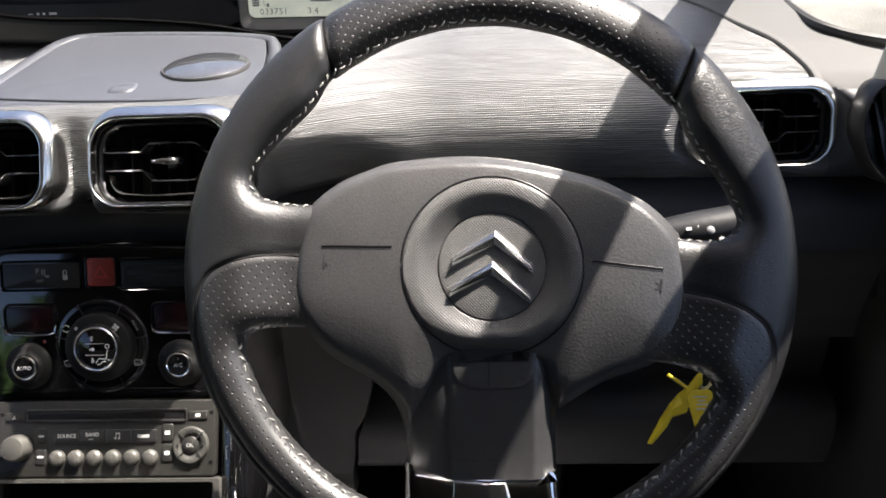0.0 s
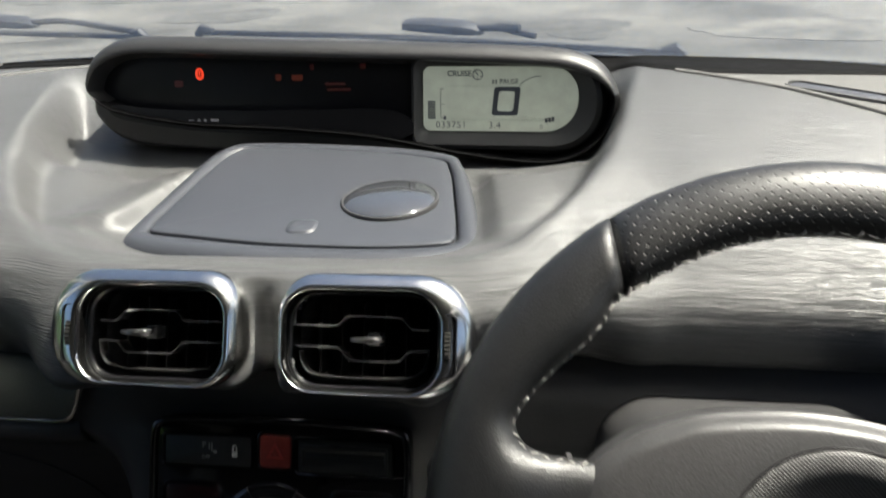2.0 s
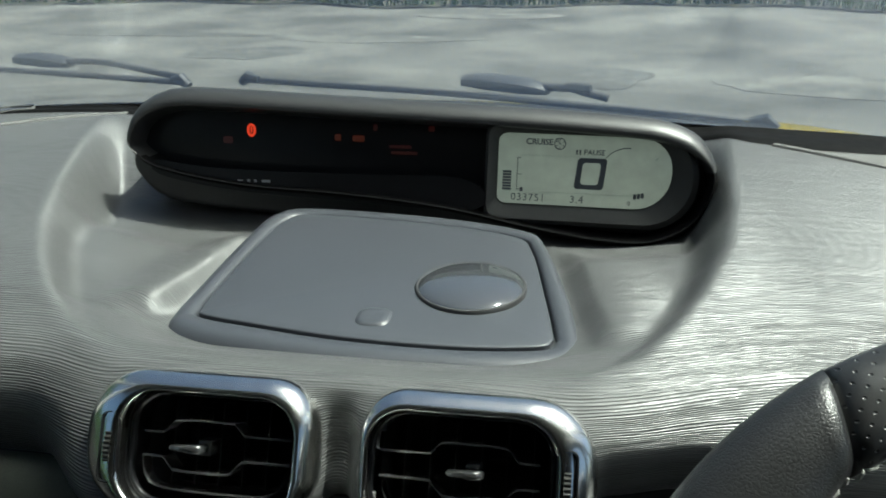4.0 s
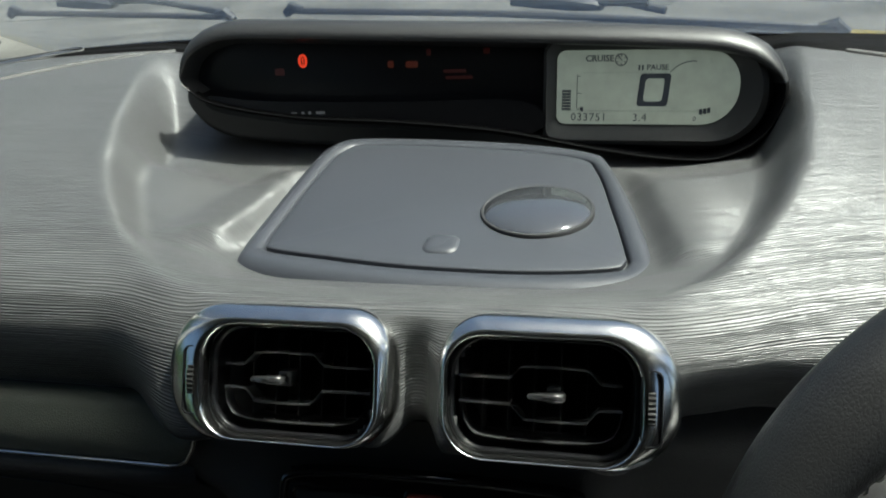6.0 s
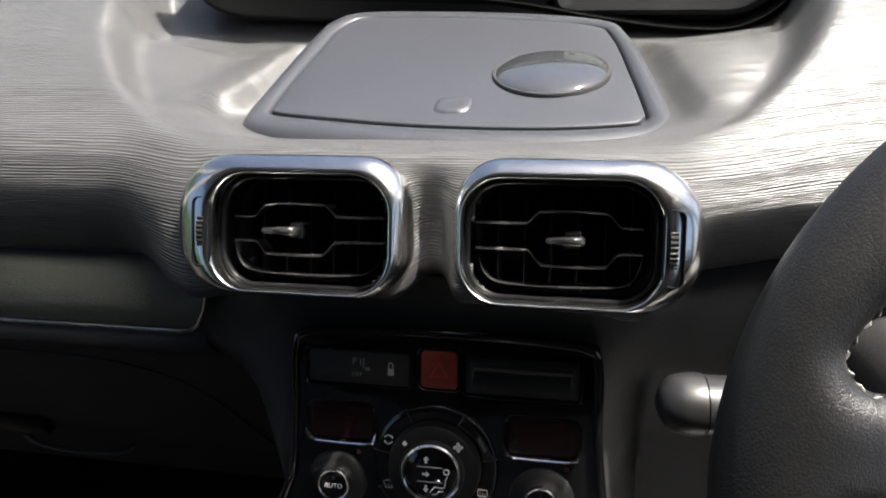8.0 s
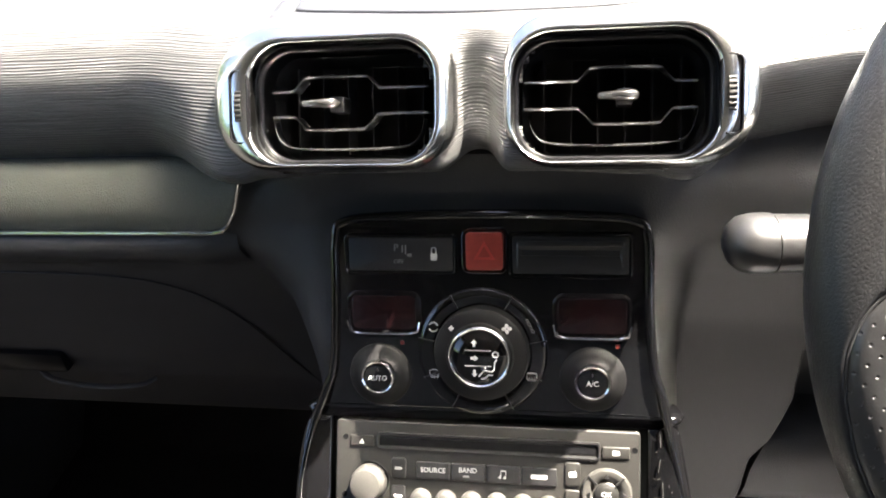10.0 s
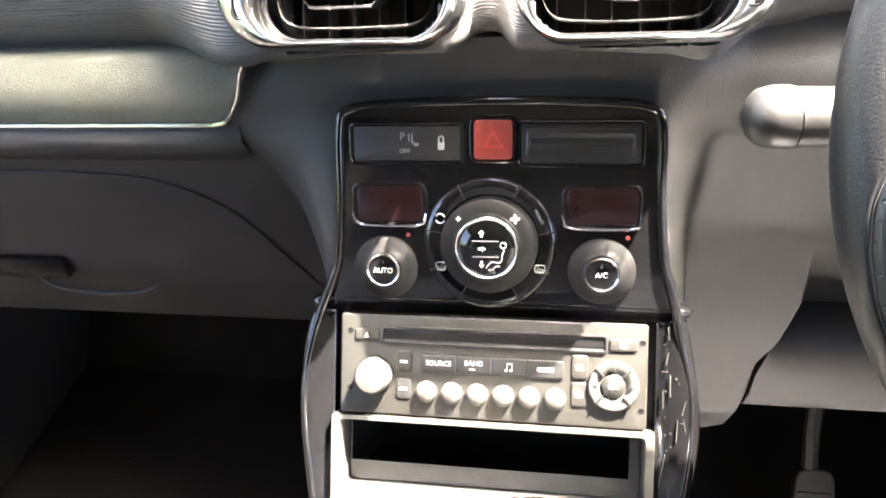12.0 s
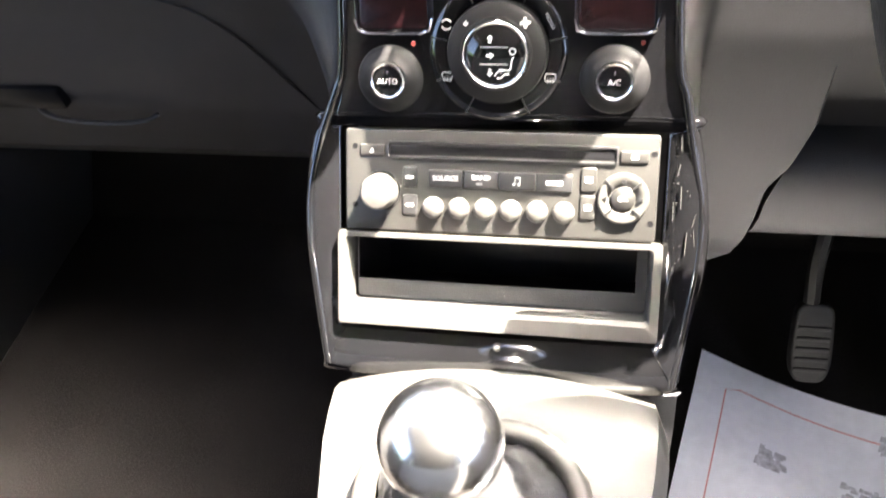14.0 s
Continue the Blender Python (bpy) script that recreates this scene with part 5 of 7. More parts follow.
for i, text in enumerate(("SOURCE", "BAND", "", "")):
    x = -0.0310 + 0.0218 * i
    k = key("soft_key", x, -0.0290, 0.0214, 0.0108, KEYM, "dark soft key", 0.001, 0.0056)
    if text:
        words("key_word", text, 0.0042, R, x, -0.0275 if i else -0.0285, 0.0057, WHITE, k, bold=0.00008)
    if i == 1:
        bars("small_print", [(x - 0.001, -0.0312, 0.0040, 0.0012)], R, 0.0057, GREYP, k)
    if i == 2:
        bm = bmesh.new()
        for dx in (-0.0014, 0.0016):
            prism(bm, R, circle(0.0009, 10, x + dx - 0.0006, -0.0306), 0.0056, 0.0058, 0.0001, 1)
            prism(bm, R, rrect(0.0004, 0.0042, 0.0001, 2, x + dx, -0.0285), 0.0056, 0.0058, 0.0001, 1)
        prism(bm, R, rrect(0.0034, 0.0009, 0.0002, 2, x + 0.0001, -0.0266), 0.0056, 0.0058, 0.0001, 1)
        part("note_symbol", bm, WHITE, k, smooth=False)
    if i == 3:
        bars("list_print", [(x, -0.0290, 0.0100, 0.0026)], R, 0.0057, WHITE, k)
for i in range(6):
    f = R @ Matrix.Translation((-0.0385 + 0.0158 * i, -0.0465, 0))
    bm = bmesh.new()
    lathe(bm, f, [(0.0066, 0.003), (0.0066, 0.0062), (0.0060, 0.0082), (0.0042, 0.0094), (0.0, 0.0099)], 32)
    part("preset_key", bm, SILVERP, rad, "round silver preset key")
for y in (-0.0265, -0.0430):
    k = key("side_key", 0.0545, y, 0.0095, 0.0145, RADIO, "grey side key", 0.002, 0.0052)
    bars("side_print", [(0.0545, y, 0.0046, 0.0034)], R, 0.0053, WHITE, k)
f = R @ Matrix.Translation((0.0745, -0.0368, 0))
bm = bmesh.new()
lathe(bm, f, [(0.0152, 0.003), (0.0150, 0.0058), (0.0140, 0.0074), (0.0120, 0.0076), (0.0085, 0.0060), (0.0074, 0.0050)], 56)
ring = part("cursor_ring", bm, SILVERP, rad, "silver cursor ring")
bm = bmesh.new()
lathe(bm, f, [(0.0072, 0.003), (0.0071, 0.0066), (0.0062, 0.0074), (0.0, 0.0078)], 40)
okk = part("ok_key", bm, RADIO, ring, "grey centre key")
words("ok_word", "OK", 0.0042, f, 0, 0, 0.0079, WHITE, okk)
for a in (45, 135, 225, 315):
    bm = bmesh.new()
    box(bm, (0.0082, -0.0005, 0.004), (0.0150, 0.0005, 0.0081), 0, f @ Matrix.Rotation(radians(a), 4, "Z"))
    part("ring_gap", bm, KEYM, ring)
bm = bmesh.new()
for a in (0, 90, 180):
    g = f @ Matrix.Rotation(radians(a - 90), 4, "Z")
    prism(bm, g, [(-0.0014, 0.0095), (0.0014, 0.0095), (0.0, 0.0118)], 0.0070, 0.0080, 0.0001, 1)
part("cursor_arrows", bm, KEYM, ring, smooth=False)
for x, y in ((-0.0880, -0.0105), (-0.0880, -0.0465), (0.0910, -0.0105), (0.0910, -0.0510)):
    bm = bmesh.new()
    lathe(bm, R @ Matrix.Translation((x, y, 0.0)), [(0.0019, 0.0038), (0.0018, 0.0042), (0.0012, 0.0041), (0.0, 0.0040)], 14)
    part("release_hole", bm, LENS, rad)

# ---- open tray under the radio ----
tray = thing("storage_tray", R @ Vector((0, -0.095, -0.02)), "silver framed open storage tray under the radio", "storage tray")
out = rrect(0.1985, 0.0600, 0.002, 4, 0.0, -0.0935)
inn = rrect(0.1850, 0.0430, 0.003, 4, 0.0, -0.0888)
bm = bmesh.new()
frame_ring(bm, R, out, inn, ((0, -0.02), (0, 0.004), (0.05, 0.006), (0.75, 0.0060), (0.95, 0.0035), (1.0, -0.004), (1.0, -0.014)))
part("tray_frame", bm, SILVERP, tray, "silver grey frame", angle=40)
bm = bmesh.new()
loft(bm, [lift(R, inn, -0.010), lift(R, inset(inn, 0.0005), -0.03), lift(R, inset(inn, 0.003), -0.09)], True, False, True)
part("tray_box", bm, LENS, tray, "dark box of the tray", angle=50)
bm = bmesh.new()
lathe(bm, R @ Matrix.Translation((0.003, -0.1335, 0.001)), [(0.0032, 0.0), (0.0030, 0.0015), (0.0022, 0.0026), (0.0, 0.003)], 20)
part("latch_button", bm, SATIN, tray, "small bright stud")

# ---- gear console ----
con = thing("gear_console", (0, -0.20, 0.345), "silver grey gear lever console with a dark base", "centre console")


def console_top(y):
    return table([(-0.60, 0.60), (-0.40, 0.66), (-0.30, 0.715), (-0.22, 0.755), (-0.16, 0.772), (-0.115, 0.772), (-0.10, 0.765)], y)


bm = bmesh.new()
ys = [-0.090, -0.098, -0.106, -0.115, -0.13, -0.15, -0.18, -0.21, -0.24, -0.28, -0.33, -0.40, -0.5, -0.62]
rows = []
for y in ys:
    half = 0.107 - 0.014 * smoothstep(-0.12, -0.24, y)
    z = console_top(y) - 0.018 * smoothstep(-0.112, -0.088, y)
    row = []
    for i in range(25):
        t = -1 + i / 12
        yy = y + 0.018 * (1 - t * t) * smoothstep(-0.22, -0.10, y)
        drop = 0.005 * abs(t) ** 3 + 0.03 * max(0, abs(t) - 0.92) / 0.08
        row.append(Vector((half * t + 0.006, yy - 0.005, z - drop)))
    rows.append(row)
rows = [[p + Vector((0, 0.0, -0.05)) for p in rows[0]]] + rows
loft(bm, rows, False)
part("top_cover", bm, SILVERP, con, "silver grey top cover", angle=60)
bm = bmesh.new()
loops = []
for y in (-0.07, -0.15, -0.3, -0.62):
    half = 0.094 - 0.014 * smoothstep(-0.10, -0.2, y)
    loops.append([Vector((sx * (half - (0.01 if z > 0.5 else -0.01)) + 0.003, y, z)) for sx, z in ((-1, 0.345), (-1, console_top(y) - 0.045), (1, console_top(y) - 0.045), (1, 0.345))])
loft(bm, loops, True, True, True)
part("side_body", bm, LOWER, con, "dark grained sides")
GATE = plane_at((0.003, -0.205, 0.764), (0, 0.92, 0.39))
gate = rrect(0.135, 0.160, (0.055, 0.050, 0.050, 0.055), 8, 0.0, -0.01)
bm = bmesh.new()
frame_ring(bm, GATE, gate, inset(gate, 0.014), ((0, -0.008), (0.15, 0.0045), (0.5, 0.0075), (0.85, 0.0040), (1, -0.006)))
part("gate_ring", bm, SILVERP, con, "raised silver grey ring round the gaiter", angle=70)
gear = thing("gear_lever", GATE @ Vector((0, 0, 0)), "chrome ball gear lever with a black leather gaiter", "gear lever")
KN = Vector((0.001, -0.205, 0.873))
bm = bmesh.new()
base = inset(gate, 0.0145)
loops = []
for k in range(9):
    t = k / 8
    s = (1 - t) ** 0.8 * 0.86 + 0.14
    c = Vector((0.003, -0.205, 0.764)).lerp(KN - Vector((0, 0, 0.035)), t ** 1.3)
    ring = []
    for j, (x, y) in enumerate(base):
        ang = math.atan2(y, x)
        fold = 1 + 0.07 * math.sin(7 * ang + 2.5 * t) * (1 - abs(2 * t - 1)) + 0.04 * math.sin(13 * ang - 4 * t) * (1 - t)
        p = GATE.to_3x3() @ Vector((x * s * fold, y * s * fold, 0.006 * math.sin(9 * t * math.pi) * (1 - t)))
        ring.append(c + p)
    loops.append(ring)
loft(bm, loops)
part("gaiter", bm, GAITER, gear, "folded black leather gaiter", angle=80)
TILTK = Matrix.Translation(KN) @ Matrix.Rotation(radians(12), 4, "X")
bm = bmesh.new()
lathe(bm, TILTK, [(0.0105, -0.05), (0.012, -0.034), (0.0165, -0.0245), (0.0232, -0.016), (0.0272, -0.006), (0.028, 0.002), (0.0268, 0.0105), (0.0230, 0.0185), (0.0160, 0.0245), (0.008, 0.0272), (0.0, 0.028)], 56)
part("knob", bm, CHEV, gear, "polished chrome ball knob", angle=60)
bm = bmesh.new()
lathe(bm, TILTK, [(0.0150, -0.048), (0.0150, -0.034), (0.0135, -0.030)], 32)
part("collar", bm, SATIN, gear)

# ---- steering wheel ----
W0 = plane_at((0.324, -0.108, 1.071), (0, 0.553, 0.833))
W1 = W0 @ Matrix.Rotation(radians(-6.5), 4, "Z")
wheel = thing("steering_wheel", W0 @ Vector((0, 0, -0.03)), "black leather steering wheel with perforated grips and pale stitching", "steering wheel")
RIM = 0.1815


def polar(r, a):
    return (r * math.cos(radians(a)), r * math.sin(radians(a)))


def spread(pts, n):
    """n + 1 points evenly along a smooth curve through some points."""
    c = curve3([(x, y, 0) for x, y in pts], 8)
    far = [0.0]
    for a, b in zip(c, c[1:]):
        far.append(far[-1] + (b - a).length)
    out, j = [], 0
    for i in range(n + 1):
        d = far[-1] * i / n
        while j < len(far) - 2 and far[j + 1] < d:
            j += 1
        t = (d - far[j]) / max(1e-9, far[j + 1] - far[j])
        p = c[j].lerp(c[j + 1], min(1, max(0, t)))
        out.append((p.x, p.y))
    return out


# the left half's outlines, in the wheel's own turn; the right half is their mirror image
GRIP_EDGE = [polar(r, a) for r, a in ((0.1460, 134.0), (0.1450, 136.5), (0.1415, 140.5), (0.1406, 144.5), (0.1418, 148.5), (0.1442, 153), (0.1468, 157.5), (0.1485, 161.5))]
SPOKE_TOP = [polar(0.1485, 161.5), (-0.1440, 0.0395), (-0.1420, 0.0335), (-0.1370, 0.0288), (-0.1290, 0.0266), (-0.1190, 0.0260), (-0.1070, 0.0264), (-0.090, 0.0270)]
INLAY_TOP = [(-0.090, -0.0040), (-0.119, -0.0048), (-0.1335, -0.0070), (-0.1475, -0.0115)]
INLAY_TURN = [(-0.1475, -0.0115), (-0.1585, -0.0182), (-0.1645, -0.0275), (-0.1672, -0.0400), (-0.1657, -0.0560)]
INLAY_LOW = [(-0.1657, -0.0560), (-0.1600, -0.0735), (-0.1520, -0.0890)] + [polar(0.1760, a) for a in (216, 225, 236, 248, 262)]
SPOKE_LOW = [(-0.090, -0.0460), (-0.1100, -0.0464), (-0.1240, -0.0485)]
LOW_TURN = [(-0.1240, -0.0485), (-0.1320, -0.0512), (-0.1368, -0.0565), (-0.1378, -0.0640)]
LOW_EDGE = [(-0.1378, -0.0640), polar(0.1527, 211)] + [polar(0.1530, a) for a in (216, 225, 236, 248, 262)]
PERF_EDGE = [polar(0.1445, a) for a in range(90, 135, 4)] + [polar(0.1450, 134.0)]


def mirrored(pts):
    return [(-x, y) for x, y in pts]


EDGES = []          # the openings' edges, closely spaced
for _curve, _n in ((PERF_EDGE, 60), (GRIP_EDGE, 60), (SPOKE_TOP, 80), (SPOKE_LOW, 40), (LOW_TURN, 40), (LOW_EDGE, 120)):
    EDGES += spread(_curve, _n) + mirrored(spread(_curve, _n))
EDGES = np.array(EDGES)
SEAM = np.array([p for c, n in ((INLAY_TOP, 60), (INLAY_TURN, 60), (INLAY_LOW, 120)) for p in spread(c, n) + mirrored(spread(c, n))])


def rim_profile(x, y):
    """How far the leather bulges out of the wheel's plane, the plane's own dish and the distance from the inlay's seam."""
    r = math.hypot(x, y)
    d_out = max(0.0, RIM - r)
    d_in = float(np.sqrt(((EDGES - (x, y)) ** 2).sum(1).min()))
    ds = float(np.sqrt(((SEAM - (x, y)) ** 2).sum(1).min()))
    f = math.sqrt(1 - (1 - min(1, d_out / 0.0165)) ** 2) * math.sqrt(1 - (1 - min(1, d_in / 0.0165)) ** 2)
    top = 0.0150 - 0.0078 * smoothstep(0.150, 0.112, r)
    return f * top, 0.003 - 0.0065 * smoothstep(0.140, 0.182, r), ds


def leather(name, pairs, material, label, lift_by=0.0, groove=0.0, roll=0, uv=None, n=16):
    """A stretched leather piece between an outer and an inner outline, front and back."""
    b = bmesh.new()
    loops, where = [], []
    for j, (p, q) in enumerate(pairs):
        front, back = [], []
        end = min(j, len(pairs) - 1 - j) if roll == 2 else j
        fall = 0.0035 if roll and end == 0 else 0.0009 if roll and end == 1 else 0.0
        for k in range(n + 1):
            t = 0.5 - 0.5 * math.cos(math.pi * k / n)
            x, y = p[0] + (q[0] - p[0]) * t, p[1] + (q[1] - p[1]) * t
            h, z0, ds = rim_profile(x, y)
            full = min(1.0, h / 0.006)
            z = z0 + h + (lift_by - groove * math.exp(-(ds / 0.0011) ** 2) - fall) * full
            front.append(W1 @ Vector((x, y, z)))
            back.append(W1 @ Vector((x, y, z0 - 0.85 * h - 0.0005)))
        loops.append(front + back[::-1])
    vs = loft(b, loops, True, True, True)
    if uv:
        lay = b.loops.layers.uv.new("UVMap")
        inv = W1.inverted()
        for f in b.faces:
            for lp in f.loops:
                q = inv @ lp.vert.co
                if uv == "ring":
                    a, r = math.atan2(q.y, q.x), math.hypot(q.x, q.y)
                    lp[lay].uv = (a * 0.165 + 1, 1 + (r - 0.163) * 1.25)
                else:
                    lp[lay].uv = (q.x + 1, q.y + 1)
    return part(name, b, material, wheel, label, angle=70)


for side in (1, -1):
    flip = (lambda pts: pts) if side > 0 else mirrored
    outer, inner = [], []
    for a0, a1, curve, n in ((128.5, 163, GRIP_EDGE, 30), (163, 176, SPOKE_TOP, 26), (176, 182, [(-0.090, 0.0270), (-0.090, 0.011), (-0.090, -0.0040)], 8), (182, 188, INLAY_TOP, 14), (188, 199, INLAY_TURN, 18), (199, 262, INLAY_LOW, 46)):
        cut = 1 if outer else 0
        outer += [polar(RIM, a0 + (a1 - a0) * i / n) for i in range(n + 1)][cut:]
        inner += spread(curve, n)[cut:]
    leather("rim_grip", list(zip(flip(outer), flip(inner))), LEATHER, "smooth black leather grip and spoke", 0.0010, 0.0016, 1)
    outer, inner = [], []
    for seam, edge, n in ((INLAY_TOP, SPOKE_LOW, 20), (INLAY_TURN, LOW_TURN, 22), (INLAY_LOW, LOW_EDGE, 46)):
        cut = 1 if outer else 0
        outer += spread(seam, n)[cut:]
        inner += spread(edge, n)[cut:]
    leather("inlay", list(zip(flip(outer), flip(inner))), PERFLEAF, "perforated black leather inlay", 0.0006, 0.0016, 0, "flat", 14)
    b = bmesh.new()
    line = []
    for x, y in flip(spread(INLAY_TOP, 16) + spread(INLAY_TURN, 16)[1:] + spread(INLAY_LOW, 40)[1:]):
        h, z0, _ = rim_profile(x, y)
        line.append(W1 @ Vector((x, y, z0 + h - 0.0004)))
    sweep(b, line, 0.00055, 6)
    part("inlay_seam", b, MATTE, wheel)
span = 56
leather("rim_top", [(polar(RIM - 0.0010, 51.5 + 77 * i / span), polar(0.1452, 46 + 88 * i / span)) for i in range(span + 1)], PERF, "perforated black leather", -0.0012, 0.0, 2, "ring")
b = bmesh.new()
loft(b, [[W1 @ Vector((*polar(r, 258 + 24 * i / 12), z)) for r, z in ((0.1815, -0.004), (0.176, 0.008), (0.167, 0.0125), (0.158, 0.009), (0.153, 0.002), (0.158, -0.010), (0.176, -0.012))] for i in range(13)], True, True, True)
part("rim_bottom", b, LEATHER, wheel, "smooth black leather", angle=70)

# airbag cover
bag = smooth_loop([(-0.1150, 0.002), (-0.1115, 0.0180), (-0.1035, 0.0370), (-0.086, 0.0510), (-0.0685, 0.0582), (-0.0520, 0.0628), (-0.0180, 0.0652), (0.0085, 0.0637), (0.0320, 0.0593), (0.0640, 0.0507), (0.0805, 0.0430), (0.0965, 0.0335), (0.1115, 0.0175), (0.1162, 0.0042), (0.1180, -0.0125),
                   (0.1155, -0.0320), (0.1085, -0.0500), (0.092, -0.0605), (0.070, -0.0680), (0.054, -0.0770), (0.0440, -0.0840), (0.0405, -0.0835), (0.0330, -0.0680), (0.0285, -0.0585), (0.018, -0.0550), (0.004, -0.0540), (-0.010, -0.0540), (-0.0205, -0.0560), (-0.0275, -0.0640), (-0.0390, -0.0850), (-0.0460, -0.1000), (-0.0490, -0.1030), (-0.0512, -0.0950), (-0.0540, -0.0840), (-0.0600, -0.0740), (-0.072, -0.0635), (-0.094, -0.0500), (-0.109, -0.0320), (-0.1150, -0.0150)][::-1], 4)
BX, BY = 0.002, -0.004
BAG_H, BAG_D = 0.0100, 0.0075
HX, HY, HR = 0.0037, -0.0008, 0.0516


def droop(y):
    """The cover falls away towards the lower spoke."""
    return 0.012 * smoothstep(-0.015, -0.125, y) + 0.009 * smoothstep(-0.066, -0.100, y)


ccw = bag if sum(a[0] * b[1] - b[0] * a[1] for a, b in zip(bag, bag[1:])) > 0 else bag[::-1]
BAG_LINE = np.array(smooth_loop(ccw[::2], 6))


def bag_height(x, y):
    """The cover's height: rising quickly from its edge, then nearly flat."""
    d = float(np.sqrt(((BAG_LINE - (x, y)) ** 2).sum(1).min()))
    return BAG_H - 0.0050 * (1 - smoothstep(0.0, 0.007, d)) + BAG_D * (1 - math.exp(-d / 0.022)) - droop(y)


bm = bmesh.new()
loops = [lift(W0, ccw, -0.022), [W0 @ Vector((x, y, -droop(y))) for x, y in ccw], [W0 @ Vector((x, y, 0.0050 - droop(y))) for x, y in inset(ccw, 0.0003)]]
for f in [0.997, 0.988] + [0.972 - 0.022 * i for i in range(43)]:
    ring = [(BX + (x - BX) * f, BY + (y - BY) * f) for x, y in ccw]
    loops.append([W0 @ Vector((x, y, bag_height(x, y))) for x, y in ring])
loft(bm, loops, True, True, True)
inv0 = W0.inverted()
inside = {v for v in bm.verts if math.hypot((inv0 @ v.co).x - HX, (inv0 @ v.co).y - HY) < HR - 0.0006}
bmesh.ops.delete(bm, geom=[f for f in bm.faces if all(v in inside for v in f.verts) and min((inv0 @ v.co).z for v in f.verts) > -0.01], context="FACES")
part("airbag_cover", bm, BAG, wheel, "grained black airbag cover", angle=60)


def xy_uv(b, m):
    """Lay the mesh's UV map over the frame m, in metres."""
    lay = b.loops.layers.uv.new("UVMap")
    inv = m.inverted()
    for f in b.faces:
        for lp in f.loops:
            q = inv @ lp.vert.co
            lp[lay].uv = (q.x + 1, q.y + 1)


bm = bmesh.new()
rings = []
for r, k, z in ((1.0, 1, -0.0034), (0.997, 1, -0.0002), (0.985, 1, 0.0007), (0.95, 0.8, 0.0172), (0.90, 0.55, 0.0172), (0.86, 0.35, 0.0168), (0.82, 0.15, 0.0159), (0.78, 0, 0.0148), (0.73, 0, 0.0133),
                (0.68, 0, 0.0119), (0.64, 0, 0.0110), (0.617, 0, 0.0106), (0.610, 0, 0.0100), (0.602, 0, 0.0100), (0.594, 0, 0.0109), (0.57, 0, 0.0112), (0.40, 0, 0.0114), (0.2, 0, 0.0115), (0.02, 0, 0.0115)):
    ring = []
    for i in range(96):
        a = 2 * math.pi * i / 96
        e = bag_height(HX + HR * math.cos(a), HY + HR * math.sin(a))
        h = e + z if k == 1 else (e + 0.0010) * k + z * (1 - k)
        ring.append(W0 @ Vector((HX + HR * r * math.cos(a), HY + HR * r * math.sin(a), h)))
    rings.append(ring)
loft(bm, rings, True, False, True)
xy_uv(bm, W0)
hub = part("hub_ring", bm, HUB, wheel, "woven-look dished hub ring", angle=50)
bm = bmesh.new()
sweep(bm, [W0 @ Vector((HX + (HR + 0.0006) * math.cos(a), HY + (HR + 0.0006) * math.sin(a), bag_height(HX + HR * math.cos(a), HY + HR * math.sin(a)) - 0.0002)) for a in [2 * math.pi * i / 80 for i in range(80)]], 0.0006, 6, True, up=(0, 0.553, 0.833))
part("hub_groove", bm, LENS, wheel)

# lower spoke: a smooth panel whose raised middle runs up to a rounded collar under the hub
def spoke_height(x, y):
    """The lower spoke's front: a raised middle between two ridges, sloping sides."""
    s = abs(x - 0.0035)
    ridge = 0.0262 - 0.001 * smoothstep(-0.06, -0.12, y)
    mid = 0.0072 - 0.0080 * smoothstep(-0.058, -0.128, y)
    wide = 0.0540 if x < 0.0035 else 0.0370
    return mid - 0.0022 * smoothstep(ridge - 0.003, ridge + 0.0015, s) - 0.008 * smoothstep(ridge, wide, s) - 0.012 * smoothstep(wide - 0.004, wide, s)


b = bmesh.new()
ys = [-0.050 - 0.0025 * i for i in range(31)]
loft(b, [[W0 @ Vector((x, y, spoke_height(x, y))) for x in [-0.0505 + 0.0910 * i / 64 for i in range(65)]] for y in ys], False)
part("lower_spoke", b, COLLAR, wheel, "smooth dark lower spoke", angle=60)
b = bmesh.new()
shield = smooth_loop([(-0.0205, -0.047), (-0.0208, -0.0560), (-0.0200, -0.0630), (-0.0165, -0.0680), (-0.0100, -0.0705), (0.0035, -0.0715), (0.0170, -0.0710), (0.0235, -0.0685), (0.0270, -0.0635), (0.0278, -0.0560), (0.0275, -0.047), (0.0035, -0.0450)][::-1], 5)
loops = []
for d, up in ((0.0, -0.004), (0.0, 0.0002), (0.0004, 0.0008), (0.0015, 0.0011), (0.006, 0.0012), (0.010, 0.0012)):
    loops.append([W0 @ Vector((x, y, spoke_height(0.0035, y) + up)) for x, y in inset(shield, -d if sum(a[0] * c[1] - c[0] * a[1] for a, c in zip(shield, shield[1:])) < 0 else d)])
loft(b, loops, True, False, True)
part("hub_collar", b, COLLAR, wheel, "smooth dark collar under the hub", angle=60)
b = bmesh.new()
sweep(b, [W0 @ Vector((0.0005, y, spoke_height(0.0035, y) + 0.0011)) for y in (-0.0545, -0.060, -0.066, -0.0695)], 0.00035, 5)
part("collar_joint", b, LENS, wheel)
bars("spoke_print", [(-0.0185 + 0.0022 * i, -0.1135, 0.0014, 0.0020) for i in range(11)], W0 @ Matrix.Translation((0, 0, spoke_height(0.0035, -0.1135))), 0.0001, MATTE, wheel, "small moulded mark")

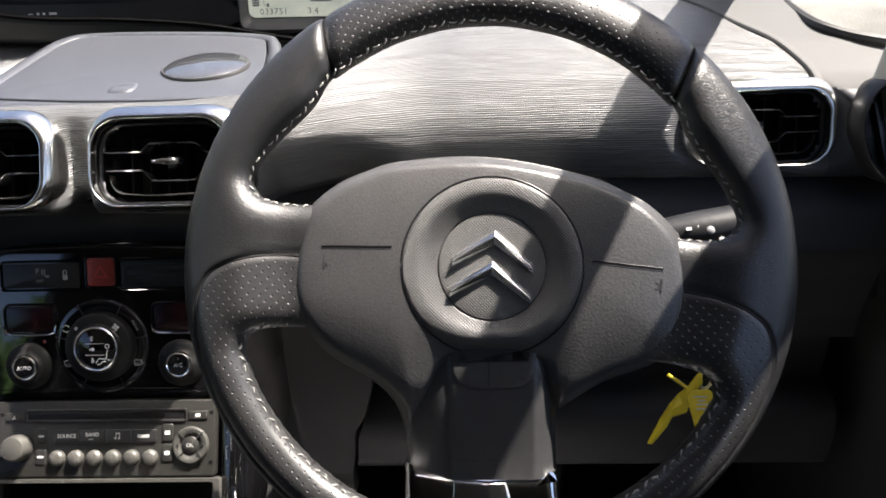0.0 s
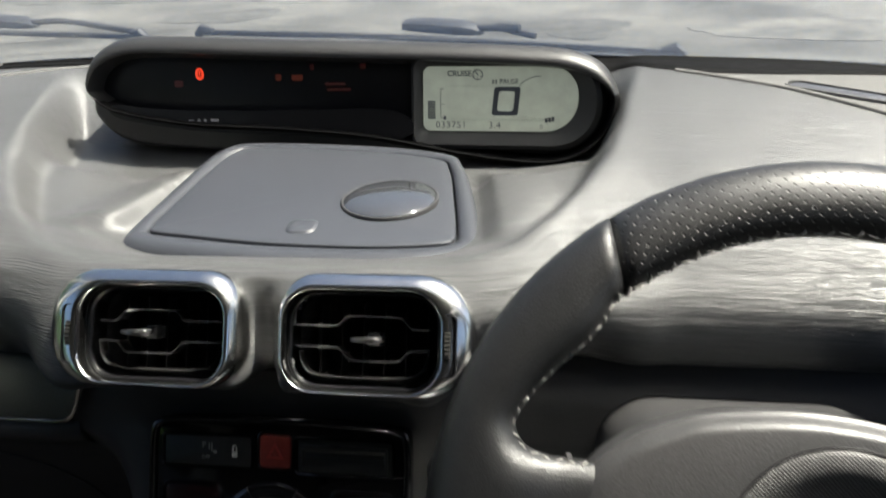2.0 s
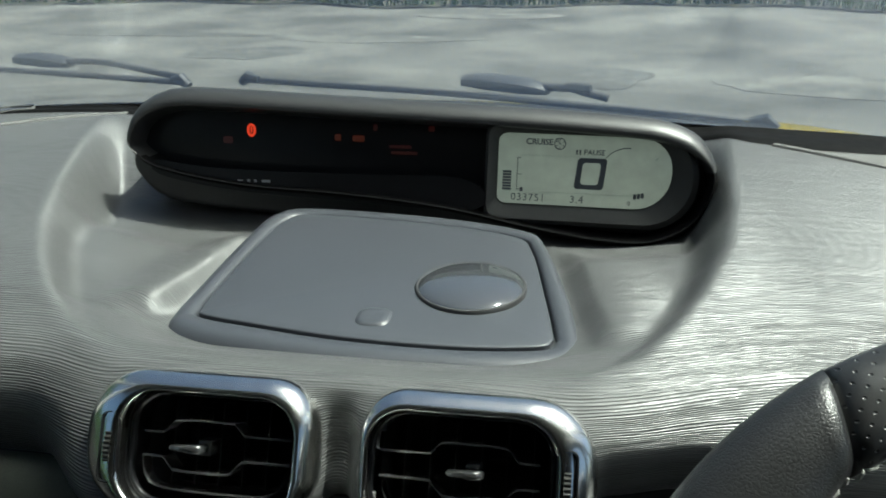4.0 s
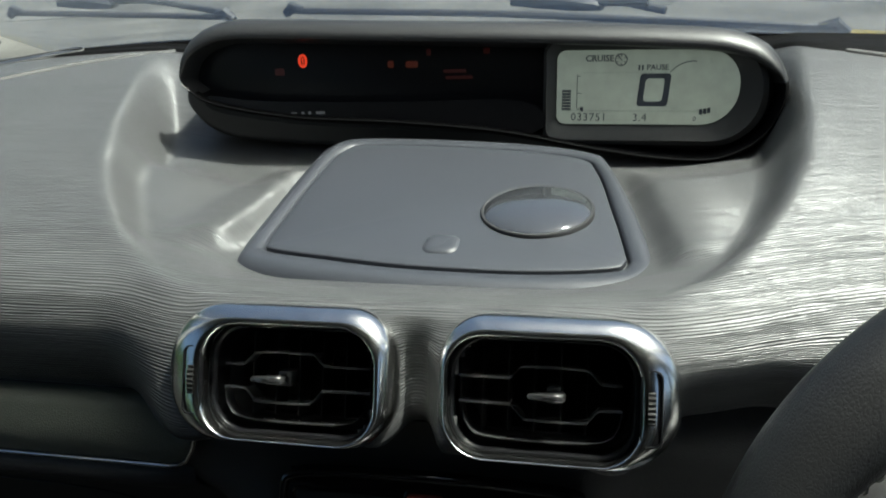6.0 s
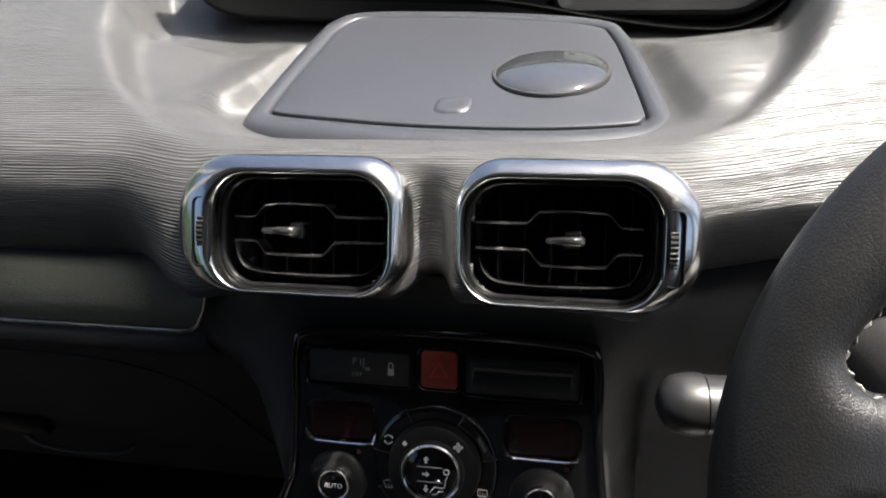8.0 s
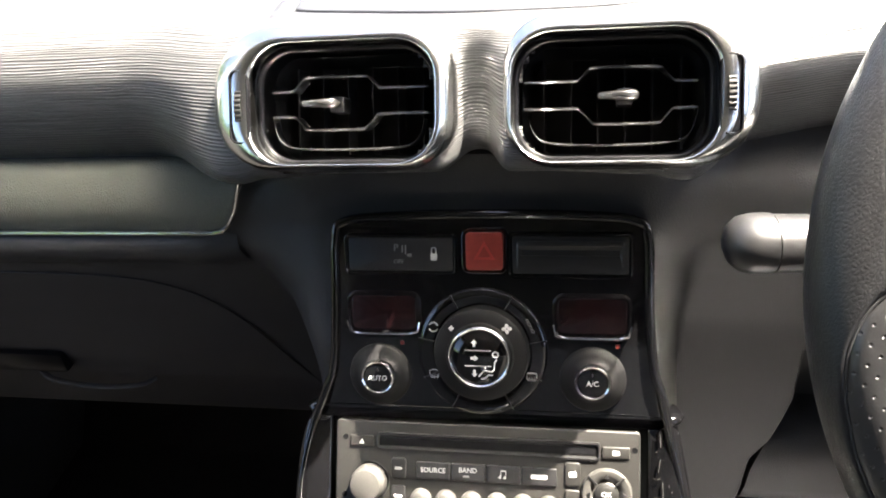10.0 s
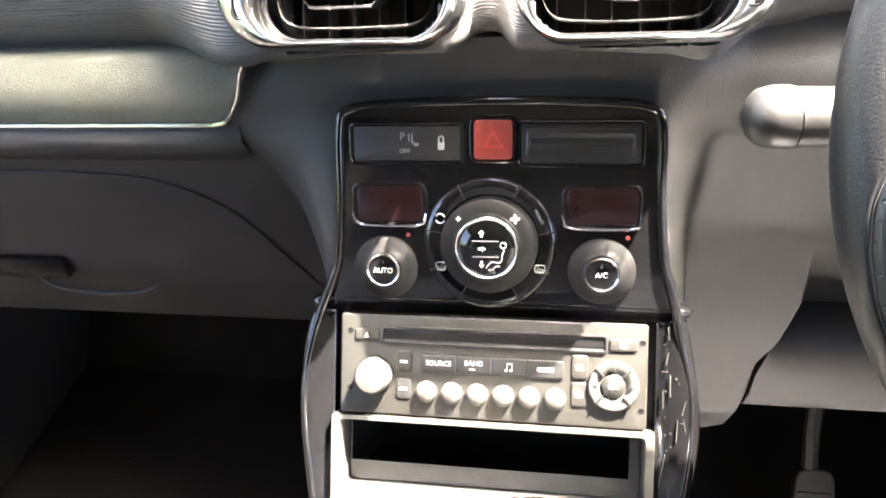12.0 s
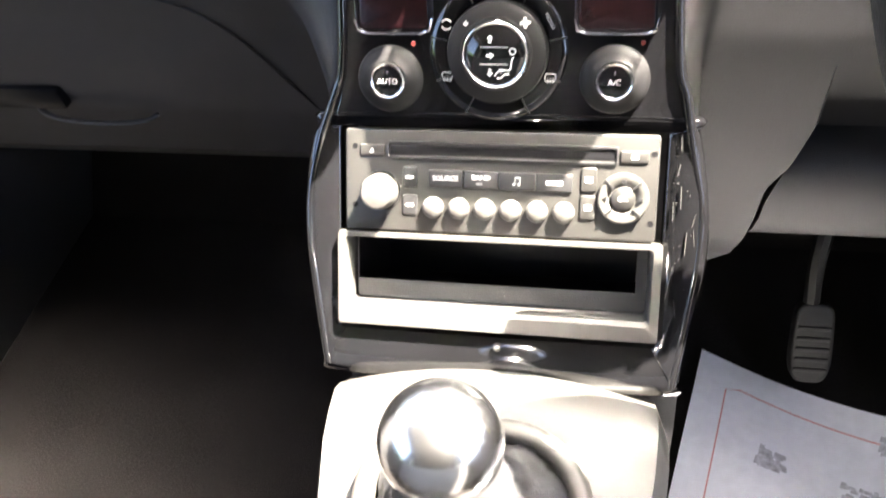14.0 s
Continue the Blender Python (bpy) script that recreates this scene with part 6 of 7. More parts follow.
# two chrome chevrons
HC = W0 @ Matrix.Translation((HX, HY, -0.0004)) @ Matrix.Diagonal((0.97, 0.97, 1, 1))
EM = HC @ Matrix.Translation((0.0006, 0.0012, 0)) @ Matrix.Rotation(radians(-6.0), 4, "Z")
for y in (0.0, -0.0182):
    b = bmesh.new()
    outl = [(-0.0244, y - 0.0035), (-0.0242, y + 0.0022), (0.0, y + 0.0205), (0.0242, y + 0.0022), (0.0244, y - 0.0035), (0.0, y + 0.0116)]
    ridge = ((-0.0236, y - 0.0004), (0.0, y + 0.0164), (0.0236, y - 0.0004))
    foot_ = [b.verts.new(EM @ Vector((x, v, 0.0105))) for x, v in outl]
    vs = [b.verts.new(EM @ Vector((x, v, 0.0128))) for x, v in outl]
    r0, r1, r2 = (b.verts.new(EM @ Vector((*p, 0.0156))) for p in ridge)
    for i in range(6):
        b.faces.new((foot_[i], foot_[(i + 1) % 6], vs[(i + 1) % 6], vs[i]))
    for f in ((vs[0], vs[1], r0), (vs[1], vs[2], r1, r0), (vs[2], vs[3], r2, r1), (vs[3], vs[4], r2), (vs[4], vs[5], r1, r2), (vs[5], vs[0], r0, r1)):
        b.faces.new(f)
    bmesh.ops.bevel(b, geom=[e for e in b.edges], offset=0.0003, segments=1, affect="EDGES")
    part("chevron", b, CHEV, hub, "chrome chevron", smooth=False)
# horn lines and small horn marks pressed into the cover
for x0, y0, x1, y1 in ((-0.0945, 0.0130, -0.0535, 0.0115), (0.0605, 0.0010, 0.1010, -0.0045)):
    b = bmesh.new()
    pts = []
    for i in range(13):
        t = i / 12
        x, y = x0 + (x1 - x0) * t, y0 + (y1 - y0) * t
        pts.append(W0 @ Vector((x, y, bag_height(x, y) - 0.0003)))
    sweep(b, pts, 0.0009, 6)
    part("horn_line", b, LENS, wheel)
    b = bmesh.new()
    sweep(b, [p + W0.to_3x3() @ Vector((0, -0.0011, 0.0001)) for p in pts], 0.00055, 6)
    part("horn_line_lip", b, BAG, wheel)
    xm, ym = (x0 + 0.004, y0 - 0.009) if x0 < 0 else (x1 - 0.004, y1 - 0.009)
    b = bmesh.new()
    mk = W0 @ Matrix.Translation((xm, ym, bag_height(xm, ym) - 0.0001)) @ Matrix.Rotation(radians(-6), 4, "Z")
    k = 1 if x0 < 0 else -1
    frame_ring(b, mk, rrect(0.0058, 0.0042, 0.0016, 3, 0.0014 * k, -0.0006), rrect(0.0044, 0.0028, 0.0011, 3, 0.0014 * k, -0.0006), ((0, -0.001), (0, 0.0003), (1, 0.0003), (1, -0.001)))
    box(b, (-0.0026 * k - 0.0004, -0.0036, -0.001), (-0.0026 * k + 0.0004, 0.0036, 0.0003), 0, mk)
    part("horn_mark", b, MATTE, wheel)

# the bright insert at the foot of the lower spoke
b = bmesh.new()
ins = [(-0.0505, -0.1650), (0.0, -0.1680), (0.0440, -0.1650), (0.0415, -0.1480), (0.0392, -0.1205), (0.0375, -0.1213), (0.0270, -0.1243), (-0.0024, -0.1256), (-0.0221, -0.1241), (-0.0419, -0.1187), (-0.0502, -0.1147), (-0.0508, -0.1480)]
prism(b, W0, ins, -0.014, -0.0022, 0.005, 4)
part("bright_insert", b, CHROME, wheel, "bright chrome insert", angle=60)
b = bmesh.new()
mi2 = [(-0.0250, -0.1660), (0.0, -0.1675), (0.0285, -0.1660), (0.0150, -0.1480), (0.0095, -0.1265), (-0.0024, -0.1268), (-0.0215, -0.1254), (-0.0230, -0.1480)]
prism(b, W0, mi2, -0.012, -0.0008, 0.002, 3)
part("bright_insert_centre", b, SATIN, wheel, "satin centre of the insert", angle=60)

# stitches along the inner edges: one small mesh shared by all
b = bmesh.new()
sweep(b, [(-0.0022, -0.0009, -0.0004), (-0.0010, -0.0003, 0.0005), (0.0010, 0.0003, 0.0005), (0.0022, 0.0009, -0.0004)], [0.0003, 0.0006, 0.0006, 0.0003], 6)
stitch_mesh = bpy.data.meshes.new("stitch")
b.to_mesh(stitch_mesh)
b.free()
stitch_mesh.materials.append(THREAD)


def stitch(p, along, face):
    ob = new("stitch", stitch_mesh)
    ob.parent = wheel
    t = (W1.to_3x3() @ along).normalized()
    n = (W1.to_3x3() @ face).normalized()
    sd = n.cross(t).normalized()
    m = Matrix((t, sd, sd.cross(t) * -1 if (t.cross(sd)).dot(n) < 0 else t.cross(sd))).transposed().to_4x4()
    m.translation = W1 @ p
    ob.matrix_basis = PLACES[wheel].inverted() @ m


def edge_stitches(curves, step, into):
    """Stitches just inside an opening's edge, leaning one way and the other in turn."""
    for curve in curves:
        long = sum(math.dist(a, c) for a, c in zip(curve, curve[1:]))
        pts = spread(curve, max(2, round(long / step)))
        for i, ((ax, ay), (cx, cy)) in enumerate(zip(pts, pts[1:])):
            tx, ty = cx - ax, cy - ay
            size = math.hypot(tx, ty)
            tx, ty = tx / size, ty / size
            best = None
            for sg in (1, -1):
                x, y = (ax + cx) / 2 - ty * into * sg, (ay + cy) / 2 + tx * into * sg
                h, z0, _ = rim_profile(x, y)
                deep = float(np.sqrt(((EDGES - (x, y)) ** 2).sum(1).min()))
                grown = math.hypot(x, y) if math.hypot(x, y) > 0.14 else 0.2 - abs(y + 0.010)
                if best is None or grown > best[0]:
                    best = (grown, x, y, z0 + h, -ty * sg, tx * sg)
            _, x, y, z, nx, ny = best
            lean = 0.45 if i % 2 else -0.45
            stitch(Vector((x, y, z + 0.0002)), Vector((tx + nx * lean, ty + ny * lean, 0.3 * lean)), Vector((-nx * 0.8, -ny * 0.8, 0.6)))


for flip in ((lambda pts: pts), mirrored):
    edge_stitches([flip(c) for c in (PERF_EDGE, GRIP_EDGE, SPOKE_TOP[:7])], 0.0058, 0.0012)
    edge_stitches([flip(c) for c in (SPOKE_LOW[1:], LOW_TURN, LOW_EDGE)], 0.0066, 0.0014)

# ---- column, stalks, key ----
col = thing("steering_column", (0.325, 0.02, 1.0), "dark plastic steering column shroud", "steering column")
axis_m = plane_at((0.325, -0.055, 1.035), (0, 0.553, 0.833))
b = bmesh.new()
loops = []
for h, w, t in ((-0.17, 0.19, 0.15), (-0.10, 0.185, 0.145), (-0.04, 0.17, 0.125), (-0.015, 0.15, 0.11), (-0.008, 0.13, 0.095)):
    loops.append(lift(axis_m, rrect(w, t, 0.04, 6, 0.0, -0.015), h))
loft(b, loops, True, True, True)
part("shroud", b, LOWER, col, angle=60)


def stalk(p0, p1, label, side):
    """A control stalk from the column to its rounded tip."""
    p0, p1 = Vector(p0), Vector(p1)
    st = thing("control_stalk", p0, label, "control stalk", "steering column stalks")
    d = (p1 - p0)
    n = 14
    pts = [p0 + d * (i / n) for i in range(n + 1)]
    rad_ = [table([(0, 0.009), (0.25, 0.0095), (0.45, 0.0125), (0.62, 0.0150), (0.86, 0.0155)], i / n) for i in range(n + 1)]
    k = 11
    b = bmesh.new()
    sweep(b, pts[:k + 1], rad_[:k + 1], 24, flat=0.86)
    body = part("stalk_body", b, KEYM, st, "black stalk", angle=50)
    b = bmesh.new()
    tip = [pts[k] + d.normalized() * x for x in (0.0008, 0.004, 0.010, 0.016, 0.020, 0.0225)]
    sweep(b, tip, [0.0157, 0.0160, 0.0157, 0.0140, 0.0100, 0.004], 24, flat=0.88)
    part("stalk_tip", b, KEYM, st, "rounded end knob", angle=60)
    b = bmesh.new()
    sweep(b, [pts[5], pts[5] + d.normalized() * 0.003], 0.0139, 24, flat=0.86)
    part("stalk_collar", b, MATTE, st)
    return st, body


st1, body1 = stalk((0.265, -0.006, 1.022), (0.120, -0.021, 1.031), "black indicator stalk with white symbols beside the wheel", -1)
F1 = plane_at((0.20, -0.0262, 1.0335), (0, 0.55, 0.835))
words("auto_word", "AUTO", 0.0052, F1, -0.020, -0.0075, 0.0, WHITE, body1)
bars("stalk_marks", [(-0.012, 0.001, 0.0030, 0.0030), (-0.006, 0.0015, 0.0012, 0.0048), (0.0, 0.001, 0.003, 0.004)], F1, 0.0008, WHITE, body1, "small white symbols")
st2, body2 = stalk((0.385, 0.008, 1.014), (0.538, 0.010, 1.036), "black wiper stalk with white symbols beside the wheel", 1)
F2 = plane_at((0.478, -0.0045, 1.0315), (0, 0.62, 0.785), 8)
bars("stalk_marks", [(-0.0155, -0.001, 0.0012, 0.0075), (-0.0185, -0.0035, 0.0012, 0.0010), (-0.0185, -0.001, 0.0012, 0.0010), (-0.0185, 0.0015, 0.0012, 0.0010), (-0.0065, 0.0045, 0.0040, 0.0024), (0.0005, 0.0040, 0.0012, 0.0040), (0.0125, -0.0005, 0.0022, 0.0026), (0.0150, -0.0065, 0.0036, 0.0030)], F2, 0.0003, WHITE, body2, "small white symbols")
b = bmesh.new()
lathe(b, F2 @ Matrix.Translation((0.0085, 0.0012, 0)), [(0.0032, -0.004), (0.0032, 0.0012), (0.0022, 0.0020), (0.0, 0.0022)], 16)
part("stalk_dot", b, GREYP, st2)

keyring = thing("ignition_key", (0.485, -0.015, 0.945), "ignition key with yellow plastic tags hanging from the column", "key")
T1 = plane_at((0.485, -0.016, 0.890), (0, 0.45, 0.893))
b = bmesh.new()
sweep(b, curve3([T1 @ Vector((0.0115 + 0.0042 * math.cos(radians(a)) + 0.0012 * math.sin(radians(a)), 0.0140 + 0.0075 * math.sin(radians(a)), 0.0015 * math.cos(radians(a)))) for a in range(0, 360, 30)], 3, True), 0.0013, 8, True, up=(0, 1, 0))
part("cable_tie_loop", b, mat("pale_yellow_plastic", (0.62, 0.58, 0.32), 0.45, vary=0.06), keyring, "pale yellow loop")
b = bmesh.new()
prism(b, T1, [(0.003, -0.0285), (0.0045, -0.0265), (0.0165, -0.0070), (0.0172, -0.0030), (0.0152, 0.0045), (0.0132, 0.0058), (0.001, 0.0058), (-0.0035, 0.0020), (-0.0040, 0.0000)], 0.0018, 0.0030, 0.0003, 2)
tag1 = part("tag", b, TAG, keyring, "yellow plastic tag with tiny print", smooth=False)
bars("tag_print", [(0.0065, 0.0006, 0.0110, 0.0009), (0.0072, -0.0024, 0.0060, 0.0010), (0.0076, -0.0056, 0.0090, 0.0010), (0.0082, -0.0092, 0.0100, 0.0010)], T1, 0.0031, SMUDGE, tag1)
b = bmesh.new()
crease = [(0.0075, 0.0215), (-0.003, 0.0089), (-0.010, 0.0022), (-0.0175, -0.0050), (-0.0240, -0.0170), (-0.0350, -0.0371)]
right = [(0.0090, 0.0110), (0.0030, 0.0030), (-0.0040, -0.0125), (-0.0150, -0.0165), (-0.0195, -0.0240), (-0.0310, -0.0378)]
bend = (0.0, 0.0012, -0.0010, 0.0016, -0.0014, 0.0)
top = [[T1 @ Vector((*p, h + 0.0010)), T1 @ Vector(((p[0] + q[0]) / 2, (p[1] + q[1]) / 2, h * 0.3 + 0.0014)), T1 @ Vector((*q, 0.0004 - h * 0.5))] for p, q, h in zip(crease, right, bend)]
under = [[p - T1.to_3x3() @ Vector((0, 0, 0.0009)) for p in row] for row in top]
loft(b, top + under[::-1] + [top[0]], False)
part("tag", b, TAG, keyring, "creased yellow plastic tag", smooth=False)
b = bmesh.new()
sweep(b, [T1 @ Vector((x, y, 0.002)) for x, y in ((-0.0185, 0.0182), (-0.011, 0.0130), (-0.0035, 0.0075))], 0.0014, 8)
part("tie_tail", b, TAG, keyring)
b = bmesh.new()
box(b, (0.4845, -0.012, 0.918), (0.4935, 0.03, 0.94), 0.003)
part("key_bow", b, KEYM, keyring, "black key head")
b = bmesh.new()
lathe(b, Matrix.Translation((0.489, 0.03, 0.93)) @ Matrix.Rotation(radians(90), 4, "X"), [(0.016, -0.035), (0.016, 0.0), (0.012, 0.004), (0.0, 0.004)], 24)
part("lock_barrel", b, MATTE, keyring)

# ---- glovebox ----
glove = thing("glovebox", (-0.40, 0.10, 0.75), "dark glovebox with a pale woven pad and a bright lower edge", "glovebox")
xs = [-0.655 + 0.0072 * i for i in range(72)]          # to -0.144


def pad_front(x, t):
    """The padded strip: t from its lower edge (0) to its top (1)."""
    xr = -0.152
    corner = max(0.0, 1 - (xr - x) / 0.030)
    z0 = 0.9785 + 0.034 * corner ** 2.6
    z1 = 1.0200 - 0.003 * corner
    z = z0 + (z1 - z0) * t
    y = 0.0670 + 0.010 * t + 0.006 * (2 * t - 1) ** 2 - 0.003
    return Vector((x, y, z))


bm = bmesh.new()
ts = [i / 10 for i in range(11)]
rows = [[pad_front(x, t) for x in xs if x <= -0.150] for t in ts]
back = [[p + Vector((0, 0.03, 0)) for p in row] for row in (rows[-1], rows[0])]
loft(bm, rows + back + [rows[0]], False)
part("woven_pad", bm, PADM, glove, "pale grey-green woven pad", angle=60)
bm = bmesh.new()
pts = [pad_front(x, 0.0) + Vector((0, -0.0015, -0.0016)) for x in xs if x <= -0.150]
pts += [pad_front(-0.150, t) + Vector((0.0016, -0.001, 0)) for t in (0.3, 0.6, 1.0)]
sweep(bm, pts, 0.0017, 8)
part("bright_edge", bm, SATIN, glove, "fine satin edge")
bm = bmesh.new()
rows = []
for z, dy in ((0.9755, 0.004), (0.972, -0.006), (0.962, -0.010), (0.950, -0.008), (0.938, 0.0)):
    rows.append([Vector((x, lower_y(-0.4, z) + dy * smoothstep(-0.12, -0.20, x) + 0.004 * smoothstep(-0.2, -0.12, x) * (1 if True else 0), z)) for x in xs if x <= -0.16])
loft(bm, rows, False)
part("ledge", bm, LOWER, glove, "rounded ledge below the pad", angle=80)
bm = bmesh.new()
lidp = [Vector((-0.66, lower_y(-0.66, 0.925) - 0.002, 0.925))] + [Vector((x, lower_y(x, z) - 0.0012, z)) for x, z in ((-0.45, 0.925), (-0.30, 0.922), (-0.24, 0.908), (-0.205, 0.875), (-0.175, 0.82), (-0.150, 0.76), (-0.140, 0.70))]
sweep(bm, curve3(lidp, 6), 0.0007, 6)
part("lid_gap", bm, LOWER, glove, "dark gap round the glovebox lid")
bm = bmesh.new()
sweep(bm, curve3([(-0.415, 0.121, 0.797), (-0.40, 0.114, 0.791), (-0.36, 0.112, 0.787), (-0.32, 0.114, 0.788), (-0.305, 0.122, 0.790)], 5), [0.003] * 21, 8, flat=0.6)
part("handle_lip", bm, LOWER, glove, "moulded handle lip")
bm = bmesh.new()
box(bm, (-0.47, 0.116, 0.796), (-0.385, 0.14, 0.818), 0.004)
part("handle_recess", bm, LENS, glove)

# ---- mouldings on the dash top ----


def dash_z(x, y):
    w = bowl(x, y)
    return mid_top(y) * (1 - w) + side_top(y) * w


for s in (1, -1):
    bm = bmesh.new()
    line = MOULD
    line = [(x * s + (0.0 if s > 0 else -0.10), y + (0 if s > 0 else 0.10)) for x, y in line]
    line = [p for p in line if abs(p[0]) < 0.655]
    sweep(bm, curve3([(x, y, top_z(x, y) + 0.0004) for x, y in line], 6), 0.0042, 8, flat=0.6)
    part("edge_moulding", bm, SILL, dash, "smooth moulding along the dash edge")
    bm = bmesh.new()
    cx, cy = (0.468, 0.412) if s > 0 else (-0.60, 0.585)
    f = Matrix.Translation((cx, cy, dash_z(cx, cy))) @ Matrix.Rotation(radians(-38 * s), 4, "Z")
    slot = rrect(0.11, 0.020, 0.0095, 6)
    frame_ring(bm, f, inset(slot, -0.004), slot, ((0, -0.002), (0.3, 0.003), (0.8, 0.003), (1, -0.001)))
    part("demister_rim", bm, SILL, dash, "smooth rim of the side demister")
    bm = bmesh.new()
    prism(bm, f, slot, -0.002, 0.0015, 0.001, dome=0.0015)
    part("demister_grille", bm, LIDM, dash, "dark demister insert")

# end cap of the dash beside the driver's door with its oval outlet
bm = bmesh.new()
f = plane_at((0.6415, 0.074, 1.072), (0, 0.30, 0.954), 14)
ov = circle(0.028, 40, 0, 0, 0.042)
frame_ring(bm, f, ov, circle(0.022, 40, 0, 0, 0.035), ((0, -0.03), (0.05, 0.002), (0.4, 0.005), (0.8, 0.002), (1, -0.012)))
so = thing("side_outlet", (0.650, 0.072, 1.05), "black oval air outlet at the end of the dashboard", "air vent")
part("outlet_rim", bm, KEYM, so)
bm = bmesh.new()
prism(bm, f, circle(0.0225, 32, 0, 0, 0.0355), -0.03, -0.012, 0.001)
part("outlet_back", bm, LENS, so)
for k in (-1, 0, 1):
    bm = bmesh.new()
    box(bm, (-0.0010 + 0.010 * k, -0.026, -0.012), (0.0010 + 0.010 * k, 0.026, -0.003), 0.0005, f)
    part("outlet_fin", bm, KEYM, so)

# windscreen and quarter window seals
for s, nm in ((1, "driver"), (-1, "passenger")):
    bm = bmesh.new()
    sweep(bm, curve3([(s * x, y, z) for x, y, z in ((0.565, 0.49, 1.169), (0.588, 0.43, 1.146), (0.604, 0.365, 1.132), (0.611, 0.30, 1.1265), (0.611, 0.235, 1.1250), (0.6135, 0.188, 1.1255), (0.634, 0.164, 1.1220), (0.66, 0.150, 1.1195), (0.70, 0.135, 1.116))], 6), 0.0050, 8)
    alone("window_seal_" + nm, bm, RUBBER, "black rubber seal of the quarter window", "seal", "structure")

# ---- driver's footwell ----
knee = thing("knee_panel", (0.42, 0.10, 0.72), "dark grey knee panel under the steering column", "trim panel")
for name, prof_, lab in (("panel", ((0.135, 0.772), (0.112, 0.768), (0.104, 0.758), (0.101, 0.735), (0.102, 0.712), (0.17, 0.712), (0.17, 0.772)), ""),
                         ("lower_lip", ((0.1035, 0.7105), (0.1045, 0.700), (0.110, 0.692), (0.122, 0.689), (0.165, 0.689), (0.17, 0.7105)), "rounded lower lip of the panel")):
    bm = bmesh.new()
    rows = []
    for i in range(26):
        rows.append([Vector((knee_edge(z) + 0.004 + (0.665 - knee_edge(z)) * i / 25, y, z)) for y, z in prof_])
    loft(bm, rows, True, True, True)
    part(name, bm, LOWER, knee, lab, angle=60)
bm = bmesh.new()
loft(bm, [[Vector((knee_edge(0.84) - 0.03 + (0.665 - knee_edge(0.84) + 0.03) * i / 25, y, z)) for y, z in ((0.150, 0.765), (0.146, 0.80), (0.145, 0.84), (0.150, 0.885), (0.165, 0.90), (0.18, 0.885), (0.18, 0.765))] for i in range(26)], True, True, True)
part("backing", bm, LOWER, knee, "dark backing above the panel", angle=60)
for x, w in ((0.303, 0.043), (0.416, 0.050)):
    p = thing("pedal", (x, 0.20, 0.43), "worn dark rubber faced foot pedal", "pedal", "foot pedals")
    f = plane_at((x, 0.200, 0.430), (0, 0.55, 0.835))
    bm = bmesh.new()
    prism(bm, f, smooth_loop([(-w * 0.34, -0.043), (0, -0.046), (w * 0.34, -0.043), (w * 0.5, -0.025), (w * 0.49, 0.016), (w * 0.40, 0.041), (0, 0.046), (-w * 0.40, 0.041), (-w * 0.49, 0.016), (-w * 0.5, -0.025)], 4), -0.012, 0.004, 0.004, 3)
    pad = part("pedal_pad", bm, PEDAL, p)
    for k in range(5):
        bm = bmesh.new()
        prism(bm, f, rrect(w * 0.82, 0.0045, 0.002, 3, 0, -0.030 + 0.012 * k), 0.003, 0.0056, 0.001)
        part("rib", bm, PEDAL, pad)
    bm = bmesh.new()
    sweep(bm, curve3([(x - 0.006, 0.225, 0.470), (x - 0.004, 0.255, 0.52), (x + 0.02, 0.32, 0.60), (x + 0.05, 0.38, 0.72)], 5), 0.009, 8)
    part("pedal_arm", bm, PEDAL, p)

paper = thing("paper_mat", (0.42, 0.02, 0.352), "creased white paper floor mat with a red border and grey print", "paper mat")


def paper_at(u, v):
    """A point of the sheet: u across from its edge beside the console, v towards the pedals."""
    x = 0.073 + 0.124 * v + 0.50 * u
    y = -0.32 + 0.550 * v - 0.11 * u * v - 0.08 * u
    z = 0.358 + 0.012 * math.sin(7 * u + 3 * v) + 0.006 * math.sin(17 * v + 5 * u) + 0.010 * smoothstep(0.8, 1.0, v)
    return Vector((x, y, z))


bm = bmesh.new()
top = [[paper_at(i / 30, j / 36) for i in range(31)] for j in range(37)]
low_ = [[p - Vector((0, 0, 0.0006)) for p in row] for row in top]
loft(bm, top + low_[::-1] + [top[0]], False)
part("sheet", bm, PAPER, paper, angle=80)
bm = bmesh.new()
loop = [(0.065, j / 40) for j in range(0, 38)] + [(0.065 + i / 30 * 0.9, 37.5 / 40) for i in range(1, 30)]
rows = [[paper_at(u, v) + Vector((0, 0, 0.0006)), paper_at(u + (0.003 if u < 0.07 else 0.0), v + (0.0 if u < 0.07 else 0.003)) + Vector((0, 0, 0.0006))] for u, v in loop]
loft(bm, rows, False)
part("red_border", bm, REDLINE, paper)
rng = random.Random(21)
for u, v, w, h, n in ((0.17, 0.80, 0.025, 0.022, 16), (0.40, 0.93, 0.025, 0.022, 14), (0.36, 0.80, 0.05, 0.02, 14), (0.42, 0.72, 0.06, 0.025, 14), (0.30, 0.68, 0.05, 0.03, 10)):
    bm = bmesh.new()
    for k in range(n):
        a, c = u + rng.uniform(-w, w), v + rng.uniform(-h, h)
        du, dv = rng.uniform(0.01, 0.03), rng.uniform(0.008, 0.02)
        q = [paper_at(a + dx, c + dy) + Vector((0, 0, 0.0008)) for dx, dy in ((0, 0), (du, 0.2 * dv), (du * 0.9, dv), (0.1 * du, dv))]
        bm.faces.new([bm.verts.new(p) for p in q])
    part("grey_print", bm, SMUDGE, paper, "grey printed mark")

# ---- wipers ----


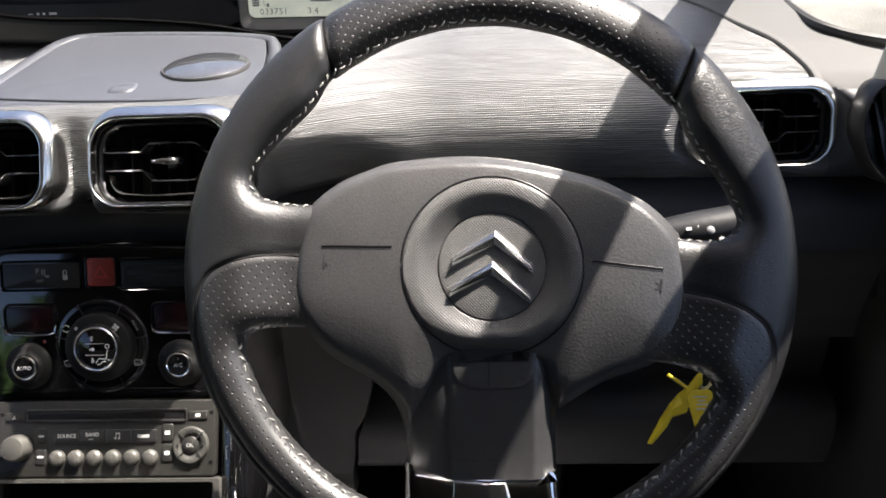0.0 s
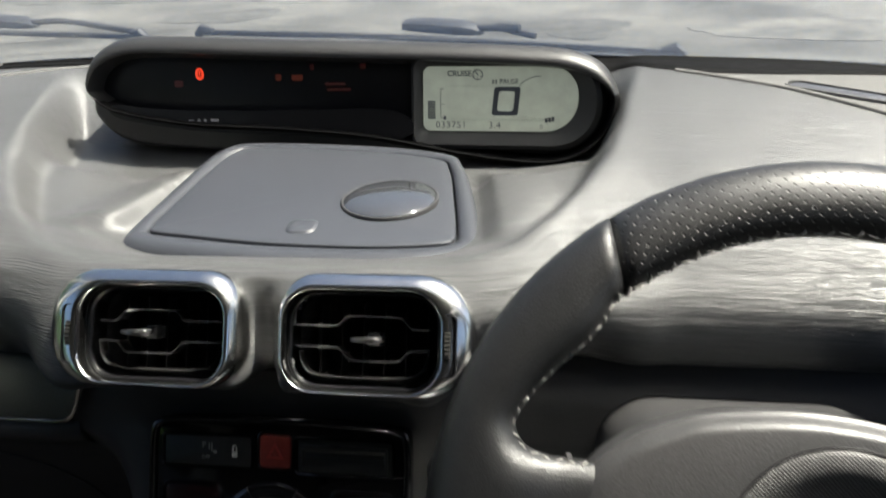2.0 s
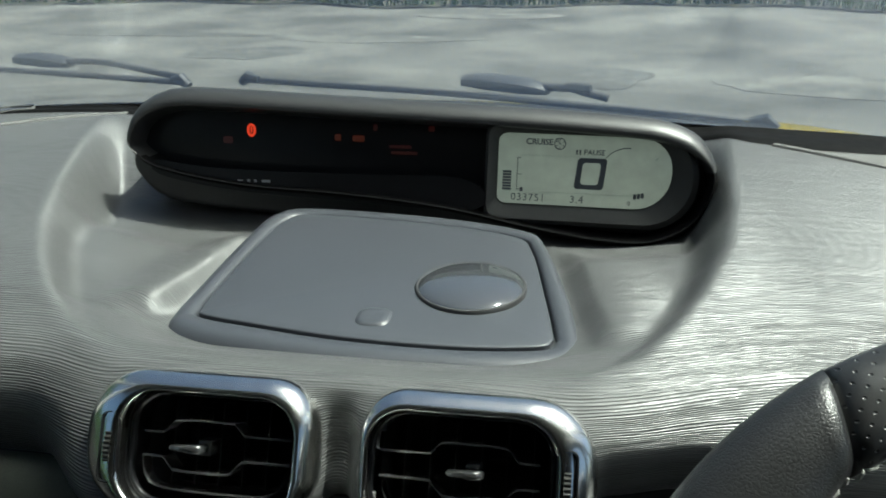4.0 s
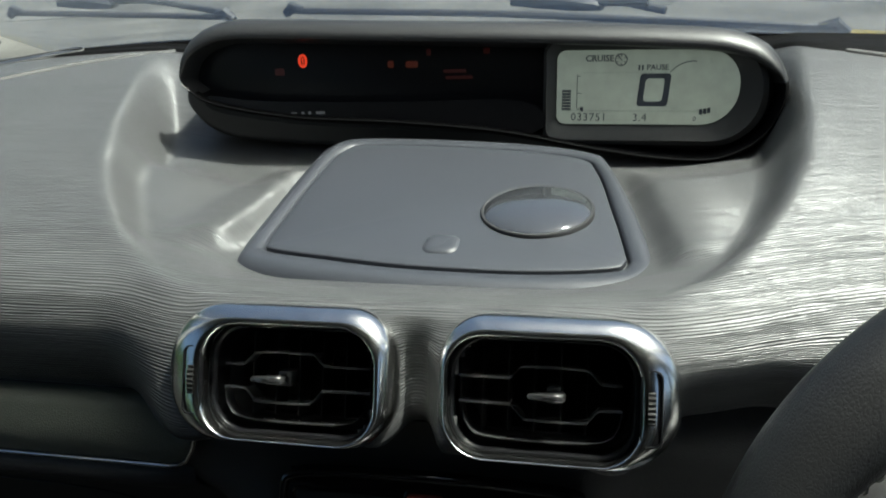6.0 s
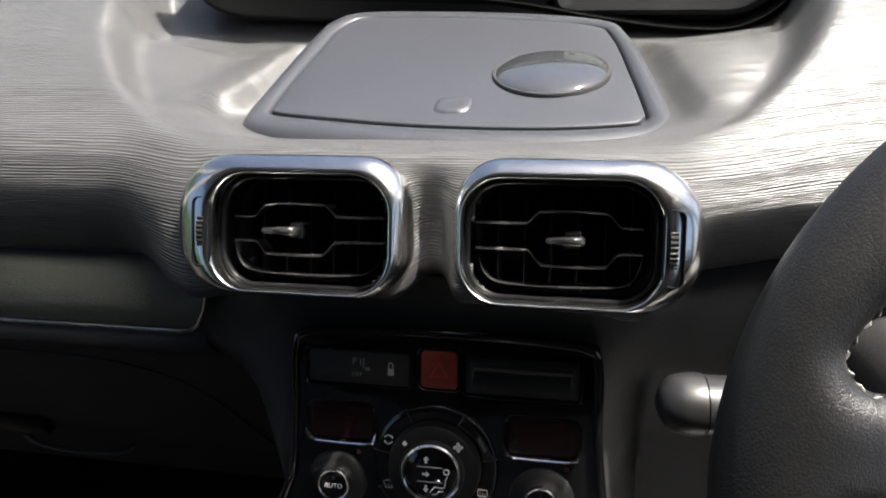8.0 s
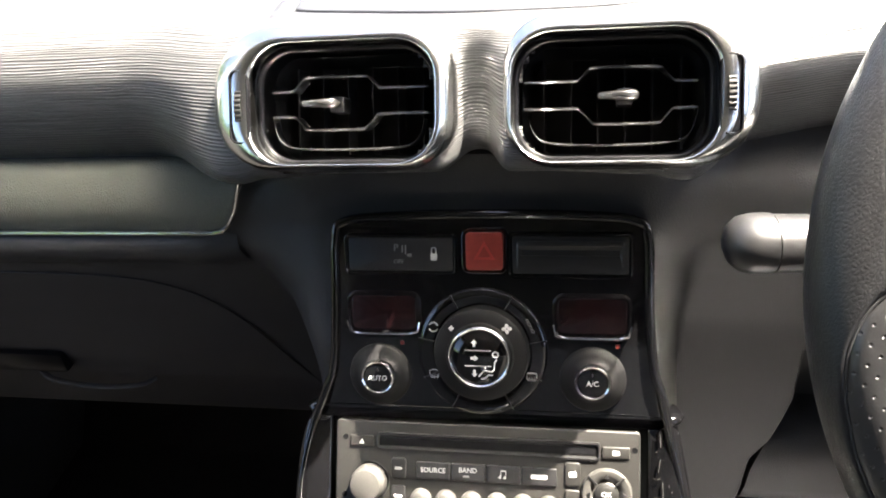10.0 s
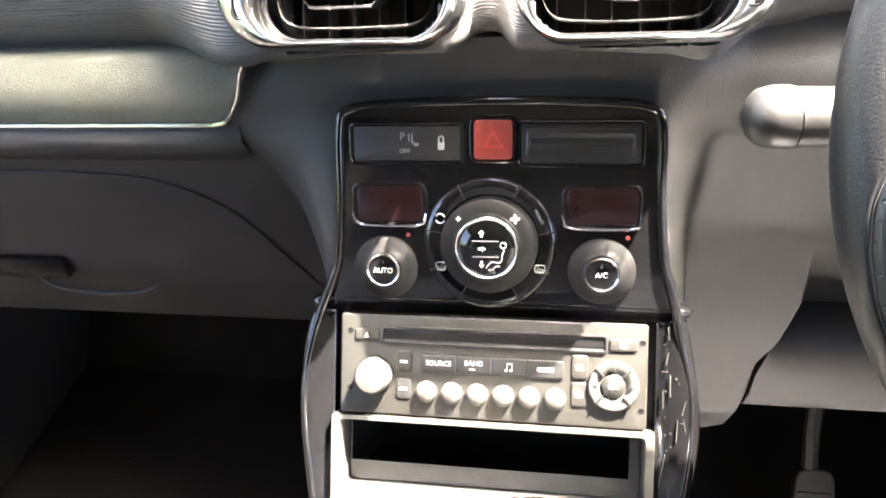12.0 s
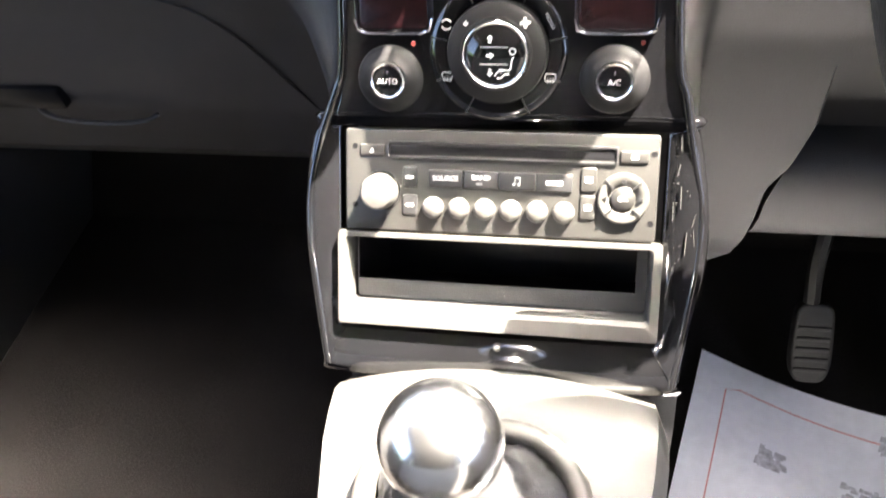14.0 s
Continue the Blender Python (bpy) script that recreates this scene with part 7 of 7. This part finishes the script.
def wiper(a, pivot, tip, label):
    w = thing("windscreen_wiper", pivot, label, "wiper", "windscreen wipers")
    p, t = Vector(pivot), Vector(tip)
    b = bmesh.new()
    d = (t - p).normalized()
    n = Vector((0, 0, 1))
    sd = d.cross(n)
    loops = []
    for x, wd, hh in ((-0.062, 0.008, 0.006), (-0.058, 0.015, 0.012), (-0.02, 0.019, 0.016), (0.03, 0.018, 0.016), (0.055, 0.010, 0.011), (0.062, 0.006, 0.006)):
        loops.append([p + d * x + sd * y + n * z for y, z in ((-wd, 0), (-wd, hh * 0.7), (-wd * 0.5, hh), (wd * 0.5, hh), (wd, hh * 0.7), (wd, 0))])
    loft(b, loops, True, True, True)
    part("wiper_arm_head", b, WIPERM, w, "grey weathered arm head", angle=40)
    b = bmesh.new()
    sweep(b, curve3([p + d * 0.055 + n * 0.008, p + d * 0.12 + n * 0.014 + sd * 0.004, p.lerp(t, 0.6) + n * 0.012, t + n * 0.004], 6), 0.0048, 8)
    part("wiper_arm", b, WIPERM, w)
    return w


wiper(0, (-0.70, 0.86, 1.128), (-0.43, 0.765, 1.128), "grey windscreen wiper arm resting on the cowl")
wiper(1, (0.035, 0.745, 1.128), (0.165, 0.692, 1.126), "grey windscreen wiper arm resting on the cowl")
for pts, lab in ((((-0.82, 0.83, 1.128), (-0.62, 0.784, 1.13), (-0.40, 0.738, 1.13)), "long black wiper blade along the cowl"), (((-0.335, 0.765, 1.13), (0.0, 0.70, 1.129), (0.345, 0.607, 1.1235)), "long black wiper blade along the cowl")):
    bm = bmesh.new()
    sweep(bm, curve3(pts, 10), 0.0045, 8)
    bl = thing("wiper_blade", pts[1], lab, "wiper", "windscreen wipers")
    part("blade", bm, WIPERM, bl)
    for e, k in ((pts[0], 1), (pts[-1], -1)):
        bm = bmesh.new()
        sweep(bm, [Vector(e) + Vector((0.0, 0, -0.004)), Vector(e) + Vector((0.012 * k, -0.003 * k, 0.005)), Vector(e) + Vector((0.028 * k, -0.007 * k, 0.002))], [0.006, 0.0085, 0.005], 8)
        part("end_cap", bm, WIPERM, bl)

# the black band between the dash and the foot of the windscreen
band = []
for i in range(101):
    x = -0.58 + 1.18 * i / 100
    y0 = table([(0.16, 0.615), (0.25, 0.592), (0.30, 0.536), (0.345, 0.508), (0.41, 0.496), (0.52, 0.485), (0.60, 0.46)], x)
    y0 = min(y0, glass_base(x) - 0.02)
    y1 = glass_base(x) + 0.004
    band.append([Vector((x, y0 + (y1 - y0) * k / 6, dash_z(x, y0 + (y1 - y0) * k / 6) + (0.0005 if k == 0 else 0.0030 + 0.0025 * (k == 6)))) for k in range(7)])
bm = bmesh.new()
loft(bm, band, False)
alone("trim_windscreen_foot", bm, FRIT_LIP_SHADE, "black band along the foot of the windscreen", "trim", "structure")
